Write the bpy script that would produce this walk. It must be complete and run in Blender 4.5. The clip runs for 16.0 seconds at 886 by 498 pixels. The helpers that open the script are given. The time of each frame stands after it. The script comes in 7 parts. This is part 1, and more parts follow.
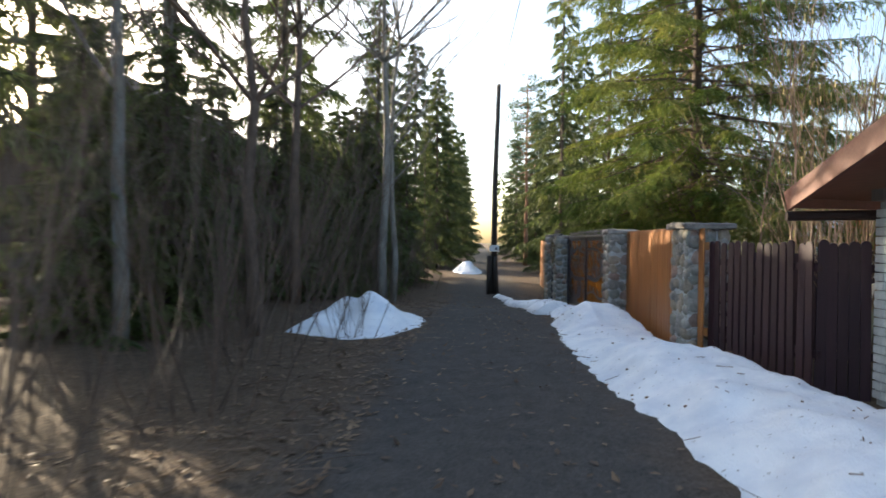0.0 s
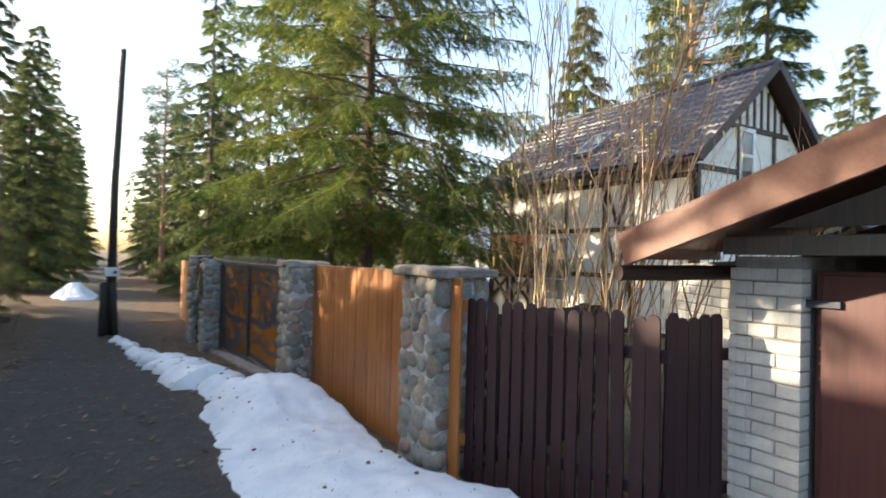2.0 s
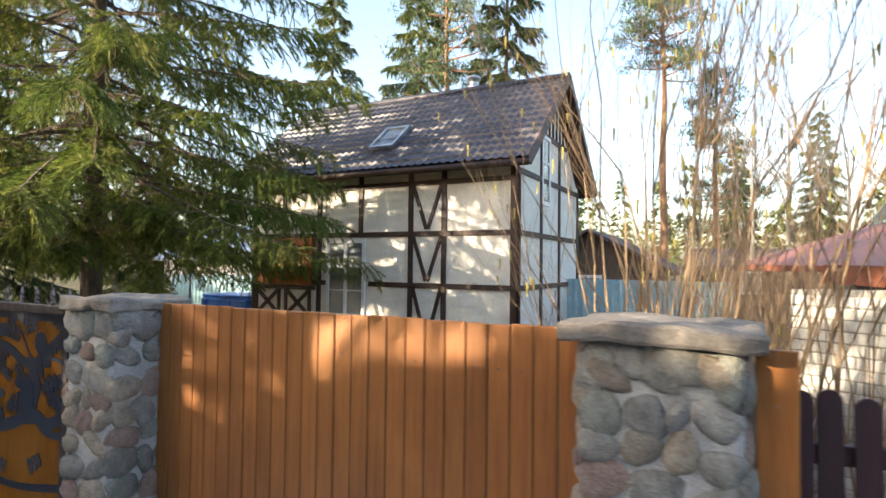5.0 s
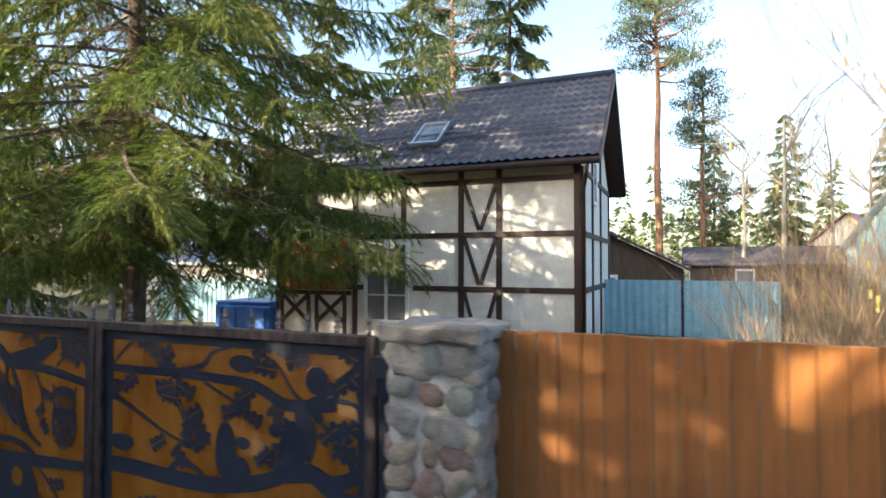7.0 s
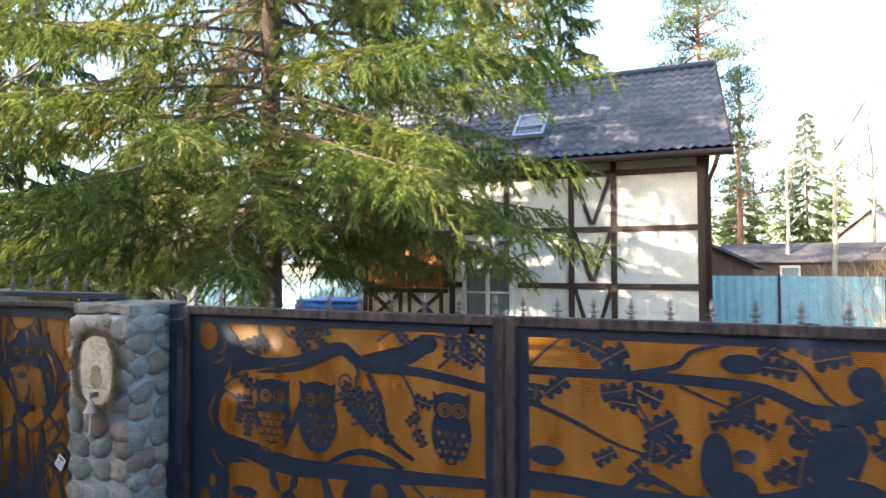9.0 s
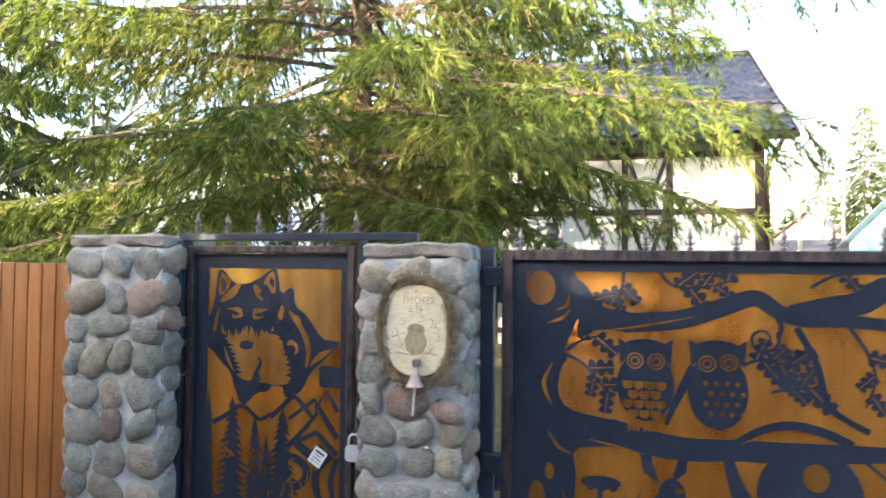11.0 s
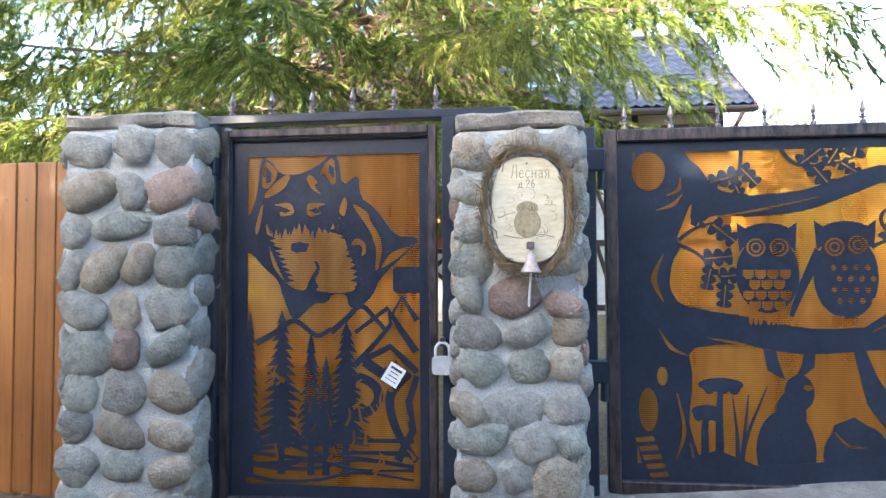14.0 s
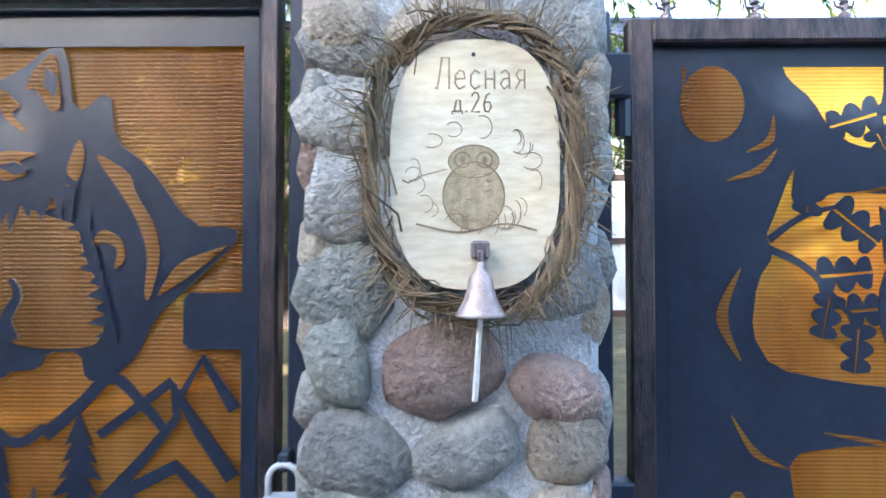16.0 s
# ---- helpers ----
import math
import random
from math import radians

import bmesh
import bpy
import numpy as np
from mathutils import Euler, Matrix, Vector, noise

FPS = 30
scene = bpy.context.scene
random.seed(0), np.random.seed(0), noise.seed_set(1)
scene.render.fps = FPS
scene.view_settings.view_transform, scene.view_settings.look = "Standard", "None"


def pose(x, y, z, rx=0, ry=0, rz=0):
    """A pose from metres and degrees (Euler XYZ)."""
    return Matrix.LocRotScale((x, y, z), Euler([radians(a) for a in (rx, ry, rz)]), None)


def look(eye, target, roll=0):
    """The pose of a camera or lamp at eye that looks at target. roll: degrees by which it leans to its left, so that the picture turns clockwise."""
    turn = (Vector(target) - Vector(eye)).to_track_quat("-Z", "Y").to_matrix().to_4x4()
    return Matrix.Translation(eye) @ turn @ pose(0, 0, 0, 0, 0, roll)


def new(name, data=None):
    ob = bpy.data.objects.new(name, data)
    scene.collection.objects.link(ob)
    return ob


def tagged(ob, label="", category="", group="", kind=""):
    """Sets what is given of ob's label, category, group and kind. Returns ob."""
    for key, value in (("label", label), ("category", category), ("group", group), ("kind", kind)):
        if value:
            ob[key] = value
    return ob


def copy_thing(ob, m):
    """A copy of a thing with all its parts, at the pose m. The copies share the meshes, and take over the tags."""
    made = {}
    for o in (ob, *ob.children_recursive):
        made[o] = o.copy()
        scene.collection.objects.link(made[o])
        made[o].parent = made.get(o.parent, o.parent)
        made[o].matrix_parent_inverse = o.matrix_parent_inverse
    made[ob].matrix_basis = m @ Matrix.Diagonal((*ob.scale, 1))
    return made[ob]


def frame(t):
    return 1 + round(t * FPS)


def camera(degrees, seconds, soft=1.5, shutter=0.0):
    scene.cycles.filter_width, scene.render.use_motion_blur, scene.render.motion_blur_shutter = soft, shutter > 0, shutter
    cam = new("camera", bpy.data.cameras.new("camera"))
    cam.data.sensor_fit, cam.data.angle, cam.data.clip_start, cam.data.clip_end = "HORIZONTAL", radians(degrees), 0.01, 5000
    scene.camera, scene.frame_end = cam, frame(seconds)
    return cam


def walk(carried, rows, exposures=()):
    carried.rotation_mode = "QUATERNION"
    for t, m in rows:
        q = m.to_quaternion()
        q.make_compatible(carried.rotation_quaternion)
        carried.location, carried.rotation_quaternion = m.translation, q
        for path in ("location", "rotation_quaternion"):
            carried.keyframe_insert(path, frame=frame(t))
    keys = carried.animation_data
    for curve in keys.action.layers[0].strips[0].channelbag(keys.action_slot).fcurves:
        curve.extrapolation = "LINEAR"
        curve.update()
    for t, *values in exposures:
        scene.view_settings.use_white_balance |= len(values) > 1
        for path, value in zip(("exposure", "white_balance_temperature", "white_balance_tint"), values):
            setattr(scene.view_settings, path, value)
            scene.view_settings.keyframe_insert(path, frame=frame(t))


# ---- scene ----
import itertools
cam = camera(76.5, 16.0, 1.5, 0.4)
PATH = [
    (0, (-2.199, -15.795, 1.805), (-2.329, -13.799, 1.78), 0.7),
    (0.5, (-2.04, -14.848, 1.791), (-1.977, -12.849, 1.778), 1.3),
    (1, (-1.906, -13.997, 1.82), (-1.595, -12.022, 1.819), 1.1),
    (1.5, (-1.914, -13.337, 1.887), (-1.212, -11.464, 1.916), 2.0),
    (2, (-1.902, -12.663, 2.136), (-0.868, -10.952, 2.17), 1.4),
    (2.5, (-1.979, -12.134, 2.245), (-0.77, -10.542, 2.29), 1.4),
    (3, (-1.912, -11.536, 2.241), (-0.517, -10.104, 2.292), 0.9),
    (3.5, (-1.845, -10.949, 2.205), (-0.316, -9.661, 2.255), 0.4),
    (4, (-1.845, -10.337, 2.206), (-0.204, -9.194, 2.257), 0.2),
    (4.2, (-1.844, -10.071, 2.221), (-0.17, -8.976, 2.273), 0.4),
    (6.3, (-2.185, -7.521, 2.356), (-0.355, -6.717, 2.414), 0.1),
    (6.5, (-2.197, -7.307, 2.368), (-0.368, -6.502, 2.423), 0.0),
    (7, (-2.384, -6.65, 2.354), (-0.537, -5.885, 2.408), 0.1),
    (7.5, (-2.508, -5.873, 2.317), (-0.656, -5.119, 2.375), -0.1),
    (8, (-2.736, -5.285, 2.298), (-0.885, -4.53, 2.353), -0.2),
    (8.5, (-2.881, -4.702, 2.285), (-1.027, -3.953, 2.337), -0.2),
    (8.7, (-2.914, -4.431, 2.284), (-1.058, -3.688, 2.336), -0.2),
    (10.8, (-3.056, -1.347, 1.985), (-1.105, -0.91, 2.047), 0.6),
    (11, (-2.989, -1.19, 1.908), (-1.042, -0.736, 1.958), 0.5),
    (11.5, (-2.94, -0.726, 1.67), (-0.986, -0.303, 1.715), 0.0),
    (12, (-2.829, -0.404, 1.471), (-0.87, -0.004, 1.521), 0.1),
    (12.5, (-2.838, -0.273, 1.372), (-0.871, 0.087, 1.439), -0.0),
    (13, (-2.858, -0.243, 1.335), (-0.883, 0.063, 1.409), -0.3),
    (13.5, (-2.826, -0.272, 1.33), (-0.842, -0.026, 1.396), -0.3),
    (14, (-2.674, -0.287, 1.314), (-0.686, -0.084, 1.378), -0.3),
    (14.5, (-2.374, -0.257, 1.327), (-0.383, -0.074, 1.371), -0.3),
    (15, (-1.991, -0.281, 1.356), (0.002, -0.128, 1.402), -0.4),
    (15.5, (-1.536, -0.327, 1.372), (0.462, -0.252, 1.404), -0.5),
    (16, (-1.237, -0.365, 1.38), (0.762, -0.334, 1.432), -0.0),
]
EXPOSURES = [(0, 1.9, 6400, 10), (1.0, 1.8, 5800, 8), (1.8, 2.15, 6400, 10), (2.5, 2.2, 6700, 12), (4.2, 2.25, 6800, 12), (7.0, 2.15, 6250, 11), (8.5, 2.7, 6150, 10), (10.8, 3.45, 6450, 10), (13, 3.85, 6050, 10), (14.6, 3.9, 5850, 10), (16, 3.9, 5450, 10)]
walk(cam, [(t, look(eye, target, roll)) for t, eye, target, roll in PATH], EXPOSURES)

# ---- world, sun, exposure ----
SUN_AZ = radians(-52)          # from +y towards -x
SUN_EL = radians(15)
SUN_DIR = Vector((math.sin(SUN_AZ) * math.cos(SUN_EL), math.cos(SUN_AZ) * math.cos(SUN_EL), math.sin(SUN_EL)))
world = bpy.data.worlds.new("sky")
scene.world = world
world.use_nodes = True
wn = world.node_tree
sky = wn.nodes.new("ShaderNodeTexSky")
sky.sky_type = 'NISHITA'
sky.sun_disc = False
sky.sun_elevation = SUN_EL
sky.sun_rotation = SUN_AZ
sky.air_density, sky.dust_density, sky.ozone_density = 1.0, 3.0, 1.0
wn.links.new(sky.outputs[0], wn.nodes["Background"].inputs[0])
wn.nodes["Background"].inputs[1].default_value = 0.15
sun_data = bpy.data.lights.new("sun", 'SUN')
sun_data.energy, sun_data.angle, sun_data.color = 3.6, radians(0.6), (1.0, 0.84, 0.60)
sun = new("sun", sun_data)
sun.matrix_world = look(SUN_DIR * 60, (0, 0, 0))


# ---- materials ----
class Mat:
    """A small builder for procedural materials."""
    def __init__(self, name, rough=0.7, metal=0.0, spec=0.5):
        self.m = bpy.data.materials.new(name)
        self.m.use_nodes = True
        self.t = self.m.node_tree
        self.b = self.t.nodes["Principled BSDF"]
        self.b.inputs["Roughness"].default_value = rough
        self.b.inputs["Metallic"].default_value = metal
        self.b.inputs["Specular IOR Level"].default_value = spec

    def node(self, kind, **kw):
        n = self.t.nodes.new(kind)
        for k, v in kw.items():
            n.inputs[k.replace("_", " ")].default_value = v
        return n

    def link(self, a, b):
        self.t.links.new(a, b)

    def coords(self, scale=(1, 1, 1), generated=False):
        c = self.node("ShaderNodeTexCoord")
        mp = self.node("ShaderNodeMapping")
        mp.inputs["Scale"].default_value = scale
        self.link(c.outputs["Object"], mp.inputs["Vector"])
        return mp.outputs[0]

    def world(self, scale=(1, 1, 1)):
        g = self.node("ShaderNodeNewGeometry")
        mp = self.node("ShaderNodeMapping")
        mp.inputs["Scale"].default_value = scale
        self.link(g.outputs["Position"], mp.inputs["Vector"])
        return mp.outputs[0]

    def noise(self, vec, scale, detail=4.0, rough=0.55, distort=0.0):
        n = self.node("ShaderNodeTexNoise", Scale=scale, Detail=detail, Roughness=rough, Distortion=distort)
        self.link(vec, n.inputs["Vector"])
        return n.outputs["Fac"]

    def ramp(self, fac, stops):
        r = self.node("ShaderNodeValToRGB")
        e = r.color_ramp.elements
        while len(e) < len(stops):
            e.new(0.5)
        for el, (p, c) in zip(e, stops):
            el.position, el.color = p, (*c, 1)
        self.link(fac, r.inputs[0])
        return r.outputs[0]

    def mix(self, fac, a, b, blend='MIX'):
        n = self.node("ShaderNodeMix")
        n.data_type, n.blend_type = 'RGBA', blend
        for v, i in ((fac, 0), (a, 6), (b, 7)):
            if hasattr(v, "links"):
                self.link(v, n.inputs[i])
            elif i == 0:
                n.inputs[0].default_value = v
            else:
                n.inputs[i].default_value = (*v, 1)
        return n.outputs[2]

    def random(self, lo, hi, island=False):
        n = self.node("ShaderNodeNewGeometry" if island else "ShaderNodeObjectInfo")
        mr = self.node("ShaderNodeMapRange")
        mr.inputs[3].default_value, mr.inputs[4].default_value = lo, hi
        self.link(n.outputs["Random Per Island" if island else "Random"], mr.inputs[0])
        return mr.outputs[0]

    def tint(self, col, value):
        n = self.node("ShaderNodeHueSaturation")
        self.link(col, n.inputs["Color"])
        self.link(value, n.inputs["Value"])
        return n.outputs[0]

    def color(self, c):
        if hasattr(c, "links"):
            self.link(c, self.b.inputs["Base Color"])
        else:
            self.b.inputs["Base Color"].default_value = (*c, 1)
        return self

    def bump(self, fac, strength=0.3, dist=0.01):
        n = self.node("ShaderNodeBump", Strength=strength, Distance=dist)
        self.link(fac, n.inputs["Height"])
        self.link(n.outputs[0], self.b.inputs["Normal"])
        return self

    def rough(self, fac, lo, hi):
        mr = self.node("ShaderNodeMapRange")
        mr.inputs[3].default_value, mr.inputs[4].default_value = lo, hi
        self.link(fac, mr.inputs[0])
        self.link(mr.outputs[0], self.b.inputs["Roughness"])
        return self


def speckled(name, stops, scale, rough=0.8, bump=0.3, dist=0.01, var=(0.85, 1.15), stretch=(1, 1, 1), metal=0.0, spec=0.5, island=False, world=False, fine=9.0):
    m = Mat(name, rough, metal, spec)
    v = m.world(stretch) if world else m.coords(stretch)
    n = m.noise(v, scale, 5, 0.6)
    n2 = m.noise(v, scale * fine, 3, 0.6)
    c = m.ramp(n, stops)
    c = m.mix(0.3, c, m.ramp(n2, [(0.3, (0.25, 0.25, 0.25)), (0.7, (0.9, 0.9, 0.9))]), 'OVERLAY')
    c = m.tint(c, m.random(var[0], var[1], island))
    m.color(c).bump(n2, bump, dist)
    m.rough(n2, max(rough - 0.12, 0.05), min(rough + 0.1, 1))
    return m.m


def leafy(name, stops, scale, trans=0.25, rough=0.55):
    m = Mat(name, rough, 0, 0.3)
    n = m.noise(m.world(), scale, 3)
    c = m.tint(m.ramp(n, stops), m.random(0.6, 1.35, True))
    m.color(c)
    tr = m.node("ShaderNodeBsdfTranslucent")
    m.link(c, tr.inputs[0])
    ms = m.node("ShaderNodeMixShader")
    ms.inputs[0].default_value = trans
    m.link(m.b.outputs[0], ms.inputs[1])
    m.link(tr.outputs[0], ms.inputs[2])
    m.link(ms.outputs[0], m.t.nodes["Material Output"].inputs[0])
    return m.m


def wood(name, dark, mid, light, axis=2, rough=0.45, gloss=0.5, var=(0.85, 1.12), knots=True):
    m = Mat(name, rough, 0, gloss)
    st = [22, 22, 22]
    st[axis] = 1.1
    v = m.world(st)
    n = m.noise(v, 1.6, 6, 0.62, 0.6)
    n2 = m.noise(v, 7.0, 3, 0.6)
    c = m.ramp(n, [(0.3, dark), (0.5, mid), (0.72, light)])
    c = m.mix(0.25, c, m.ramp(n2, [(0.35, dark), (0.6, light)]))
    big = m.noise(m.world(), 1.3, 3)
    c = m.mix(0.35, c, m.ramp(big, [(0.35, dark), (0.65, light)]))
    c = m.tint(c, m.random(*var))
    m.color(c).bump(n, 0.25, 0.004)
    m.rough(n2, rough - 0.1, rough + 0.15)
    return m.m


M_PLANK = wood("varnished_plank", (0.19, 0.068, 0.018), (0.32, 0.122, 0.032), (0.42, 0.175, 0.05), rough=0.42)
M_PICKET = wood("maroon_painted_wood", (0.020, 0.008, 0.012), (0.032, 0.012, 0.017), (0.046, 0.019, 0.024), rough=0.55, var=(0.8, 1.2))
M_DOORWOOD = wood("maroon_door_paint", (0.05, 0.014, 0.014), (0.075, 0.02, 0.02), (0.10, 0.03, 0.028), rough=0.5)
M_SHUTTER = wood("orange_shutter_wood", (0.30, 0.075, 0.014), (0.42, 0.12, 0.022), (0.5, 0.17, 0.035), rough=0.45)
M_BEAM = wood("dark_brown_beam", (0.022, 0.010, 0.008), (0.035, 0.016, 0.012), (0.055, 0.026, 0.02), rough=0.6)
M_BARGE = wood("red_brown_bargeboard", (0.13, 0.042, 0.026), (0.19, 0.066, 0.040), (0.25, 0.095, 0.06), axis=0, rough=0.5)
M_GREYWOOD = wood("weathered_grey_wood", (0.10, 0.085, 0.07), (0.16, 0.14, 0.115), (0.24, 0.21, 0.18), rough=0.8)
M_POLE = wood("tarred_pole", (0.014, 0.011, 0.009), (0.03, 0.024, 0.02), (0.06, 0.048, 0.04), rough=0.75)
M_STONE_MAT = []
for nm, a, b in (("grey", (0.16, 0.155, 0.145), (0.37, 0.355, 0.32)), ("warm", (0.20, 0.165, 0.125), (0.42, 0.36, 0.285)),
                 ("red", (0.19, 0.125, 0.105), (0.36, 0.27, 0.225)), ("green", (0.15, 0.16, 0.14), (0.34, 0.34, 0.30))):
    M_STONE_MAT.append(speckled(nm + "_fieldstone", [(0.25, a), (0.5, [(u + w) / 2 for u, w in zip(a, b)]), (0.75, b)], 14, 0.78, 0.9, 0.02, (0.75, 1.2), fine=5, world=True))
M_MORTAR = speckled("mortar", [(0.3, (0.42, 0.435, 0.45)), (0.7, (0.60, 0.605, 0.60))], 12, 0.9, 0.7, 0.02, world=True)
M_CAP = speckled("concrete_cap", [(0.3, (0.15, 0.135, 0.12)), (0.7, (0.31, 0.275, 0.24))], 9, 0.85, 0.8, 0.015, world=True)
# the blue in this base colour stands for sky reflected in dark steel
M_IRON = speckled("sky_tinted_black_steel", [(0.35, (0.0105, 0.0165, 0.033)), (0.7, (0.018, 0.027, 0.048))], 5, 0.42, 0.05, 0.002, (0.95, 1.05), world=True, spec=0.5)
M_COPPER = speckled("copper_brushed_iron_frame", [(0.35, (0.019, 0.019, 0.026)), (0.66, (0.105, 0.078, 0.074))], 26, 0.4, 0.6, 0.006, (0.95, 1.05), (1, 1, 0.25), metal=0.5, world=True)
M_FORGED = speckled("forged_iron", [(0.35, (0.10, 0.085, 0.095)), (0.7, (0.26, 0.205, 0.20))], 30, 0.45, 0.3, 0.003, metal=0.5)
M_BRICK = speckled("white_silicate_brick", [(0.3, (0.56, 0.55, 0.52)), (0.7, (0.74, 0.73, 0.69))], 10, 0.85, 0.35, 0.004, (0.86, 1.08))
M_JOINT = speckled("grey_joint", [(0.3, (0.24, 0.23, 0.21)), (0.7, (0.36, 0.35, 0.33))], 14, 0.9, 0.4, 0.005, world=True)
M_PLASTER = speckled("cream_plaster", [(0.3, (0.60, 0.57, 0.51)), (0.7, (0.74, 0.71, 0.65))], 3, 0.85, 0.15, 0.004, (0.97, 1.03), world=True)
M_WHITE = speckled("white_window_paint", [(0.3, (0.66, 0.67, 0.68)), (0.7, (0.8, 0.8, 0.8))], 6, 0.45, 0.05, 0.002)
M_BARK = speckled("spruce_bark", [(0.3, (0.05, 0.036, 0.028)), (0.7, (0.15, 0.115, 0.09))], 9, 0.9, 0.9, 0.03, (0.8, 1.2), (1, 1, 0.35), world=True)
M_PINEBARK = speckled("orange_pine_bark", [(0.3, (0.16, 0.075, 0.04)), (0.7, (0.33, 0.19, 0.11))], 5, 0.9, 0.7, 0.03, (0.9, 1.1), (1, 1, 0.4), world=True)
M_GREYBARK = speckled("grey_bark", [(0.3, (0.10, 0.09, 0.08)), (0.7, (0.24, 0.22, 0.19))], 7, 0.9, 0.5, 0.02, (0.7, 1.2), (1, 1, 0.4), world=True)
M_TWIG = speckled("reddish_twig", [(0.3, (0.055, 0.034, 0.025)), (0.7, (0.15, 0.098, 0.068))], 5, 0.75, 0.2, 0.005, (0.6, 1.3), world=True, island=True)
M_DRYTWIG = speckled("dry_inner_twig", [(0.3, (0.13, 0.085, 0.045)), (0.7, (0.34, 0.24, 0.13))], 5, 0.8, 0.2, 0.004, (0.7, 1.25), world=True, island=True)
M_HAZEL = speckled("hazel_bark", [(0.3, (0.16, 0.105, 0.062)), (0.7, (0.36, 0.25, 0.15))], 6, 0.7, 0.3, 0.004, (0.7, 1.2), world=True, island=True)
M_NEEDLE = leafy("spruce_needles", [(0.3, (0.058, 0.104, 0.021)), (0.5, (0.135, 0.178, 0.037)), (0.7, (0.245, 0.245, 0.062))], 0.9, 0.5)
M_NEEDLE_FAR = leafy("far_spruce_needles", [(0.3, (0.058, 0.088, 0.028)), (0.7, (0.145, 0.165, 0.055))], 0.35, 0.42)
M_PINENEEDLE = leafy("pine_needles", [(0.3, (0.05, 0.085, 0.045)), (0.7, (0.10, 0.14, 0.06))], 0.6, 0.25)
M_CATKIN = leafy("yellow_catkin", [(0.3, (0.36, 0.30, 0.08)), (0.7, (0.52, 0.46, 0.16))], 5, 0.3)
M_DEADLEAF = leafy("dry_leaf", [(0.3, (0.09, 0.05, 0.03)), (0.7, (0.24, 0.155, 0.09))], 3, 0.15)
M_BLUE = speckled("blue_plastic", [(0.3, (0.012, 0.10, 0.42)), (0.7, (0.02, 0.16, 0.55))], 4, 0.4, 0.05, 0.002, world=True)
M_BLUESHEET = speckled("pale_blue_sheet_steel", [(0.3, (0.20, 0.38, 0.46)), (0.7, (0.30, 0.50, 0.58))], 4, 0.4, 0.05, 0.002, world=True)
M_ZINC = speckled("zinc_sheet", [(0.3, (0.34, 0.37, 0.40)), (0.7, (0.5, 0.52, 0.54))], 6, 0.35, 0.1, 0.002, metal=0.8)
M_SHED = speckled("brown_shed_boards", [(0.3, (0.055, 0.035, 0.025)), (0.7, (0.12, 0.08, 0.055))], 3, 0.8, 0.3, 0.01, (0.8, 1.2), (6, 6, 0.5), world=True)
M_SLATE = speckled("dark_roof_felt", [(0.3, (0.04, 0.036, 0.04)), (0.7, (0.085, 0.075, 0.08))], 3, 0.8, 0.3, 0.01, world=True)
M_PLYWOOD = speckled("birch_plywood", [(0.3, (0.58, 0.50, 0.35)), (0.7, (0.72, 0.65, 0.49))], 4, 0.6, 0.15, 0.002, (0.97, 1.03), (1, 0.6, 2.4), world=True)
M_FAINT = speckled("faint_burnt_shading", [(0.3, (0.27, 0.22, 0.135)), (0.7, (0.42, 0.35, 0.22))], 60, 0.8, 0.1, 0.001, world=True)
M_BURNT = speckled("burnt_engraving", [(0.3, (0.22, 0.165, 0.10)), (0.7, (0.33, 0.26, 0.16))], 20, 0.8, 0.1, 0.001, world=True)
M_WREATH = speckled("dry_vine", [(0.3, (0.11, 0.075, 0.042)), (0.7, (0.32, 0.23, 0.125))], 20, 0.8, 0.2, 0.002, (0.55, 1.35), world=True, island=True)
M_BELL = speckled("patinated_copper_bell", [(0.3, (0.30, 0.20, 0.16)), (0.55, (0.42, 0.34, 0.31)), (0.75, (0.45, 0.47, 0.46))], 24, 0.4, 0.2, 0.002, metal=0.35)
M_CORD = speckled("pale_cord", [(0.3, (0.45, 0.44, 0.40)), (0.7, (0.62, 0.6, 0.55))], 40, 0.9, 0.3, 0.002)
M_STEEL = speckled("grey_padlock_steel", [(0.3, (0.44, 0.46, 0.48)), (0.7, (0.58, 0.6, 0.62))], 20, 0.4, 0.1, 0.001, metal=0.2)
M_PAPER = speckled("white_paper", [(0.3, (0.68, 0.70, 0.72)), (0.7, (0.8, 0.8, 0.8))], 20, 0.6, 0.2, 0.002)
M_INK = speckled("dark_ink", [(0.3, (0.03, 0.04, 0.08)), (0.7, (0.06, 0.07, 0.12))], 20, 0.6, 0.05, 0.001)
M_CURTAIN = speckled("grey_curtain", [(0.3, (0.10, 0.11, 0.12)), (0.7, (0.30, 0.32, 0.34))], 5, 0.8, 0.1, 0.002, (0.9, 1.1), (1, 6, 0.3), world=True)


def snow_material():
    m = Mat("old_granular_snow", 0.55, 0, 0.35)
    v = m.world()
    n = m.noise(v, 3.0, 5, 0.6)
    n2 = m.noise(v, 45, 4, 0.65)
    c = m.ramp(n, [(0.3, (0.66, 0.70, 0.76)), (0.6, (0.84, 0.86, 0.88))])
    specks = m.ramp(m.noise(v, 30, 2, 0.4), [(0.70, (1, 1, 1)), (0.76, (0.22, 0.17, 0.12))])
    c = m.mix(0.85, c, specks, 'MULTIPLY')
    m.color(c).bump(n2, 0.55, 0.02)
    m.b.inputs["Subsurface Weight"].default_value = 0.0
    return m.m


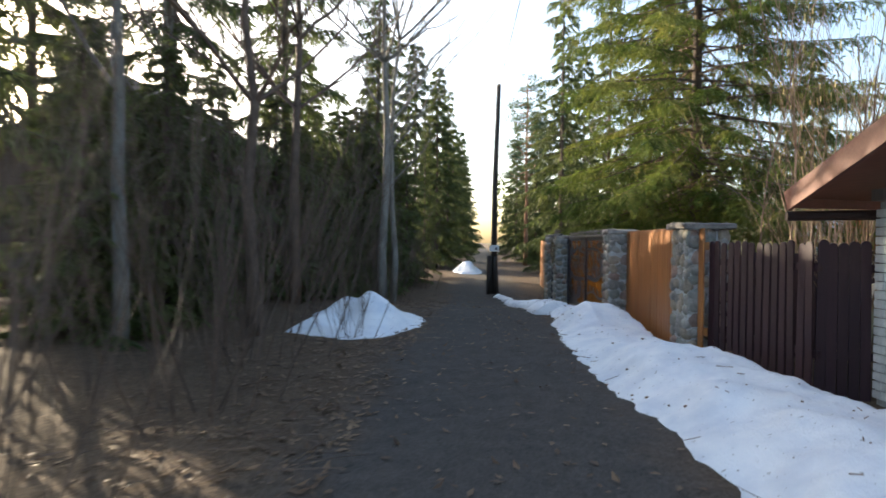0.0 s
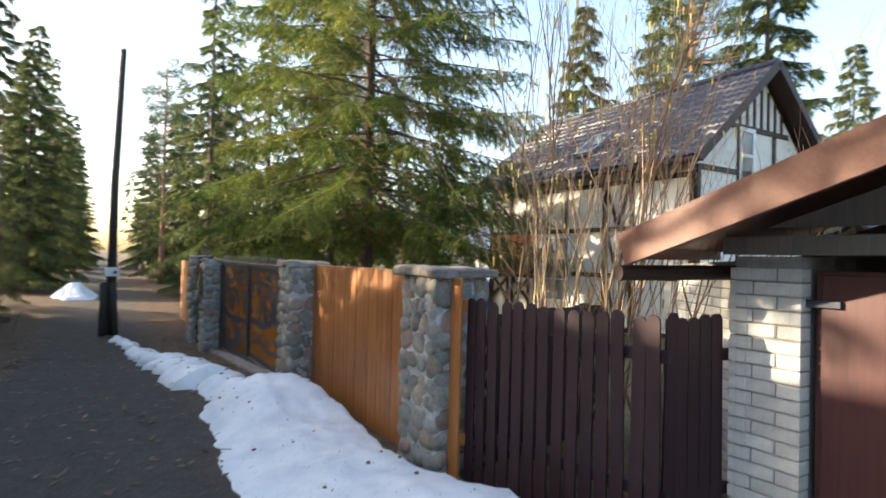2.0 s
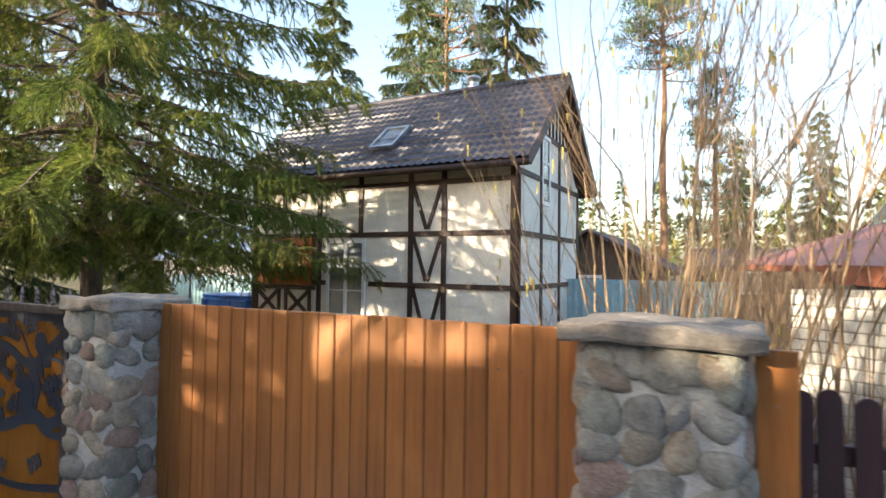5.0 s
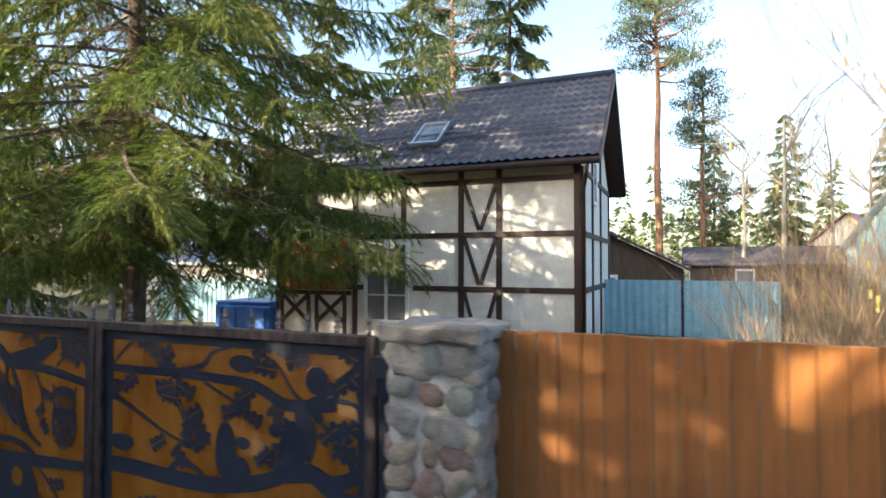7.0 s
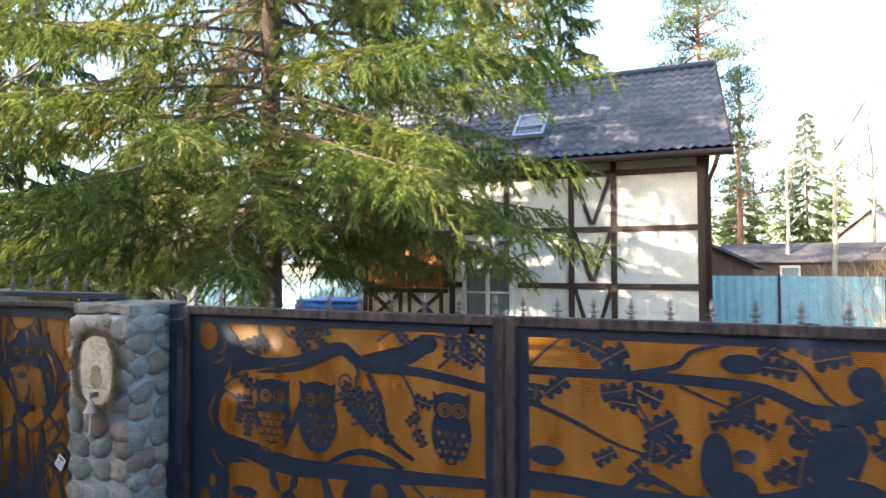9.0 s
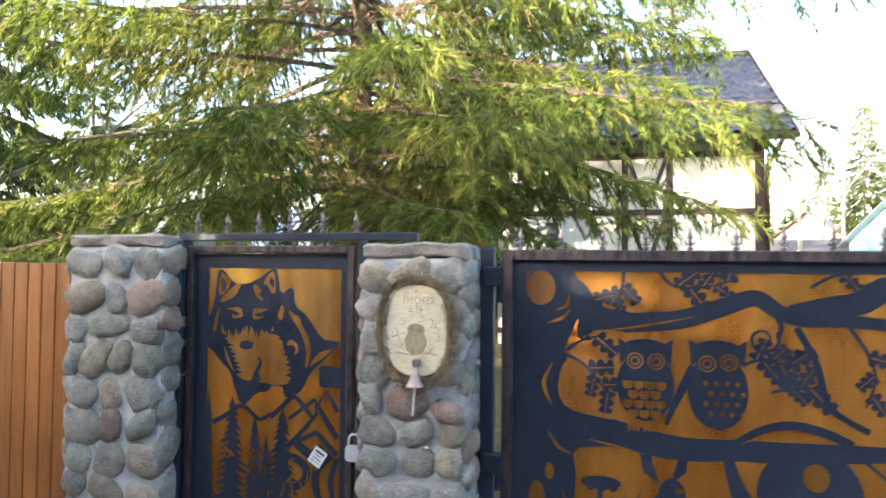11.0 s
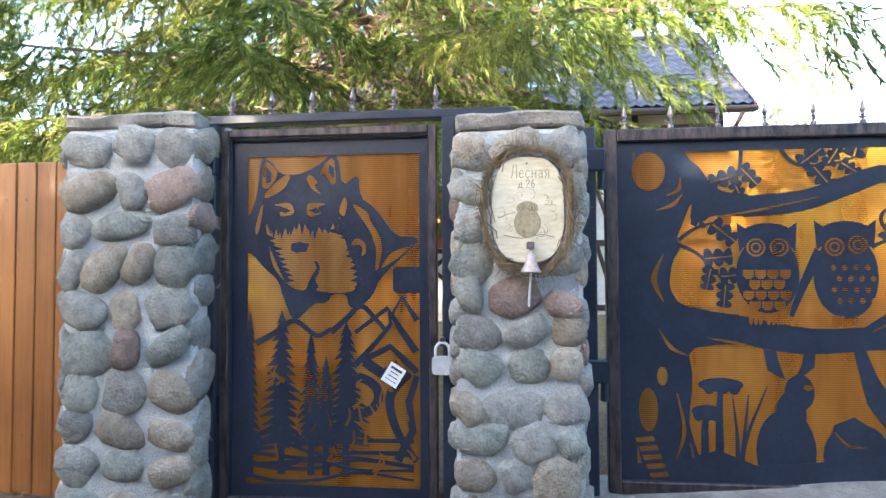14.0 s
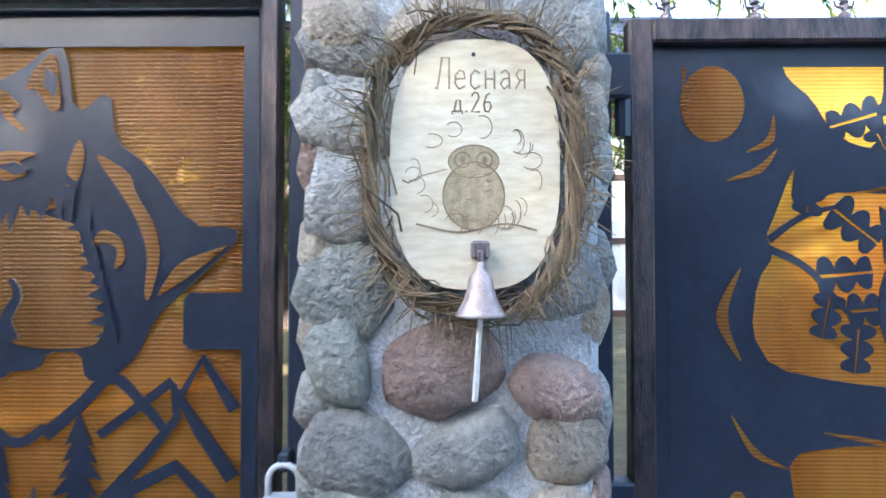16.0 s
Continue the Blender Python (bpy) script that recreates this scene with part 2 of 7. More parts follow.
def ground_material():
    """Packed grey track that passes into brown leaf litter on both sides."""
    m = Mat("packed_track_and_litter", 0.9, 0, 0.2)
    v = m.world()
    g = m.node("ShaderNodeNewGeometry")
    sep = m.node("ShaderNodeSeparateXYZ")
    m.link(g.outputs["Position"], sep.inputs[0])
    n = m.noise(v, 1.1, 5, 0.6)
    fine = m.noise(v, 38, 4, 0.7)
    mid = m.noise(v, 7, 4, 0.6)
    track = m.mix(0.5, m.ramp(mid, [(0.3, (0.052, 0.046, 0.042)), (0.7, (0.10, 0.088, 0.078))]),
                  m.ramp(fine, [(0.3, (0.035, 0.032, 0.03)), (0.7, (0.15, 0.132, 0.115))]))
    litter = m.mix(0.5, m.ramp(mid, [(0.3, (0.07, 0.045, 0.03)), (0.7, (0.17, 0.115, 0.075))]),
                   m.ramp(fine, [(0.35, (0.04, 0.026, 0.018)), (0.7, (0.24, 0.17, 0.11))]))
    far = m.ramp(mid, [(0.3, (0.10, 0.085, 0.045)), (0.7, (0.19, 0.16, 0.085))])
    # the track's half width wanders with the noise
    d = m.node("ShaderNodeMath"); d.operation = 'ADD'; d.inputs[1].default_value = 2.0
    m.link(sep.outputs[0], d.inputs[0])
    ab = m.node("ShaderNodeMath"); ab.operation = 'ABSOLUTE'
    m.link(d.outputs[0], ab.inputs[0])
    wob = m.node("ShaderNodeMath"); wob.operation = 'MULTIPLY_ADD'; wob.inputs[1].default_value = 1.3
    m.link(n, wob.inputs[0]); m.link(ab.outputs[0], wob.inputs[2])
    edge = m.node("ShaderNodeMapRange")
    edge.inputs[1].default_value, edge.inputs[2].default_value = 1.45, 2.15
    m.link(wob.outputs[0], edge.inputs[0])
    c = m.mix(edge.outputs[0], track, litter)
    garden = m.node("ShaderNodeMapRange")
    garden.inputs[1].default_value, garden.inputs[2].default_value = 1.0, 3.0
    m.link(sep.outputs[0], garden.inputs[0])
    c = m.mix(garden.outputs[0], c, far)
    m.color(c).bump(fine, 0.9, 0.03)
    return m.m


def amber_material():
    """Ribbed translucent polycarbonate: horizontal flutes, light passes through it."""
    m = Mat("amber_ribbed_polycarbonate", 0.25, 0, 0.5)
    v = m.world((1, 1, 1))
    w = m.node("ShaderNodeTexWave")
    w.bands_direction = 'Z'
    w.inputs["Scale"].default_value = 32
    m.link(v, w.inputs["Vector"])
    n = m.noise(m.world((1, 2.2, 0.5)), 2.0, 3)
    c = m.ramp(n, [(0.3, (0.32, 0.14, 0.03)), (0.7, (0.52, 0.30, 0.085))])
    c = m.mix(0.3, c, m.ramp(w.outputs["Fac"], [(0.2, (0.25, 0.25, 0.25)), (0.8, (0.9, 0.9, 0.9))]), 'OVERLAY')
    m.color(c).bump(w.outputs["Fac"], 0.4, 0.004)
    tr = m.node("ShaderNodeBsdfTranslucent")
    m.link(m.mix(1.0, c, (1.0, 0.85, 0.5), 'MULTIPLY'), tr.inputs[0])
    clear = m.node("ShaderNodeBsdfTransparent")
    clear.inputs[0].default_value = (0.90, 0.58, 0.18, 1)
    ms = m.node("ShaderNodeMixShader"); ms.inputs[0].default_value = 0.5
    m.link(m.b.outputs[0], ms.inputs[1]); m.link(tr.outputs[0], ms.inputs[2])
    ms2 = m.node("ShaderNodeMixShader"); ms2.inputs[0].default_value = 0.45
    m.link(ms.outputs[0], ms2.inputs[1]); m.link(clear.outputs[0], ms2.inputs[2])
    m.link(ms2.outputs[0], m.t.nodes["Material Output"].inputs[0])
    return m.m


def roof_material():
    m = Mat("plum_grey_metal_tile", 0.42, 0.0, 0.5)
    v = m.world()
    n = m.noise(v, 1.4, 4)
    n2 = m.noise(v, 40, 3)
    # plum tile; its blue lean is sky reflection put into the colour
    c = m.ramp(n, [(0.3, (0.045, 0.048, 0.068)), (0.62, (0.068, 0.068, 0.092)), (0.85, (0.11, 0.085, 0.09))])
    m.color(c).bump(n2, 0.1, 0.003)
    m.rough(n2, 0.40, 0.52)
    return m.m


def glass_material():
    m = Mat("window_glass", 0.06, 0.0, 0.8)
    m.b.inputs["Transmission Weight"].default_value = 0.85
    n = m.noise(m.world(), 1.5, 2)
    m.color((0.75, 0.8, 0.82)).bump(n, 0.05, 0.01)
    return m.m


M_SNOW, M_GROUND, M_AMBER, M_ROOF, M_GLASS = snow_material(), ground_material(), amber_material(), roof_material(), glass_material()


# ---- mesh helpers ----
def finish(name, me, mat, parent=None, label="", smooth=False):
    me.materials.append(mat)
    if smooth:
        me.polygons.foreach_set("use_smooth", [True] * len(me.polygons))
    ob = new(name, me)
    if parent is not None:
        ob.parent = parent
    if label:
        ob["label"] = label
    return ob


def part(name, bm, mat, parent=None, label="", smooth=False):
    bmesh.ops.recalc_face_normals(bm, faces=bm.faces)
    me = bpy.data.meshes.new(name)
    bm.to_mesh(me)
    bm.free()
    return finish(name, me, mat, parent, label, smooth)


def soup(name, verts, faces, mat, parent=None, label="", smooth=False):
    me = bpy.data.meshes.new(name)
    me.from_pydata(verts, [], faces)
    me.update()
    return finish(name, me, mat, parent, label, smooth)


def thing(name, label, category, group="", at=(0, 0, 0), kind=""):
    ob = new(name)
    ob.location = at
    ob.empty_display_size = 0.2
    return tagged(ob, label, category, group, kind)


def box(bm, lo, hi, bevel=0.0, tip=None):
    """A box between two corners, its edges bevelled; tip shifts the upper face."""
    lo, hi = [min(a, b) for a, b in zip(lo, hi)], [max(a, b) for a, b in zip(lo, hi)]
    vs = [bm.verts.new((x, y, z)) for z in (lo[2], hi[2]) for x, y in ((lo[0], lo[1]), (hi[0], lo[1]), (hi[0], hi[1]), (lo[0], hi[1]))]
    fs = [bm.faces.new([vs[i] for i in q]) for q in ((3, 2, 1, 0), (4, 5, 6, 7), (0, 1, 5, 4), (1, 2, 6, 5), (2, 3, 7, 6), (3, 0, 4, 7))]
    if bevel:
        es = {e for f in fs for e in f.edges}
        bmesh.ops.bevel(bm, geom=list(es), offset=bevel, segments=1, affect='EDGES')
    return vs


def boxed(lo, hi, bevel=0.0):
    bm = bmesh.new()
    box(bm, lo, hi, bevel)
    return bm


def tube(bm, pts, r0, r1=None, n=6, cap=True):
    """A round bar along points, tapering from r0 to r1."""
    pts = [Vector(p) for p in pts]
    r1 = r0 if r1 is None else r1
    rings = []
    side = None
    for i, p in enumerate(pts):
        d = (pts[min(i + 1, len(pts) - 1)] - pts[max(i - 1, 0)]).normalized()
        if side is None:
            side = d.orthogonal().normalized()
        side = (side - d * side.dot(d))
        side = side.normalized() if side.length > 1e-5 else d.orthogonal().normalized()
        up = d.cross(side)
        r = r0 + (r1 - r0) * i / max(len(pts) - 1, 1)
        rings.append([bm.verts.new(p + (side * math.cos(a) + up * math.sin(a)) * r) for a in (2 * math.pi * k / n for k in range(n))])
    for a, b in zip(rings, rings[1:]):
        for k in range(n):
            bm.faces.new((a[k], a[(k + 1) % n], b[(k + 1) % n], b[k]))
    if cap and n > 2:
        bm.faces.new(rings[0][::-1])
        bm.faces.new(rings[-1])


def beam(bm, a, b, w, d, normal):
    """A rectangular bar from a to b: width w across, depth d along normal."""
    a, b, nrm = Vector(a), Vector(b), Vector(normal).normalized()
    along = (b - a).normalized()
    s = along.cross(nrm).normalized() * w / 2
    q = nrm * d / 2
    ring = [[bm.verts.new(p + u) for u in (s + q, s - q, -s - q, -s + q)] for p in (a, b)]
    for k in range(4):
        bm.faces.new((ring[0][k], ring[0][(k + 1) % 4], ring[1][(k + 1) % 4], ring[1][k]))
    bm.faces.new(ring[0][::-1])
    bm.faces.new(ring[1])


SHEETS = [0]


def plate(bm, outline, x, thick=0.003):
    """A flat sheet in the y-z plane from an outline of (y, z), x its front face."""
    SHEETS[0] = (SHEETS[0] + 1) % 97
    x -= 0.00001 * SHEETS[0]
    f = [bm.verts.new((x, y, z)) for y, z in outline]
    b = [bm.verts.new((x + thick, y, z)) for y, z in outline]
    n = len(f)
    bm.faces.new(f)
    bm.faces.new(b[::-1])
    for k in range(n):
        bm.faces.new((f[k], b[k], b[(k + 1) % n], f[(k + 1) % n]))


def lathe(bm, profile, n=14, at=(0, 0, 0)):
    rings = [[bm.verts.new((at[0] + r * math.cos(2 * math.pi * k / n), at[1] + r * math.sin(2 * math.pi * k / n), at[2] + z)) for k in range(n)] for r, z in profile]
    for a, b in zip(rings, rings[1:]):
        for k in range(n):
            bm.faces.new((a[k], a[(k + 1) % n], b[(k + 1) % n], b[k]))
    bm.faces.new(rings[0][::-1])
    bm.faces.new(rings[-1])


# ---- ground ----
def smooth01(t):
    t = min(max(t, 0.0), 1.0)
    return t * t * (3 - 2 * t)


def ground_z(x, y):
    z = 0.50 - 0.40 * smooth01((y + 6.0) / 7.5)
    z += 0.03 * math.sin(0.7 * x + 0.3 * y) + 0.05 * noise.noise((x * 0.5, y * 0.5, 0.0))
    z += 0.25 * smooth01((-x - 4.0) / 4.0)
    z -= 0.05 * math.exp(-((x + 2.0) / 1.1) ** 2)
    if y > 12:
        z += 0.5 * smooth01((y - 12) / 40.0)
    return z


def build_ground():
    def axis(lo, hi, near_lo, near_hi, fine):
        a = list(np.arange(near_lo, near_hi, fine))
        step, v = fine, near_hi
        while v < hi:
            a.append(v)
            step *= 1.35
            v += step
        a.append(hi)
        step, v = fine, near_lo
        while v > lo:
            step *= 1.35
            v -= step
            a.insert(0, max(v, lo))
        return a
    xs, ys = axis(-900, 900, -7, 2, 0.16), axis(-900, 900, -17, 5, 0.22)
    verts, faces = [], []
    for y in ys:
        for x in xs:
            near = abs(x) < 30 and abs(y) < 60
            z = ground_z(x, y) + (0.018 * noise.noise((x * 3.1, y * 3.1, 3.0)) if near else 0)
            verts.append((x, y, z))
    w = len(xs)
    for j in range(len(ys) - 1):
        for i in range(w - 1):
            faces.append((j * w + i, j * w + i + 1, (j + 1) * w + i + 1, (j + 1) * w + i))
    g = soup("ground", verts, faces, M_GROUND, smooth=True)
    tagged(g, "packed grey dirt track edged with brown leaf litter", "ground", kind="structure")


build_ground()


def snow_bank():
    """The long bank of old snow between the track and the fence, with a heap before the second pillar."""
    ys = np.arange(-19.0, 3.0, 0.07)
    cols = 30
    verts, faces = [], []
    for y in ys:
        if y < -5.2:
            outer = -1.01 + 0.10 * math.sin(y * 0.9) + 0.14 * noise.noise((0.0, y * 1.3, 0.0)) + 0.07 * noise.noise((0.0, y * 4.1, 0.0)) + 0.03 * noise.noise((0.0, y * 11, 0.0))
            inner = 0.16 + 0.06 * math.sin(y * 2.3) if y > -9.2 else 0.16 + 0.22 * smooth01((-9.2 - y) / 1.5) + 0.3 * smooth01((-11 - y) / 2)
            inner -= 0.55 * smooth01((y + 6.4) / 1.1)
            h = 0.15 + 0.03 * math.sin(y * 1.7) + 0.12 * smooth01((-9.0 - y) / 1.5) + 0.20 * math.exp(-((y + 6.6) / 0.5) ** 2)
        else:
            k = (y + 5.2) / 8.2
            mid = -0.78 - 0.85 * k ** 1.5
            half = 0.36 * (1 - k) + 0.08
            outer = mid - half + 0.20 * noise.noise((0.0, y * 1.9, 0.0))
            inner = mid + half + 0.26 * noise.noise((5.0, y * 1.7, 0.0))
            h = 0.15 * (1 - k) + 0.05
        for i in range(cols + 1):
            u = i / cols
            x = outer + (inner - outer) * u
            if y < -5.2:
                prof = smooth01(u / 0.5) ** 0.8 * (1 - 0.25 * smooth01((u - 0.75) / 0.25))
                peak = h * prof
            else:
                peak = h * math.sin(math.pi * u) ** 0.6
            x += 0.05 * noise.noise((x * 3, y * 3, 1.0))
            rough = 0.06 * noise.noise((x * 2.2, y * 2.2, 7.0)) + 0.035 * noise.noise((x * 6, y * 6, 2.0)) + 0.015 * noise.noise((x * 15, y * 15, 4.0))
            base = ground_z(x, y)
            verts.append((x, y, base - 0.03 + max(peak + (rough + 0.02) * min(1, peak * 6), 0.0) + (0.035 if 0 < i < cols else 0)))
    w = cols + 1
    for j in range(len(ys) - 1):
        for i in range(cols):
            faces.append((j * w + i, j * w + i + 1, (j + 1) * w + i + 1, (j + 1) * w + i))
    s = soup("snow_bank", verts, faces, M_SNOW, smooth=True)
    bm = bmesh.new()
    q = random.Random(21)
    near = [v for v in verts if -15 < v[1] < 0]
    for k in range(150):
        v = Vector(q.choice(near))
        if q.random() < 0.3:
            a, l = q.uniform(0, 6.28), q.uniform(0.04, 0.14)
            tube(bm, [v + Vector((0, 0, 0.006)), v + Vector((math.cos(a) * l, math.sin(a) * l, 0.014))], 0.004, 0.003, 3)
        else:
            r = q.uniform(0.006, 0.022)
            lathe(bm, [(r * 0.6, -0.005), (r, 0.002), (r * q.uniform(0.3, 0.8), r * 0.7)], 5, v)
    tagged(part("snow_debris", bm, M_DEADLEAF), "dark bark crumbs and twigs lying on the snow", "debris", kind="stuff")
    tagged(s, "long bank of dirty melting snow along the fence", "snow", kind="stuff")


def snow_heap(cx, cy, rx, ry, h, seed, label):
    verts, faces = [], []
    nr, na = 12, 40
    for r in range(nr + 1):
        for a in range(na):
            t = 2 * math.pi * a / na
            u = r / nr
            wob = 1 + 0.35 * noise.noise((math.cos(t) * 1.6, math.sin(t) * 1.6, seed)) + 0.16 * noise.noise((math.cos(t) * 5, math.sin(t) * 5, seed))
            x, y = cx + rx * u * wob * math.cos(t), cy + ry * u * wob * math.sin(t)
            hh = h * (1 - u ** 1.3) * (1 + 1.2 * noise.noise((x * 1.3, y * 1.3, seed)))
            verts.append((x, y, ground_z(x, y) - 0.03 + max(hh, 0.0) + 0.08 * noise.noise((x * 5, y * 5, seed)) * (1 - u)))
    for r in range(nr):
        for a in range(na):
            b = (a + 1) % na
            faces.append((r * na + a, (r + 1) * na + a, (r + 1) * na + b, r * na + b))
    s = soup("snow_heap", verts, faces, M_SNOW, smooth=True)
    tagged(s, label, "snow", kind="stuff")


snow_bank()
snow_heap(-4.05, -6.9, 1.05, 1.6, 0.42, 3.0, "heap of melting snow among twigs beside the track")
snow_heap(-2.9, 16.5, 1.0, 2.4, 0.55, 8.0, "far patch of snow beside the track")


# ---- trees ----
def crown_mesh(seed, height, base, radius, branches, twigs, blade, droop=0.35, top_r=0.25, gap=0.0, tuft=4, wide=0.016, long=1.0, dry=0, tight=0.0, taper=0.78, thin=0.75, front=0.0, low=1.12):
    """Needle sprays and limbs of a spruce as two soups: needles and wood."""
    r = np.random.RandomState(seed)
    blocks, wv, wf, dv, df = [], [], [], [], []

    def stick(a, b, ra, rb, wv=wv, wf=wf):
        d = b - a
        s = np.cross(d, (0.3, 0.2, 1.0)); s /= np.linalg.norm(s) + 1e-9
        u = np.cross(d, s); u /= np.linalg.norm(u) + 1e-9
        k = len(wv)
        for p, q in ((a, ra), (b, rb)):
            for c in range(3):
                an = 2.094 * c
                wv.append(tuple(p + (s * math.cos(an) + u * math.sin(an)) * q))
        for c in range(3):
            e = (c + 1) % 3
            wf.append((k + c, k + e, k + 3 + e, k + 3 + c))

    for i in range(branches):
        f = (i + r.rand()) / branches
        z = base + (height - base) * f ** low
        rel = (z - base) / (height - base)
        L = (radius * (1 - rel) ** taper + top_r) * (0.72 + 0.45 * r.rand())
        if r.rand() < gap:
            L *= 0.45
        az = i * 2.39996 + r.rand() * 0.5
        out = np.array((math.cos(az), math.sin(az), 0.0))
        side = np.array((-out[1], out[0], 0.0))
        L *= 1 - tight * max(0.0, -out[1]) * (1 - smooth01(rel / 0.09))
        if front and out[0] < 0:
            L = min(L, front / max(-out[0], 0.3))
        rise = 0.25 * rel + 0.06 * r.randn() - 0.10 * (1 - rel)
        pts = []
        steps = 9
        bend = 0.12 * r.randn()
        for s in range(steps + 1):
            u = s / steps
            pts.append(out * (L * u) + side * (bend * L * u * u) + np.array((0, 0, z + L * (rise * u - droop * u * u + 0.22 * u ** 3))))
        for s in range(steps):
            stick(pts[s], pts[s + 1], 0.035 * L / 4 * (1 - s / steps) + 0.006, 0.035 * L / 4 * (1 - (s + 1) / steps) + 0.005)
        nt = max(int(twigs * (0.35 + 0.65 * L / radius)), 5)
        if dry:
            for k in range(int(dry * L)):
                u = 0.08 + 0.6 * r.rand()
                s = min(int(u * steps), steps - 1)
                p = pts[s] + (pts[s + 1] - pts[s]) * (u * steps - s)
                d = out * r.uniform(-0.2, 0.7) + side * r.uniform(-1, 1) + np.array((0, 0, r.uniform(-0.9, 0.25)))
                m = p + d * r.uniform(0.12, 0.4)
                e = m + (d * 0.5 + np.array((0, 0, -0.5 * r.rand()))) * r.uniform(0.15, 0.4)
                stick(p, m, 0.005, 0.0035, dv, df)
                stick(m, e, 0.0035, 0.0015, dv, df)
                stick(m, m + (e - p) * 0.4 + side * r.uniform(-0.2, 0.2), 0.003, 0.0012, dv, df)
        for k in range(nt):
            u = 0.22 + 0.78 * (k + r.rand()) / nt
            if dry and u < 0.38 and rel < 0.35 and r.rand() < 0.6:
                continue
            s = min(int(u * steps), steps - 1)
            w = u * steps - s
            p = pts[s] * (1 - w) + pts[s + 1] * w
            sg = 1 if k % 2 else -1
            tl = long * (0.16 + 0.30 * L / 3) * (1.15 - thin * u) * (0.6 + 0.8 * r.rand()) + 0.08
            d = out * (0.35 + 0.5 * r.rand()) + side * sg * (0.55 + 0.5 * r.rand()) + np.array((0, 0, -0.55 * r.rand() - 0.25))
            d /= np.linalg.norm(d)
            hang = np.array((0, 0, -0.5 - 0.5 * r.rand()))
            shoots = [(p, d, hang, tl)]
            if dry:
                shoots = [(p, d, hang, tl * 0.8)]
                for j in range(3):
                    v = 0.2 + 0.22 * j + 0.15 * r.rand()
                    dd = d * 0.7 + r.randn(3) * 0.5
                    shoots.append((p + (d * v + hang * v * v * 0.5) * tl * 0.8, dd / np.linalg.norm(dd), hang * 0.8, tl * (0.42 - 0.08 * j)))
            for p0, d0, h0, t0 in shoots:
                ns = max(int(t0 / (blade * 0.62)), 3)
                v = np.arange(ns + 1)[:, None] / ns
                line = p0 + (d0 * v + h0 * v * v * 0.5) * t0
                ax = line[1:] - line[:-1]
                ax /= np.linalg.norm(ax, axis=1, keepdims=True) + 1e-9
                ax, c, prev = (np.repeat(q, tuft, axis=0) for q in (ax, line[1:], line[:-1]))
                e = r.randn(len(ax), 3)
                e -= ax * (e * ax).sum(1, keepdims=True)
                e /= np.linalg.norm(e, axis=1, keepdims=True) + 1e-9
                tip = c + (ax * 0.75 + e * 0.62) * blade * (0.7 + 0.6 * r.rand(len(ax), 1))
                wd = np.cross(tip - c, r.randn(len(ax), 3))
                wd *= 0.6 * wide / (np.linalg.norm(wd, axis=1, keepdims=True) + 1e-9)
                blocks.append(np.stack((prev - wd, prev + wd, tip), axis=1).reshape(-1, 3))
    nv = np.concatenate(blocks)
    nf = np.arange(len(nv)).reshape(-1, 3).tolist()
    nv = nv.tolist()
    return nv, nf, wv, wf, dv, df


def trunk_mesh(seed, height, r0, r1, n=9, lean=0.0):
    rr = random.Random(seed)
    bm = bmesh.new()
    pts = [(lean * (k / 9) ** 2 * height + rr.uniform(-0.02, 0.02), rr.uniform(-0.02, 0.02), -0.3 + (height + 0.3) * k / 9) for k in range(10)]
    tube(bm, pts, r0, r1, n)
    return bm


def spruce(seed, label, at, height, base, radius, branches, twigs, blade, mat=None, trunk_r=0.2, group="", **kw):
    t = thing("spruce_tree", label, "tree", group, at)
    part("trunk", trunk_mesh(seed, height, trunk_r, 0.02), M_BARK, t, smooth=True)
    nv, nf, wv, wf, dv, df = crown_mesh(seed, height, base, radius, branches, twigs, blade, **kw)
    c = soup("crown", nv, nf, mat or M_NEEDLE, t)
    tagged(soup("limbwork", wv, wf, M_BARK, t), kind="stuff")
    c["kind"] = "stuff"
    if dv:
        tagged(soup("dead_twig", dv, df, M_DRYTWIG, t, "bare dry inner twigs"), kind="stuff")
    return t


def grow(bm, p, d, length, r, depth, rr, spread=0.6, up=0.15, n=4, tips=None, forks=3):
    """A bare branch with side branches."""
    pts = [Vector(p)]
    d = Vector(d).normalized()
    seg = 4
    for k in range(seg):
        d = (d + Vector((rr.uniform(-1, 1), rr.uniform(-1, 1), rr.uniform(-1, 1) + up)) * 0.16).normalized()
        pts.append(pts[-1] + d * length / seg)
    tube(bm, pts, r, r * 0.45, n, cap=False)
    if tips is not None and depth <= 1:
        tips.extend(pts[2:])
    if depth <= 0:
        return
    for k in range(forks):
        i = rr.randint(1, seg)
        side = Vector((rr.uniform(-1, 1), rr.uniform(-1, 1), rr.uniform(-0.4, 0.8)))
        nd = (d + side * spread).normalized()
        grow(bm, pts[i], nd, length * rr.uniform(0.45, 0.75), r * 0.5, depth - 1, rr, spread, up, 3, tips, forks)


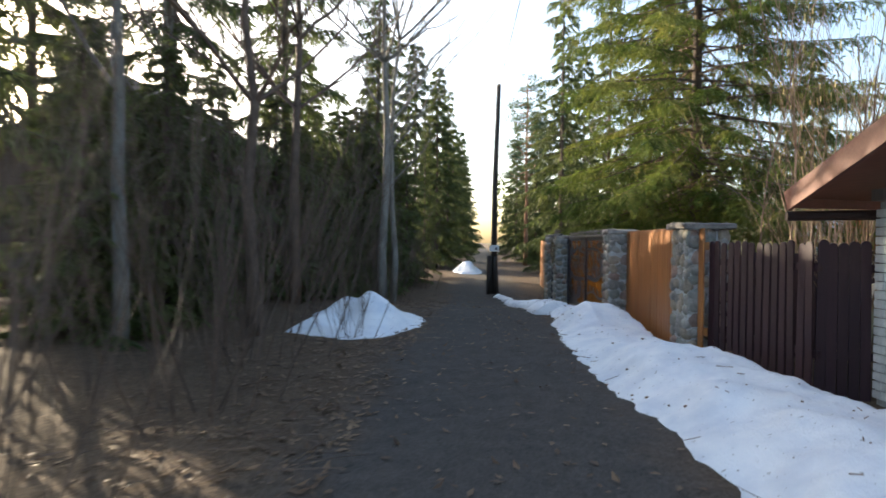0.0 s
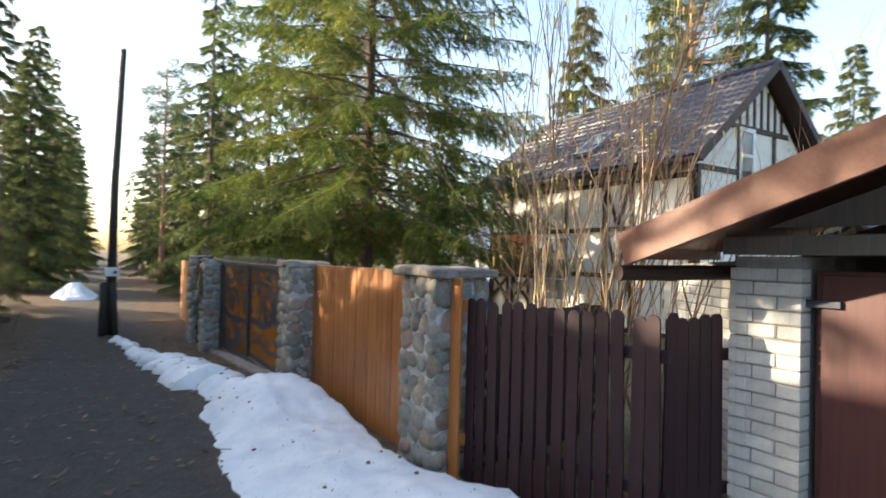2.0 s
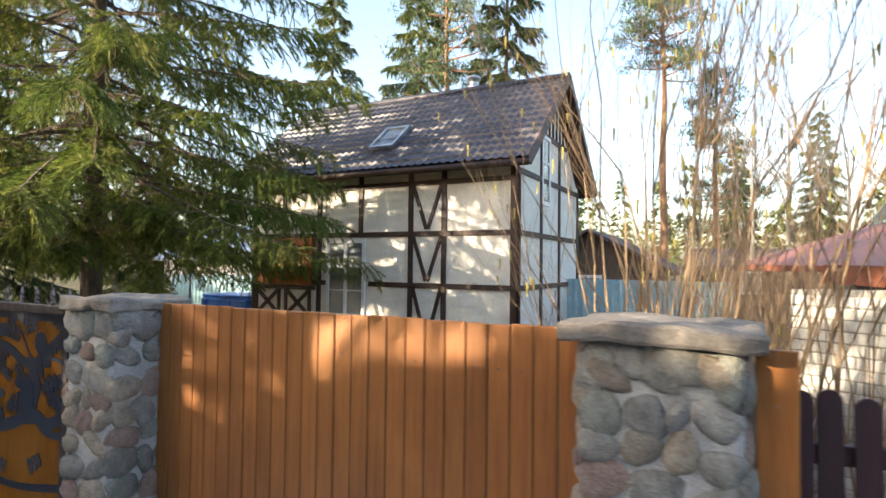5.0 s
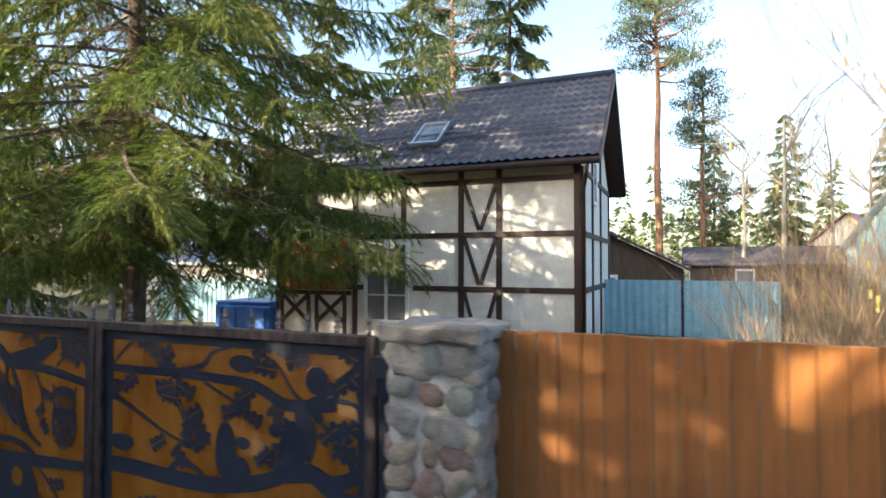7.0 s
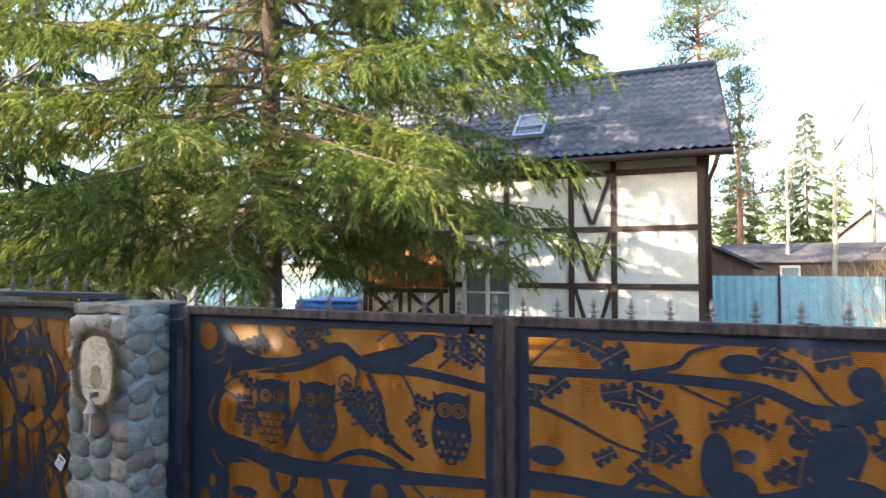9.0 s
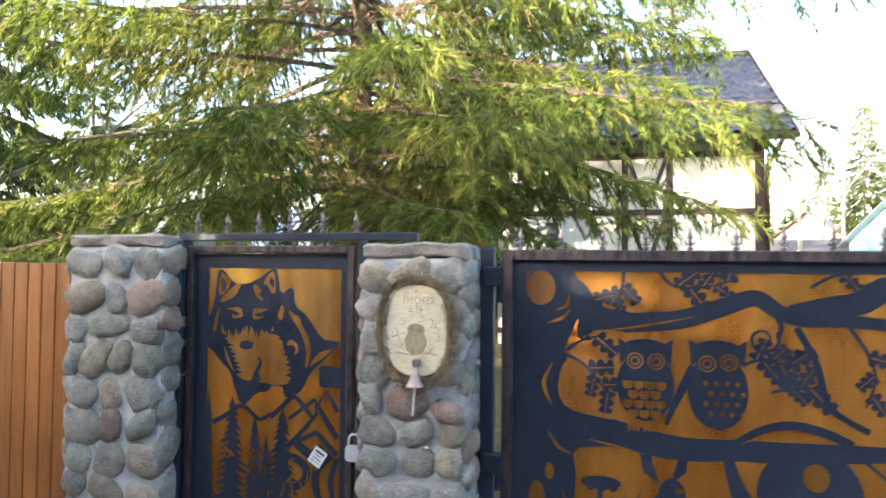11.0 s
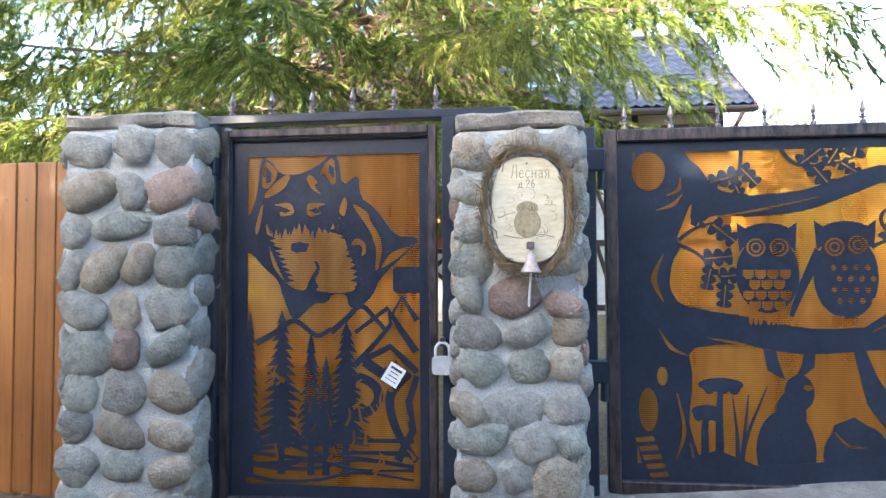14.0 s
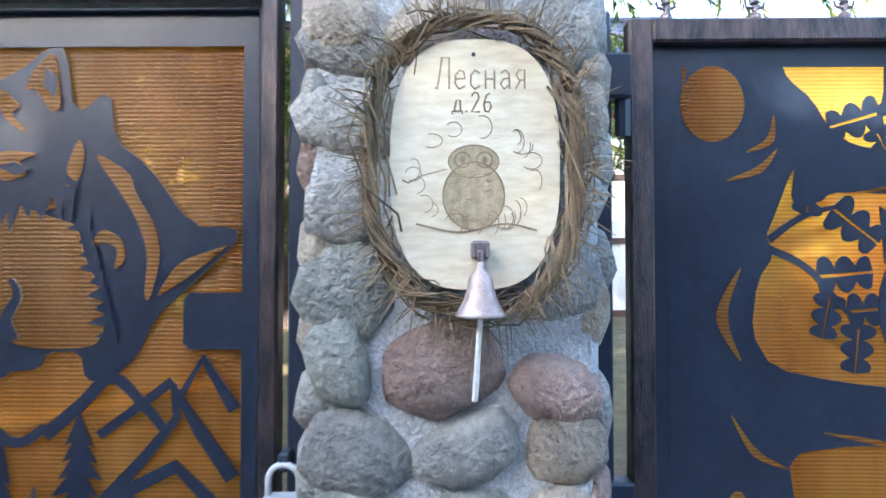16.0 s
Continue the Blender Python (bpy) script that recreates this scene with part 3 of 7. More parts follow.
def bare_tree(seed, label, at, height, r, group="", mat=None, depth=4, name="bare_tree", lean=(0, 0)):
    rr = random.Random(seed)
    t = thing(name, label, "tree", group, at)
    bm = bmesh.new()
    pts = [(lean[0] * k / 6 + rr.uniform(-.08, .08), lean[1] * k / 6 + rr.uniform(-.08, .08), -0.3 + (height * 0.85) * k / 6) for k in range(7)]
    tube(bm, pts, r, r * 0.25, 7)
    part("trunk", bm, mat or M_GREYBARK, t, smooth=True)
    bm = bmesh.new()
    for k in range(11):
        i = rr.randint(3, 6)
        a = rr.uniform(0, 6.28)
        grow(bm, pts[i], (math.cos(a), math.sin(a), 0.9), height * rr.uniform(0.16, 0.3), r * 0.32, depth - 1, rr, 0.7, 0.25)
    part("crown", bm, mat or M_GREYBARK, t)
    return t


def pine(seed, label, at, height, r, clear=0.62, spread=2.6, group="", clumps=60, lean=0.0):
    rr = random.Random(seed)
    r2 = np.random.RandomState(seed)
    t = thing("pine_tree", label, "tree", group, at)
    bm = bmesh.new()
    pts = [(lean * k / 8 + rr.uniform(-.06, .06), rr.uniform(-.06, .06), -0.3 + height * k / 8) for k in range(9)]
    tube(bm, pts, r, r * 0.25, 8)
    part("trunk", bm, M_PINEBARK, t, smooth=True)
    bm = bmesh.new()
    nv, nf = [], []
    for k in range(clumps):
        f = rr.uniform(clear, 1.0)
        z = height * f
        a = rr.uniform(0, 6.28)
        L = spread * (1.15 - (f - clear) / (1 - clear)) ** 0.6 * rr.uniform(0.5, 1.0)
        p0 = Vector((lean * f, 0, z))
        p1 = p0 + Vector((math.cos(a) * L, math.sin(a) * L, L * rr.uniform(-0.05, 0.45)))
        tube(bm, [p0, (p0 + p1) / 2 + Vector((0, 0, -0.1)), p1], 0.05, 0.012, 4, False)
        for q in range(6):
            c = np.array(p0 + (p1 - p0) * rr.uniform(0.55, 1.05)) + r2.randn(3) * (0.28, 0.28, 0.12)
            for b in range(26):
                o = r2.randn(3) * (0.22, 0.22, 0.10)
                d = r2.randn(3) * 0.5 + (0, 0, 0.5)
                d *= 0.24 / np.linalg.norm(d)
                w = np.cross(d, r2.randn(3)); w *= 0.022 / (np.linalg.norm(w) + 1e-9)
                j = len(nv)
                nv.extend((tuple(c + o - w), tuple(c + o + w), tuple(c + o + d)))
                nf.append((j, j + 1, j + 2))
    tagged(part("limbwork", bm, M_PINEBARK, t), kind="stuff")
    tagged(soup("crown", nv, nf, M_PINENEEDLE, t), kind="stuff")
    return t


# the big spruce behind the gate
spruce(11, "tall old spruce with drooping green branches behind the gate", (4.3, 1.7, 0.25), 19.0, 2.7, 5.5, 200, 62, 0.056, trunk_r=0.2, droop=0.37, low=1.35, tuft=4, wide=0.0135, long=1.3, dry=14, thin=0.55, tight=0.55, front=3.75, taper=0.68)

# a row of middling spruces, built once and copied
FAR = spruce(21, "dense dark spruce beside the track", (-4.4, 44.0, 0.6), 13.0, 0.8, 2.2, 95, 30, 0.15, M_NEEDLE_FAR, 0.14, "spruces along the track", tuft=4, wide=0.04, droop=0.42, long=1.5)
THIN = spruce(22, "slender sunlit spruce with thin crown", (1.6, 11.0, 0.3), 15.0, 1.5, 1.7, 85, 22, 0.16, M_NEEDLE_FAR, 0.12, "spruces along the track", tuft=3, wide=0.04, droop=0.5, gap=0.25, long=1.4)
rr = random.Random(5)
LEFT = ((-6.6, -3.4, 0.85, 1), (-5.4, 1.6, 0.75, 1), (-5.0, 5.6, 0.5, 1), (-6.6, 7.5, 0.55, 1), (-4.8, 10.5, 0.45, 1), (-7.2, 13.5, 0.6, 1), (-4.9, 19, 0.9, 0), (-6.6, 22, 1.1, 0),
        (-4.6, 26, 0.9, 1), (-5.8, 31, 1.1, 0), (-4.8, 38, 1.0, 0), (-5.6, 47, 1.1, 0), (-4.6, 58, 1.1, 0), (-7.4, -6.6, 0.9, 1), (-12.5, -3.5, 1.1, 0), (-9.5, 24, 1.2, 0), (-11, -11, 1.0, 0), (-10, -14.5, 1.1, 0), (-8.2, -10.5, 0.85, 1), (-9.0, 3.5, 0.8, 1))
for x, y, s, slim in LEFT:
    copy_thing(THIN if slim else FAR, pose(x, y, ground_z(x, y) - 0.1, 0, 0, rr.uniform(0, 360)) @ Matrix.Diagonal((s, s, s * rr.uniform(0.9, 1.15), 1)))
RIGHT = ((3.0, 7.5, 0.9), (2.2, 16, 0.8), (3.6, 21, 1.0), (2.0, 27, 0.85), (3.0, 34, 1.0), (1.6, 44, 0.9), (2.4, 56, 1.1), (7.0, 12, 1.1), (8.5, 19, 1.0), (5.5, 27, 1.2))
for i, (x, y, s) in enumerate(RIGHT):
    copy_thing(FAR if i % 2 else THIN, pose(x, y, ground_z(x, y) - 0.1, 0, 0, rr.uniform(0, 360)) @ Matrix.Diagonal((s, s, s, 1)))
# young spruces under the tall ones across the track, added to shade the fence
SHADE_SPRUCES = [(-6.4 - 1.3 * rr.random(), -9.5 + 0.85 * k, rr.uniform(0.27, 0.36)) for k in range(7)] + [(-6.3, -3.2, 0.30), (-6.4, -2.35, 0.27), (-6.2, -1.5, 0.31), (-6.5, -0.6, 0.30)]
SHADE_SPRUCES += [(-5.9 - 1.2 * rr.random(), 0.4 + 0.72 * k, rr.uniform(0.36, 0.46)) for k in range(14)]
SHADE_SPRUCES += [(-7.5 - 0.6 * rr.random(), 1.0 + 0.9 * k, rr.uniform(0.36, 0.41)) for k in range(8)]
SHADE_SPRUCES += [(-7.1, -0.1, 0.44)]
for x, y, s in SHADE_SPRUCES:
    copy_thing(FAR, pose(x, y, ground_z(x, y) - 0.1, 0, 0, rr.uniform(0, 360)) @ Matrix.Diagonal((s * 1.5, s * 1.5, s, 1)))
# behind the house and in the garden's far end
for x, y, s in ((19.0, 3.2, 1.25), (20.5, -0.2, 1.35), (17.5, 6.8, 1.1), (34, -17.5, 0.85), (38, -9, 0.8), (33, 2, 1.1), (40, -22, 0.9), (36, -30, 1.0), (30, 12, 1.1), (26, 17, 1.1), (18, 20, 1.0), (44, -14, 1.0), (46, 4, 1.1)):
    copy_thing(FAR, pose(x, y, 0.2, 0, 0, rr.uniform(0, 360)) @ Matrix.Diagonal((s, s, s, 1)))
pine(31, "tall pine with bare orange trunk and high crown", (26.4, -5.9, 0.2), 16.5, 0.22, 0.66, 3.0)
pine(32, "broad pine with sparse lower branches", (30.0, -8.0, 0.2), 12.5, 0.2, 0.3, 2.6, clumps=60)
pine(33, "pine beside the far end of the track", (1.0, 24.0, 0.4), 13.0, 0.16, 0.45, 2.0, clumps=44)
pine(34, "pine with pale trunk behind the house roof", (18.0, 1.4, 0.2), 15.0, 0.2, 0.55, 2.4, clumps=44)
BARE = bare_tree(41, "leafless birch with fine upright twigs", (27.0, -9.6, 0.2), 9.5, 0.13, "bare birches")
for x, y, s in ((24.5, -10.8, 1.0), (29, -13.5, 0.9), (22, -15.0, 0.8), (33, -16, 1.1), (9.0, 8.5, 0.8), (28, -19, 1.0), (-6.2, -9.8, 0.75), (-5.0, 0.6, 0.85), (-7.5, -6.6, 0.8)):
    copy_thing(BARE, pose(x, y, ground_z(x, y), 0, 0, rr.uniform(0, 360)) @ Matrix.Diagonal((s, s, s, 1)))
bare_tree(42, "grey-barked bare tree at the track's edge", (-4.35, -3.3, 0.4), 10.0, 0.12, mat=M_GREYBARK, depth=3)
bare_tree(44, "slim grey bare tree beside the track", (-4.2, -2.8, 0.4), 9.0, 0.085, mat=M_GREYBARK, depth=3)
bare_tree(45, "dark bare tree standing among brushwood", (-5.6, -5.4, 0.5), 9.5, 0.12, mat=M_TWIG, depth=4)
bare_tree(46, "dark bare tree standing among brushwood", (-5.2, -8.6, 0.5), 8.0, 0.10, mat=M_TWIG, depth=4)
bare_tree(43, "crooked mossy bare tree in the garden", (3.0, 6.2, 0.2), 7.0, 0.16, mat=M_GREYBARK, depth=3, lean=(0.3, 1.2))


def shrub(seed, name, label, at, height, stems, spread, mat, r=0.012, depth=2, catkins=0, category="shrub", group="", lean=0.35):
    rr = random.Random(seed)
    t = thing(name, label, category, group, at)
    bm = bmesh.new()
    tips = []
    for k in range(stems):
        a = rr.uniform(0, 6.28)
        q = rr.uniform(0, spread)
        tilt = rr.uniform(0, lean)
        grow(bm, (math.cos(a) * q, math.sin(a) * q, -0.1), (math.cos(a) * tilt, math.sin(a) * tilt, 1.0), height * rr.uniform(0.55, 0.85), r * rr.uniform(0.6, 1.2), depth, rr, 0.4, 0.35, 4, tips, 3)
    tagged(part("stem_growth", bm, mat, t), kind="stuff")
    if catkins:
        bm = bmesh.new()
        for k in range(catkins):
            p = rr.choice(tips)
            l = rr.uniform(0.05, 0.10)
            tube(bm, [p, p + Vector((0, 0, -l * 0.5)), p + Vector((rr.uniform(-.005, .005), 0, -l))], 0.009, 0.005, 5)
        tagged(part("catkin", bm, M_CATKIN, t, "yellow hanging catkins"), kind="stuff")
    return t


shrub(51, "hazel_shrub", "leafless hazel shrub hung with yellow catkins behind the pickets", (2.0, -8.7, 0.45), 3.6, 26, 0.6, M_HAZEL, 0.014, 3, 200, lean=0.28)
shrub(52, "hazel_shrub", "thin leafless shrub with reddish shoots beside the brick wall", (2.0, -9.7, 0.45), 2.6, 14, 0.45, M_HAZEL, 0.012, 2, 14, lean=0.45)
shrub(53, "hazel_shrub", "tall bare shoots with few catkins in the garden", (5.8, -8.1, 0.4), 3.8, 6, 0.5, M_HAZEL, 0.009, 3, 40, lean=0.28)
BRUSH = [shrub(60 + k, "brush", "tangle of bare reddish-brown brushwood", (x, y, ground_z(x, y)), h, 17, 0.9, M_TWIG, 0.009, 3, 0, "brushwood", "brushwood along the track", 0.6)
         for k, (x, y, h) in enumerate(((-4.6, -10.2, 2.4), (-5.4, -12.4, 2.8)))]
for k, (x, y, s) in enumerate(((-4.3, -11.6, 1.0), (-5.3, -9.0, 1.1), (-5.2, -6.0, 0.9), (-4.4, -3.6, 0.85), (-4.2, -13.6, 0.8), (-5.0, -1.0, 0.6), (-4.9, 2.6, 0.65), (-5.9, -4.2, 1.0), (-3.85, -8.6, 0.55), (-4.9, -14.6, 0.9), (-4.4, 5.0, 0.7))):
    copy_thing(BRUSH[k % 2], pose(x, y, ground_z(x, y), 0, 0, rr.uniform(0, 360)) @ Matrix.Diagonal((s, s, s, 1)))
GARDEN = shrub(80, "garden_shrub", "dense bare grey-brown garden shrub", (8.2, -9.6, 0.3), 2.4, 26, 0.8, M_HAZEL, 0.012, 2, 0, "shrub", "bare garden shrubs", 0.7)
for x, y, s in ((7.4, -8.6, 0.9), (8.9, -8.3, 0.85), (7.6, -10.6, 1.05), (9.8, -10.2, 1.1), (10.5, -9.2, 1.0), (12.5, -11.0, 1.15), (9.0, -11.4, 0.9), (13.5, -8.6, 0.9), (15.5, -13, 1.2), (11.4, -10.0, 1.0)):
    copy_thing(GARDEN, pose(x, y, 0.3, 0, 0, rr.uniform(0, 360)) @ Matrix.Diagonal((s, s, s, 1)))


def leaf_litter():
    r = np.random.RandomState(9)
    nv, nf = [], []
    for k in range(5200):
        x = -3.0 - abs(r.randn()) * 1.1 if k % 5 else r.uniform(-3.2, -0.9)
        y = r.uniform(-16.0, 3.0)
        if k % 9 == 0:
            x, y = r.uniform(-0.9, 0.1), r.uniform(-5.0, 2.5)
        z = ground_z(x, y) + 0.012
        a, s = r.uniform(0, 6.28), r.uniform(0.02, 0.05)
        tl = r.uniform(-0.3, 0.9) * s
        c, q = math.cos(a) * s, math.sin(a) * s
        j = len(nv)
        nv.extend(((x - c, y - q, z), (x + q * 0.5, y - c * 0.5, z + 0.004), (x + c, y + q, z + max(tl, 0.0)), (x - q * 0.5, y + c * 0.5, z + 0.006)))
        nf.append((j, j + 1, j + 2, j + 3))
    tagged(soup("leaf_litter", nv, nf, M_DEADLEAF), "scattered dry brown leaves on the ground", "leaves", kind="stuff")
    bm = bmesh.new()
    q = random.Random(4)
    for k in range(420):
        x, y = q.uniform(-5.2, -2.9), q.uniform(-15.5, 0)
        if k % 6 == 0:
            x = q.uniform(-1.0, 0.2)
        a, l = q.uniform(0, 6.28), q.uniform(0.08, 0.5)
        z = ground_z(x, y) + (0.02 if x < -2.5 else 0.03)
        tube(bm, [(x, y, z), (x + math.cos(a) * l * .5, y + math.sin(a) * l * .5, z + 0.02), (x + math.cos(a) * l, y + math.sin(a) * l, z + q.uniform(0.0, 0.06))], 0.004, 0.002, 3)
    tagged(part("fallen_twigs", bm, M_TWIG), "thin dead twigs scattered on the litter", "twigs", kind="stuff")


leaf_litter()


def far_woods():
    """A ring of distant conifers that closes the view."""
    r = np.random.RandomState(77)
    nv, nf = [], []
    for k in range(330):
        a = 2 * math.pi * (k + r.rand()) / 330
        d = r.uniform(58, 95)
        x, y = d * math.sin(a), d * math.cos(a)
        if abs(x + 2.4) < 2.2 and y > 0:
            continue
        h, w = r.uniform(7, 14), r.uniform(1.4, 2.4)
        z0 = ground_z(x, y)
        for q in range(130):
            f = r.rand() ** 0.8
            t, R = r.uniform(0, 6.28), w * (1 - f) + 0.15
            c = np.array((x + R * math.cos(t) * r.rand() ** 0.4, y + R * math.sin(t) * r.rand() ** 0.4, z0 + 0.3 + h * f))
            e = np.array((math.cos(t), math.sin(t), -0.45)) * r.uniform(0.5, 1.1)
            s = np.cross(e, r.randn(3)); s *= 0.26 / (np.linalg.norm(s) + 1e-9)
            j = len(nv)
            nv.extend((tuple(c - s), tuple(c + s), tuple(c + e)))
            nf.append((j, j + 1, j + 2))
    tagged(soup("far_woods", nv, nf, M_NEEDLE_FAR), "distant belt of mixed conifers", "woods", kind="stuff")


far_woods()


# ---- utility pole ----
def utility_pole():
    base = Vector((-1.70, 3.55, 0.2))
    t = thing("utility_pole", "tarred wooden utility pole with a small white notice", "pole", at=base)
    bm = bmesh.new()
    tube(bm, [(0, 0, -0.3), (0.0, 0.1, 3.5), (0.10, 0.35, 7.1)], 0.115, 0.075, 10)
    part("shaft", bm, M_POLE, t, smooth=True)
    bm = bmesh.new()
    tube(bm, [(-0.16, -0.03, -0.3), (-0.15, 0.0, 1.15)], 0.10, 0.10, 9)
    tube(bm, [(0.11, -0.16, -0.3), (0.03, -0.10, 1.15)], 0.075, 0.075, 9)
    part("footing_stub", bm, M_POLE, t, "short dark stub bound to the foot", smooth=True)
    s = part("notice", boxed((-0.16, -0.150, 1.30), (0.16, -0.142, 1.52), 0.002), M_PAPER, t, "small white notice board")
    part("notice_mark", boxed((0.03, -0.154, 1.36), (0.10, -0.151, 1.44)), M_INK, s)
    for z in (6.2, 6.6, 6.9):
        bm = bmesh.new()
        tube(bm, [(0.0, 0.2, z), (-0.12, 0.2, z + 0.02), (-0.12, 0.2, z + 0.10)], 0.012, 0.012, 5)
        part("bracket", bm, M_FORGED, t)
    w = thing("overhead_wire", "thin black overhead wire", "wire", at=(0, 0, 0))
    bm = bmesh.new()
    a, b = base + Vector((0.1, 0.35, 7.05)), Vector((-0.5, -19.0, 9.5))
    tube(bm, [a.lerp(b, k / 12) - Vector((0, 0, 1.2 * (k / 12) * (1 - k / 12))) for k in range(13)], 0.014, 0.014, 4)
    part("cable", bm, M_IRON, w)


utility_pole()


# ---- stone pillars ----
def stone_mesh(seed):
    """A rounded fieldstone, unit size, face towards -x."""
    bm = bmesh.new()
    bmesh.ops.create_icosphere(bm, subdivisions=2, radius=1.0)
    q = random.Random(seed)
    off = Vector((q.uniform(0, 50), q.uniform(0, 50), q.uniform(0, 50)))
    for v in bm.verts:
        p = v.co.copy()
        k = 1 + 0.34 * noise.noise(p * 0.8 + off) + 0.14 * noise.noise(p * 1.9 + off) + 0.06 * noise.noise(p * 4.2 + off)
        e = Vector([math.copysign(abs(c) ** 0.78, c) for c in p])
        v.co = e * k
    me = bpy.data.meshes.new("stone")
    bm.to_mesh(me)
    bm.free()
    me.polygons.foreach_set("use_smooth", [True] * len(me.polygons))
    return me


STONES = []
for k in range(12):
    me = stone_mesh(100 + k)
    me.materials.append(M_STONE_MAT[(0, 1, 0, 3, 1, 0, 2, 3, 0, 1, 3, 2)[k]])
    STONES.append(me)


def face_stones(parent, origin, across, normal, width, z0, z1, q, size=0.125):
    """Fieldstones bedded in rows on one face of a pillar."""
    z = z0
    row = 0
    while z < z1 - 0.03:
        h = size * q.uniform(0.85, 1.2)
        n = max(2, round(width / (size * q.uniform(1.0, 1.42))))
        cuts = [0] + sorted((k + q.uniform(-0.3, 0.3)) / n for k in range(1, n)) + [1]
        for a, b in zip(cuts, cuts[1:]):
            c, w = (a + b) / 2, (b - a) * width
            hh = h * q.uniform(0.8, 1.2)
            p = origin + across * (c * width) + Vector((0, 0, min(z + h / 2 + q.uniform(-0.025, 0.025), z1 - hh / 2)))
            ob = new("stone", STONES[q.choice((0, 1, 2, 3, 4, 5, 7, 8, 9, 10, 0, 2, 5, 8, 1, 6, 11))])
            ob.parent = parent
            rot = Matrix((across, normal, Vector((0, 0, 1)))).transposed().to_4x4()
            ob.matrix_local = Matrix.Translation(p) @ rot @ pose(0, 0, 0, 0, q.uniform(-35, 35), 0) @ Matrix.Diagonal((w * q.uniform(0.47, 0.55), 0.05 * q.uniform(0.75, 1.2), hh * q.uniform(0.48, 0.58), 1))
        z += h * 0.98
        row += 1


def pillar(y0, y1, x0, x1, z0, z1, seed, label, cap_over=0.05, size=0.125):
    """A square pillar faced with fieldstones; y0 < y1, x0 is the face to the track."""
    q = random.Random(seed)
    t = thing("stone_pillar", label, "pillar", "fieldstone gate pillars", (0, 0, 0))
    bm = boxed((x0 + 0.011, y0 + 0.011, z0 - 0.2), (x1 - 0.011, y1 - 0.011, z1 - 0.07), 0.02)
    part("core", bm, M_MORTAR, t, "grey mortar core")
    face_stones(t, Vector((x0 + 0.025, y0, 0)), Vector((0, 1, 0)), Vector((-1, 0, 0)), y1 - y0, z0 - 0.05, z1 - 0.07, q, size)
    face_stones(t, Vector((x0, y0 + 0.025, 0)), Vector((1, 0, 0)), Vector((0, -1, 0)), x1 - x0, z0 - 0.05, z1 - 0.07, q, size)
    face_stones(t, Vector((x0, y1 - 0.025, 0)), Vector((1, 0, 0)), Vector((0, 1, 0)), x1 - x0, z0 - 0.05, z1 - 0.07, q, size)
    bm = bmesh.new()
    o = cap_over
    box(bm, (x0 - o, y0 - o, z1 - 0.075), (x1 + o, y1 + o, z1), 0.012)
    bmesh.ops.subdivide_edges(bm, edges=bm.edges[:], cuts=7, use_grid_fill=True)
    for v in bm.verts:
        v.co += Vector((1, 1, 1)) * 0.012 * noise.noise(v.co * 19) + Vector((1, 1, 1)) * 0.018 * noise.noise(v.co * 6 + Vector((seed, 0, 0))) + Vector((0, 0, 0.02 * noise.noise(v.co * 3)))
    part("cap", bm, M_CAP, t, "rough concrete cap", smooth=False)
    return t


pillar(-9.06, -8.47, 0.24, 0.70, 0.45, 2.07, 1, "fieldstone pillar with overhanging concrete cap beside pickets", 0.06, size=0.15)
pillar(-5.80, -5.33, 0.06, 0.55, 0.42, 2.06, 2, "fieldstone pillar with flat cap beside the wide gate", 0.03, size=0.15)
pillar(-0.66, -0.075, -0.17, 0.34, 0.05, 2.0, 3, "fieldstone pillar bearing a wooden number plate", -0.012, size=0.158)
pillar(1.13, 1.83, -0.17, 0.34, 0.0, 2.06, 4, "broad fieldstone pillar beside the small gate", -0.01, size=0.19)


# ---- plank panels ----
def plank_panel(y0, y1, x, z_top, z0, n, label, lean=0.0):
    t = thing("plank_fence", label, "fence", "varnished plank panels", (x, y0, 0))
    w = (y1 - y0) / n
    bm = boxed((0, 0, 0), (0.022, w - 0.006, 1), 0.003)
    bmesh.ops.recalc_face_normals(bm, faces=bm.faces)
    me = bpy.data.meshes.new("plank")
    bm.to_mesh(me)
    bm.free()
    me.materials.append(M_PLANK)
    q = random.Random(n)
    for k in range(n):
        ob = new("plank", me)
        ob.parent = t
        h = z_top + lean * (k + 0.5) * w - z0 + q.uniform(-0.004, 0.004)
        ob.matrix_local = Matrix.Translation((q.uniform(-0.002, 0.002), k * w + 0.003, z0)) @ Matrix.Diagonal((1, 1, h, 1))
    for z in (z0 + 0.3, z_top - 0.25):
        part("rail", boxed((0.026, 0.0, z), (0.07, y1 - y0, z + 0.09), 0.004), M_PLANK, t)
    bm = bmesh.new()
    for k in range(n):
        for z in (z0 + 0.34, z_top - 0.2):
            if q.random() < 0.45:
                lathe(bm, [(0.006, 0), (0.004, 0.002)], 6, (0, 0, 0))
                for v in bm.verts[-12:]:
                    v.co = Vector((-0.003 + v.co.z * -1, k * w + w / 2 + v.co.x, z + v.co.y))
    tagged(part("screw_head", bm, M_FORGED, t), kind="stuff")
    return t


plank_panel(-8.47, -5.80, 0.365, 2.025, 0.47, 25, "panel of upright varnished orange-brown planks between stone pillars")
plank_panel(1.83, 3.9, 0.08, 1.885, 0.1, 18, "lower panel of varnished brown planks beside the small gate")
plank_panel(-9.22, -9.08, 0.34, 2.0, 0.47, 1, "single orange plank beside the pillar")
plank_panel(4.1, 5.6, 0.10, 1.9, 0.2, 13, "far panel of varnished planks beyond a gap")


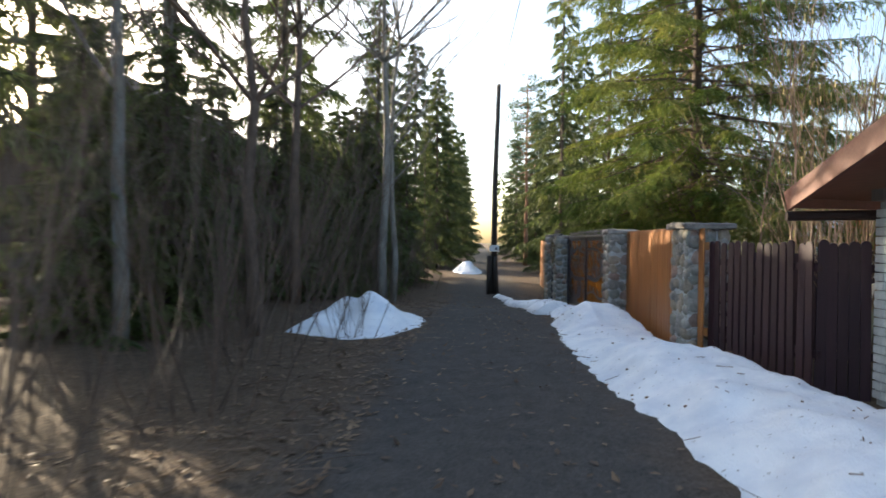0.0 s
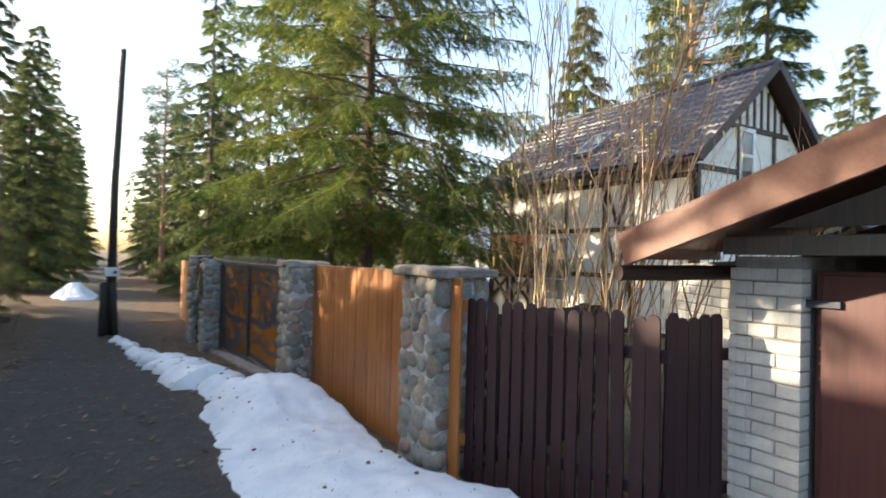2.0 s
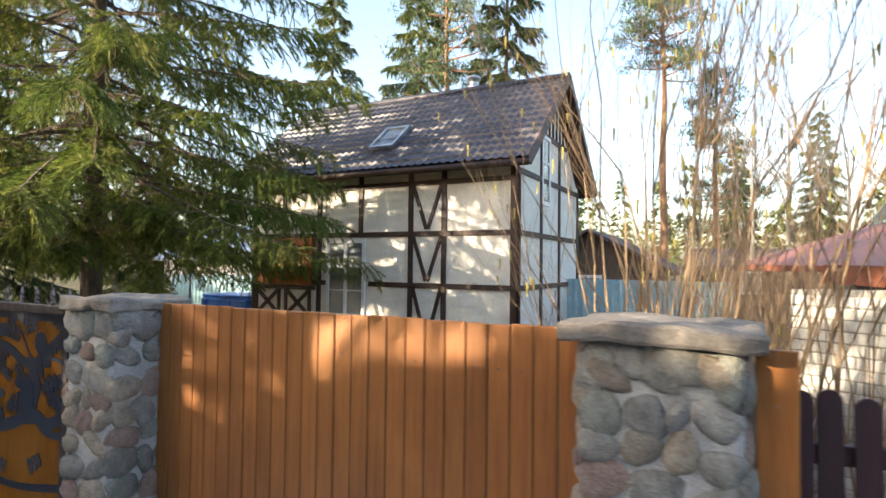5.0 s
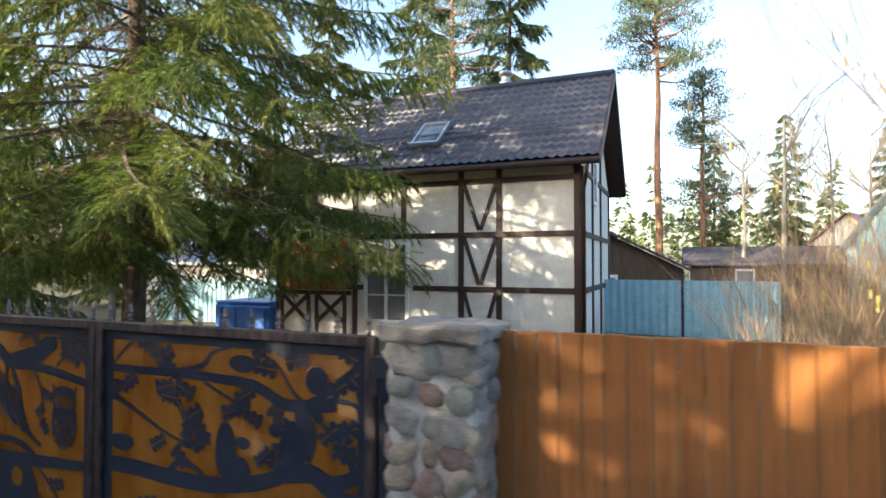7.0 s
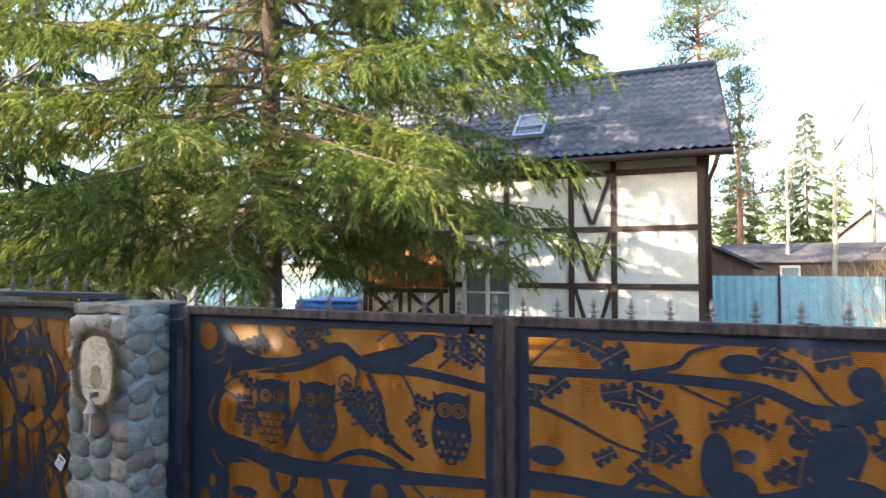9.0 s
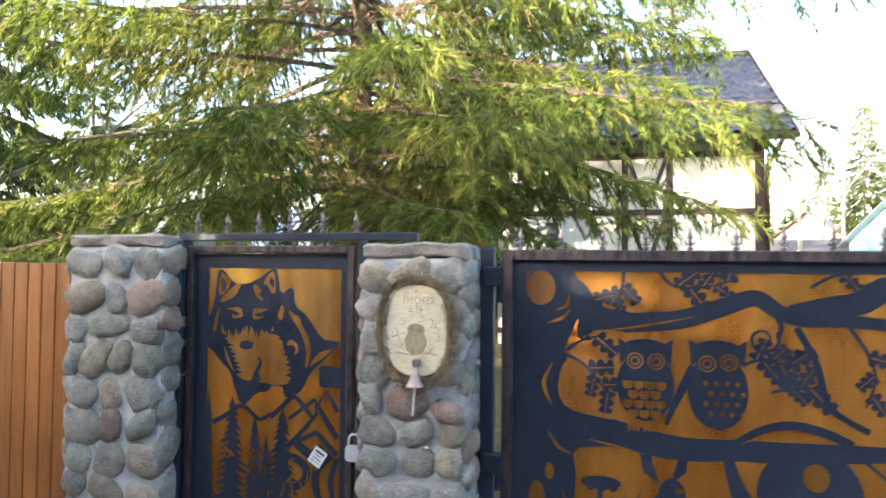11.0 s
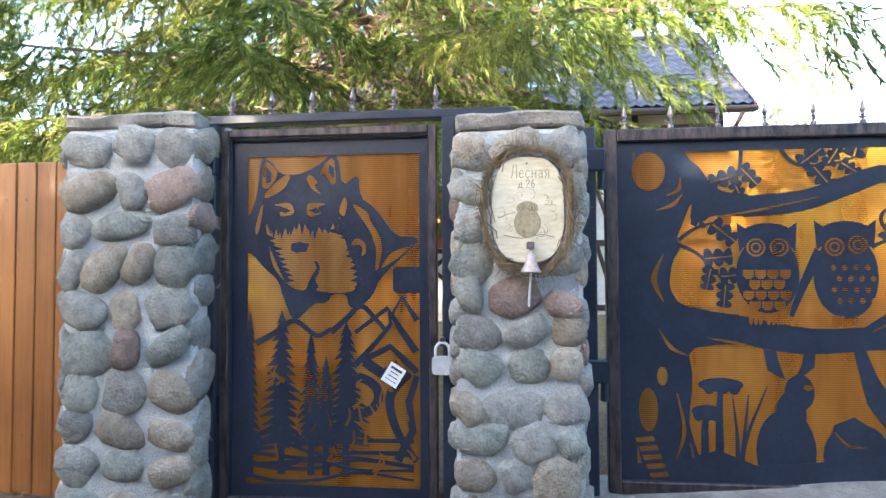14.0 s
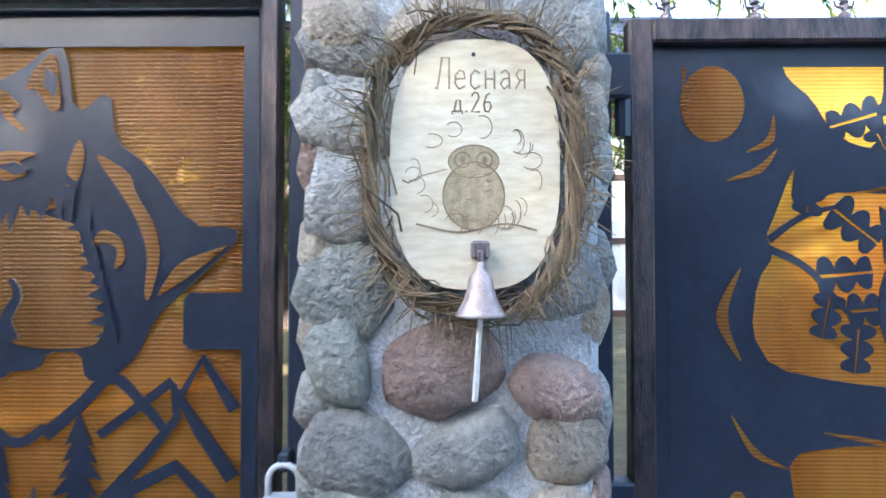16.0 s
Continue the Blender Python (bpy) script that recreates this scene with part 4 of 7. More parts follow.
# ---- picket fence ----
def picket_fence():
    t = thing("picket_fence", "maroon-painted wooden picket fence with rounded tops", "fence", at=(0, 0, 0))
    bm = bmesh.new()
    w, h = 0.080, 1.40
    out = [(-w / 2, 0), (w / 2, 0), (w / 2, h - 0.035)] + [(w / 2 * math.cos(a), h - 0.035 + 0.038 * math.sin(a)) for a in (math.pi * k / 8 for k in range(1, 8))] + [(-w / 2, h - 0.035)]
    plate(bm, out, 0, 0.016)
    bmesh.ops.recalc_face_normals(bm, faces=bm.faces)
    me = bpy.data.meshes.new("picket")
    bm.to_mesh(me)
    bm.free()
    me.materials.append(M_PICKET)
    q = random.Random(12)
    runs = ((Vector((0.42, -9.17, 0)), Vector((0.74, -10.66, 0)), 14), (Vector((0.76, -10.64, 0)), Vector((1.20, -10.72, 0)), 5))
    for a, b, n in runs:
        d = b - a
        yaw = math.degrees(math.atan2(d.y, d.x)) + 90
        for k in range(n):
            p = a + d * ((k + 0.5) / n)
            ob = new("picket", me)
            ob.parent = t
            ob.matrix_local = pose(p.x, p.y, 0.45 + q.uniform(-0.02, 0.015), q.uniform(-0.8, 0.8), 0, yaw)
        for z in (0.85, 1.62):
            bm = bmesh.new()
            off = Vector((0.05, 0.0, 0))
            beam(bm, a + off + Vector((0, 0, z)), b + off + Vector((0, 0, z)), 0.07, 0.04, (1, 0.2, 0))
            part("rail", bm, M_PICKET, t)
    return t


picket_fence()


def inner_pickets():
    t = thing("picket_fence", "second row of maroon pickets standing behind the first", "fence", at=(0, 0, 0))
    bm = bmesh.new()
    plate(bm, [(-0.04, 0), (0.04, 0), (0.04, 1.27), (-0.04, 1.27)], 0, 0.02)
    bmesh.ops.recalc_face_normals(bm, faces=bm.faces)
    me = bpy.data.meshes.new("picket")
    bm.to_mesh(me)
    bm.free()
    me.materials.append(M_PICKET)
    q = random.Random(2)
    for k in range(20):
        ob = new("picket", me)
        ob.parent = t
        ob.matrix_local = pose(0.62 + k * 0.095, -9.05 + 0.02 * k, 0.45 + q.uniform(-0.03, 0.02), 0, 0, 92)
    bm = bmesh.new()
    beam(bm, (0.6, -9.02, 1.4), (2.6, -8.63, 1.4), 0.07, 0.03, (0, 1, 0))
    part("rail", bm, M_PICKET, t)


inner_pickets()


# ---- gates ----
def ellipse(cy, cz, ry, rz, n=24, a0=0.0, a1=2 * math.pi):
    return [(cy + ry * math.cos(a0 + (a1 - a0) * k / n), cz + rz * math.sin(a0 + (a1 - a0) * k / n)) for k in range(n)]


def ribbon(bm, pts, w0, w1, x, thick=0.003):
    """A flat strip of sheet along (y, z) points, its width running from w0 to w1, swelling as given."""
    L, R = [], []
    n = len(pts)
    for i, (y, z) in enumerate(pts):
        a, b = pts[max(i - 1, 0)], pts[min(i + 1, n - 1)]
        d = Vector((b[0] - a[0], b[1] - a[1]))
        d = d.normalized() if d.length > 1e-6 else Vector((1, 0))
        w = (w0 + (w1 - w0) * i / (n - 1)) / 2
        L.append((y - d.y * w, z + d.x * w))
        R.append((y + d.y * w, z - d.x * w))
    for i in range(n - 1):
        plate(bm, [L[i], L[i + 1], R[i + 1], R[i]], x, thick)


def curve_pts(ctrl, n=8):
    """A smooth line through the control points."""
    c = [Vector(p) for p in ctrl]
    out = []
    for i in range(len(c) - 1):
        p0, p1, p2, p3 = c[max(i - 1, 0)], c[i], c[i + 1], c[min(i + 2, len(c) - 1)]
        for k in range(n):
            t = k / n
            v = 0.5 * (2 * p1 + (p2 - p0) * t + (2 * p0 - 5 * p1 + 4 * p2 - p3) * t * t + (3 * p1 - p0 - 3 * p2 + p3) * t ** 3)
            out.append((v.x, v.y))
    out.append((c[-1].x, c[-1].y))
    return out


def rounded(pts):
    """The outline with each corner cut once."""
    out = []
    for (a, b), (c, d) in zip(pts, pts[1:] + pts[:1]):
        out += [(a + 0.2 * (c - a), b + 0.2 * (d - b)), (a + 0.8 * (c - a), b + 0.8 * (d - b))]
    return out


def oak_leaf(bm, y, z, ang, size, x):
    """A lobed leaf cut from sheet, with a slit along its rib."""
    c, s = math.cos(ang), math.sin(ang)
    for side in (1, -1):
        out = [(0.0, 0.03 * side)]
        for k in range(1, 24):
            u = k / 24
            w = (0.10 + 0.27 * abs(math.sin(u * math.pi * 2.75 + 0.25)) ** 0.6) * (1 - 0.22 * u)
            out.append((u, side * w))
        out.append((1.0, 0.02 * side))
        out.append((0.55, 0.025 * side))
        plate(bm, [(y + size * (c * u - s * v), z + size * (s * u + c * v)) for u, v in out], x)


def twig(bm, pts, w, x, rng, leaves=3, size=0.11):
    line = curve_pts(pts)
    ribbon(bm, line, w, w * 0.4, x)
    for k in range(leaves):
        i = int((0.35 + 0.6 * (k + 0.5) / leaves) * (len(line) - 1))
        a, b = line[max(i - 1, 0)], line[min(i + 1, len(line) - 1)]
        ang = math.atan2(b[1] - a[1], b[0] - a[0]) + (0.9 if k % 2 else -0.9)
        oak_leaf(bm, *line[i], ang, size * rng.uniform(0.8, 1.2), x)


def rings(bm, y, z, r, x):
    """Concentric slits, as amber circles on the dark sheet."""
    for ro, ri in ((r, r * 0.78), (r * 0.55, r * 0.35)):
        n = 20
        for k in range(n):
            a0, a1 = 2 * math.pi * k / n, 2 * math.pi * (k + 1) / n
            plate(bm, [(y + ro * math.cos(a0), z + ro * math.sin(a0)), (y + ro * math.cos(a1), z + ro * math.sin(a1)),
                       (y + ri * math.cos(a1), z + ri * math.sin(a1)), (y + ri * math.cos(a0), z + ri * math.sin(a0))], x, 0.001)


def leaf_frame(t, y0, y1, z0, z1, x, w=0.055, d=0.05, mat=None):
    """Welded tube frame of a gate leaf; each bar is a part."""
    mat = mat or M_COPPER
    part("frame_bar", boxed((x - d / 2, y0, z0), (x + d / 2, y0 + w, z1), 0.006), mat, t, "copper-brushed forged bar")
    part("frame_bar", boxed((x - d / 2, y1 - w, z0), (x + d / 2, y1, z1), 0.006), mat, t, "copper-brushed forged bar")
    part("frame_bar", boxed((x - d / 2, y0 + w, z1 - w), (x + d / 2, y1 - w, z1), 0.006), mat, t, "copper-brushed forged bar")
    part("frame_bar", boxed((x - d / 2, y0 + w, z0), (x + d / 2, y1 - w, z0 + w), 0.006), mat, t, "copper-brushed forged bar")


def border(bm, y0, y1, z0, z1, iy0, iy1, iz0, iz1, x):
    """The plain margin of the cut steel sheet."""
    for q in ([(y0, z0), (y1, z0), (y1, iz0), (y0, iz0)], [(y0, iz1), (y1, iz1), (y1, z1), (y0, z1)],
              [(y0, iz0), (iy0, iz0), (iy0, iz1), (y0, iz1)], [(iy1, iz0), (y1, iz0), (y1, iz1), (iy1, iz1)]):
        plate(bm, q, x)


def spear(bm, y, z, x, s=1.0):
    """A cast spear point on a collar."""
    prof = [(0.008, 0.0), (0.016, 0.004), (0.016, 0.016), (0.007, 0.022), (0.007, 0.040), (0.013, 0.046), (0.007, 0.054), (0.015, 0.072), (0.010, 0.092), (0.002, 0.125)]
    lathe(bm, [(r * s, h * s) for r, h in prof], 8, (x, y, z))
    for d in (-1, 1):
        tube(bm, [(x, y, z + 0.03 * s), (x, y + d * 0.022 * s, z + 0.036 * s), (x, y + d * 0.026 * s, z + 0.052 * s)], 0.006 * s, 0.003 * s, 5)


def wicket():
    X = 0.0
    t = thing("wicket_gate", "small steel gate with cut-out sheet over amber plastic", "gate", at=(0, 0, 0))
    leaf_frame(t, 0.012, 1.09, 0.16, 2.0, X, 0.042)
    inner = bmesh.new()
    for lo, hi in (((X - 0.012, 0.055, 0.205), (X + 0.02, 0.062, 1.95)), ((X - 0.012, 1.04, 0.205), (X + 0.02, 1.047, 1.95)), ((X - 0.012, 0.062, 1.943), (X + 0.02, 1.04, 1.95))):
        box(inner, lo, hi, 0.003)
    part("inner_frame", inner, M_IRON, t)
    part("amber_sheet", boxed((X + 0.012, 0.06, 0.22), (X + 0.022, 1.035, 1.94)), M_AMBER, t, "translucent amber ribbed sheet")
    rng = random.Random(3)
    bm = bmesh.new()
    xs = X + 0.004
    border(bm, 0.05, 1.045, 0.20, 1.955, 0.10, 0.962, 0.26, 1.868, xs)
    # plain pointed mass with two tips, its openings, peaks and conifers below
    plate(bm, rounded([(0.985, 1.546), (0.944, 1.591), (0.917, 1.674), (0.895, 1.857), (0.853, 1.856), (0.787, 1.772), (0.693, 1.775), (0.609, 1.814), (0.543, 1.867), (0.503, 1.865), (0.482, 1.711),
               (0.4, 1.773), (0.39, 1.655), (0.314, 1.6), (0.214, 1.462), (0.112, 1.461), (0.112, 1.425), (0.206, 1.341), (0.293, 1.261), (0.333, 1.172), (0.387, 1.127), (0.447, 1.118),
               (0.46, 1.184), (0.534, 1.184), (0.552, 1.145), (0.626, 1.139), (0.71, 1.054), (0.738, 1.072), (0.776, 1.162), (0.804, 1.253), (0.87, 1.308), (0.937, 1.381), (0.985, 1.399)]), xs)
    plate(bm, [(0.10, 1.19), (0.215, 1.19), (0.23, 1.205), (0.23, 1.30), (0.215, 1.315), (0.10, 1.315)], xs - 0.001)
    for w0, w1, pts in ((0.03, 0.02, [(0.537, 0.998), (0.46, 1.065), (0.387, 1.127), (0.315, 1.065), (0.261, 1.004)]), (0.02, 0.035, [(0.415, 0.999), (0.257, 1.117), (0.192, 1.013), (0.117, 0.908)]),
                        (0.016, 0.03, [(0.242, 1.075), (0.185, 1.17), (0.113, 1.058)]), (0.03, 0.014, [(0.415, 0.843), (0.315, 0.95), (0.242, 1.039), (0.25, 1.115)]),
                        (0.03, 0.03, [(0.387, 0.861), (0.243, 0.933), (0.171, 0.863), (0.114, 0.812)]), (0.03, 0.02, [(0.916, 0.944), (0.813, 0.999), (0.719, 1.054), (0.608, 0.983), (0.534, 1.019)]),
                        (0.05, 0.03, [(0.153, 0.811), (0.243, 0.704), (0.226, 0.564), (0.154, 0.435), (0.116, 0.392)]), (0.03, 0.04, [(0.114, 0.794), (0.154, 0.671), (0.136, 0.531), (0.208, 0.39)]),
                        (0.045, 0.045, [(0.442, 0.753), (0.388, 0.781), (0.315, 0.738), (0.306, 0.668), (0.37, 0.613), (0.442, 0.629)]), (0.05, 0.06, [(0.37, 0.86), (0.28, 0.80), (0.20, 0.84)])):
        ribbon(bm, [pts[0]] + pts[1:-1] + [pts[-1]] if len(pts) < 5 else curve_pts(pts, 5), w0, w1, xs - 0.0004)
    # conifers, each a stack of ragged skirts
    for cy, top, foot, w in ((0.785, 1.085, 0.47, 0.27), (0.46, 1.03, 0.47, 0.26), (0.635, 0.98, 0.47, 0.17), (0.945, 1.08, 0.45, 0.13), (0.56, 0.87, 0.47, 0.15)):
        n = 15
        for k in range(n):
            z1 = top - (top - foot) * k / n
            ww = w * 0.5 * (0.12 + 0.88 * ((k + 1) / n) ** 0.75)
            plate(bm, [(cy, z1 + 0.02), (cy + ww * rng.uniform(0.75, 1.1), z1 - 0.052), (cy + ww * 0.45, z1 - 0.044), (cy - ww * 0.4, z1 - 0.046), (cy - ww * rng.uniform(0.75, 1.1), z1 - 0.054)], xs - 0.0002 * k - 0.0005)
        plate(bm, [(cy - 0.016, foot), (cy + 0.016, foot), (cy + 0.02, foot - 0.16), (cy - 0.02, foot - 0.16)], xs - 0.0008)
    for k in range(9):
        z = 0.49 - 0.022 * k + 0.015 * math.sin(k * 2.1)
        ribbon(bm, curve_pts([(0.95, z), (0.8, z + rng.uniform(-.035, .045)), (0.6, z + rng.uniform(-.035, .045)), (0.4, z + rng.uniform(-.035, .045)), (0.13, z)]), 0.022, 0.012, xs - 0.0003 * k)
    part("cut_sheet", bm, M_IRON, t, "blue-black laser-cut steel sheet")
    cut = bmesh.new()
    xc = xs - 0.0032
    for pts in ([(0.871, 1.541), (0.814, 1.511), (0.758, 1.516), (0.683, 1.56), (0.608, 1.514), (0.534, 1.486), (0.469, 1.468), (0.447, 1.378), (0.405, 1.315), (0.402, 1.243), (0.424, 1.195), (0.534, 1.19),
                 (0.623, 1.202), (0.608, 1.298), (0.645, 1.253), (0.664, 1.198), (0.729, 1.213), (0.785, 1.262), (0.833, 1.326), (0.852, 1.435)],
                [(0.878, 1.853), (0.806, 1.8), (0.815, 1.754), (0.862, 1.7), (0.891, 1.719)], [(0.523, 1.862), (0.508, 1.73), (0.534, 1.718), (0.568, 1.776), (0.594, 1.768), (0.571, 1.822)],
                [(0.646, 1.778), (0.599, 1.732), (0.627, 1.719), (0.58, 1.668), (0.636, 1.701), (0.661, 1.751)], [(0.837, 1.626), (0.739, 1.639), (0.717, 1.579), (0.786, 1.565), (0.80, 1.585), (0.767, 1.613)],
                [(0.655, 1.636), (0.553, 1.627), (0.608, 1.61), (0.58, 1.581), (0.636, 1.563), (0.66, 1.578)], [(0.875, 1.682), (0.777, 1.772), (0.736, 1.771), (0.777, 1.699), (0.872, 1.654)],
                [(0.446, 1.638), (0.35, 1.583), (0.341, 1.538), (0.292, 1.466), (0.281, 1.394), (0.305, 1.296), (0.318, 1.305), (0.309, 1.404), (0.341, 1.493)],
                [(0.293, 1.305), (0.242, 1.385), (0.152, 1.415), (0.125, 1.425), (0.206, 1.358), (0.26, 1.323)], [(0.446, 1.41), (0.414, 1.463), (0.365, 1.434), (0.36, 1.386), (0.387, 1.363), (0.376, 1.413), (0.405, 1.428)],
                [(0.501, 1.585), (0.469, 1.666), (0.453, 1.626), (0.469, 1.558)], [(0.553, 1.523), (0.497, 1.567), (0.475, 1.525), (0.538, 1.495)], [(0.924, 1.509), (0.894, 1.618), (0.879, 1.633), (0.899, 1.508), (0.918, 1.472)]):
        plate(cut, rounded(rounded(pts)), xc, 0.001)
    for k in range(34):
        y, z = rng.uniform(0.16, 0.93), rng.uniform(0.42, 0.86)
        l = rng.uniform(0.04, 0.11)
        ribbon(cut, curve_pts([(y, z), (y + rng.uniform(-.03, .03), z - l * 0.5), (y + rng.uniform(-.04, .04), z - l)], 4), 0.004, rng.uniform(0.01, 0.026), xc, 0.001)
    tagged(part("amber_slit", cut, M_AMBER, t, "amber openings in the steel"), kind="stuff")
    dark = bmesh.new()
    xd = xc - 0.0022
    plate(dark, [(0.735, 1.434), (0.692, 1.441), (0.645, 1.43), (0.66, 1.393), (0.711, 1.387), (0.739, 1.401)], xd, 0.001)
    plate(dark, [(0.866, 1.82), (0.838, 1.782), (0.841, 1.736), (0.866, 1.731)], xd, 0.001)
    plate(dark, [(0.545, 1.82), (0.52, 1.80), (0.522, 1.75), (0.55, 1.78)], xd, 0.001)
    for y, z in ((0.772, 1.597), (0.612, 1.592)):
        plate(dark, [(y + 0.04, z + 0.004), (y, z + 0.016), (y - 0.034, z - 0.002), (y - 0.004, z - 0.014)], xd, 0.001)
    ribbon(dark, curve_pts([(0.615, 1.345), (0.60, 1.31), (0.625, 1.255), (0.61, 1.21)]), 0.012, 0.035, xd, 0.001)
    for k in range(16):
        y = 0.85 - 0.024 * k
        l = rng.uniform(0.03, 0.075)
        z = 1.55 - 0.03 * abs(math.sin(k * 0.42 + 0.3))
        plate(dark, [(y + 0.02, z + 0.01), (y - 0.02, z + 0.014), (y + rng.uniform(-0.015, 0.015), z - l)], xd, 0.001)
    for k in range(9):
        y, z = 0.845 - 0.012 * k, 1.47 - 0.026 * k
        plate(dark, [(y + 0.03, z + 0.016), (y + 0.02, z - 0.024), (y - rng.uniform(0.02, 0.05), z - 0.012)], xd, 0.001)
        y, z = 0.46 - 0.008 * k, 1.47 - 0.03 * k
        plate(dark, [(y - 0.02, z + 0.016), (y - 0.02, z - 0.024), (y + rng.uniform(0.01, 0.04), z - 0.012)], xd, 0.001)
    tagged(part("cut_detail", dark, M_IRON, t, "small inner shapes of the cut sheet"), kind="stuff")
    part("hinge_bracket", boxed((-0.07, 1.10, 1.77), (-0.02, 1.215, 1.865), 0.006), M_IRON, t)
    part("hinge_bracket", boxed((-0.07, 1.10, 0.40), (-0.02, 1.215, 0.49), 0.006), M_IRON, t)
    bm = bmesh.new()
    tube(bm, [(-0.075 - 0.035 * math.sin(a), 1.19 + 0.035 * math.cos(a), 0.79 + 0.008 * math.sin(a * 2)) for a in (2 * math.pi * k / 12 for k in range(13))], 0.009, 0.009, 6)
    box(bm, (-0.09, 1.16, 0.74), (-0.045, 1.215, 0.785), 0.004)
    part("latch_ring", bm, M_IRON, t, "dark iron latch ring")
    for z in (0.62, 1.82):
        h = bmesh.new()
        tube(h, [(X - 0.01, 1.115, z - 0.07), (X - 0.01, 1.115, z + 0.07)], 0.017, 0.017, 8)
        part("hinge", h, M_IRON, t)
    return t


def posts():
    for y0, y1, x0, x1, z1, lab in ((-0.075, -0.012, -0.03, 0.06, 2.03, "square steel post between small gate and pillar"), (1.105, 1.165, -0.05, 0.05, 2.03, "square steel hinge post beside the broad pillar")):
        p = thing("gate_post", lab, "post", "square steel gate posts")
        part("post", boxed((x0, y0, 0.1), (x1, y1, z1), 0.005), M_IRON, p)
    p = thing("spiked_rail", "steel rail with small cast spear points over the small gate", "rail")
    part("rail", boxed((-0.02, -0.35, 2.03), (0.05, 1.16, 2.075), 0.005), M_IRON, p)
    for k in range(6):
        bm = bmesh.new()
        spear(bm, 1.05 - k * 0.206, 2.075, 0.015, 1.0)
        part("spear_point", bm, M_FORGED, p)
    p = thing("gate_post", "square steel post on the number-plate pillar", "post", "square steel gate posts")
    part("post", boxed((0.13, -0.755, 0.2), (0.21, -0.68, 2.0), 0.005), M_IRON, p)
    p = thing("gate_post", "square steel post beside the flat-capped pillar", "post", "square steel gate posts")
    part("post", boxed((0.13, -5.33, 0.3), (0.21, -5.26, 2.0), 0.005), M_IRON, p)


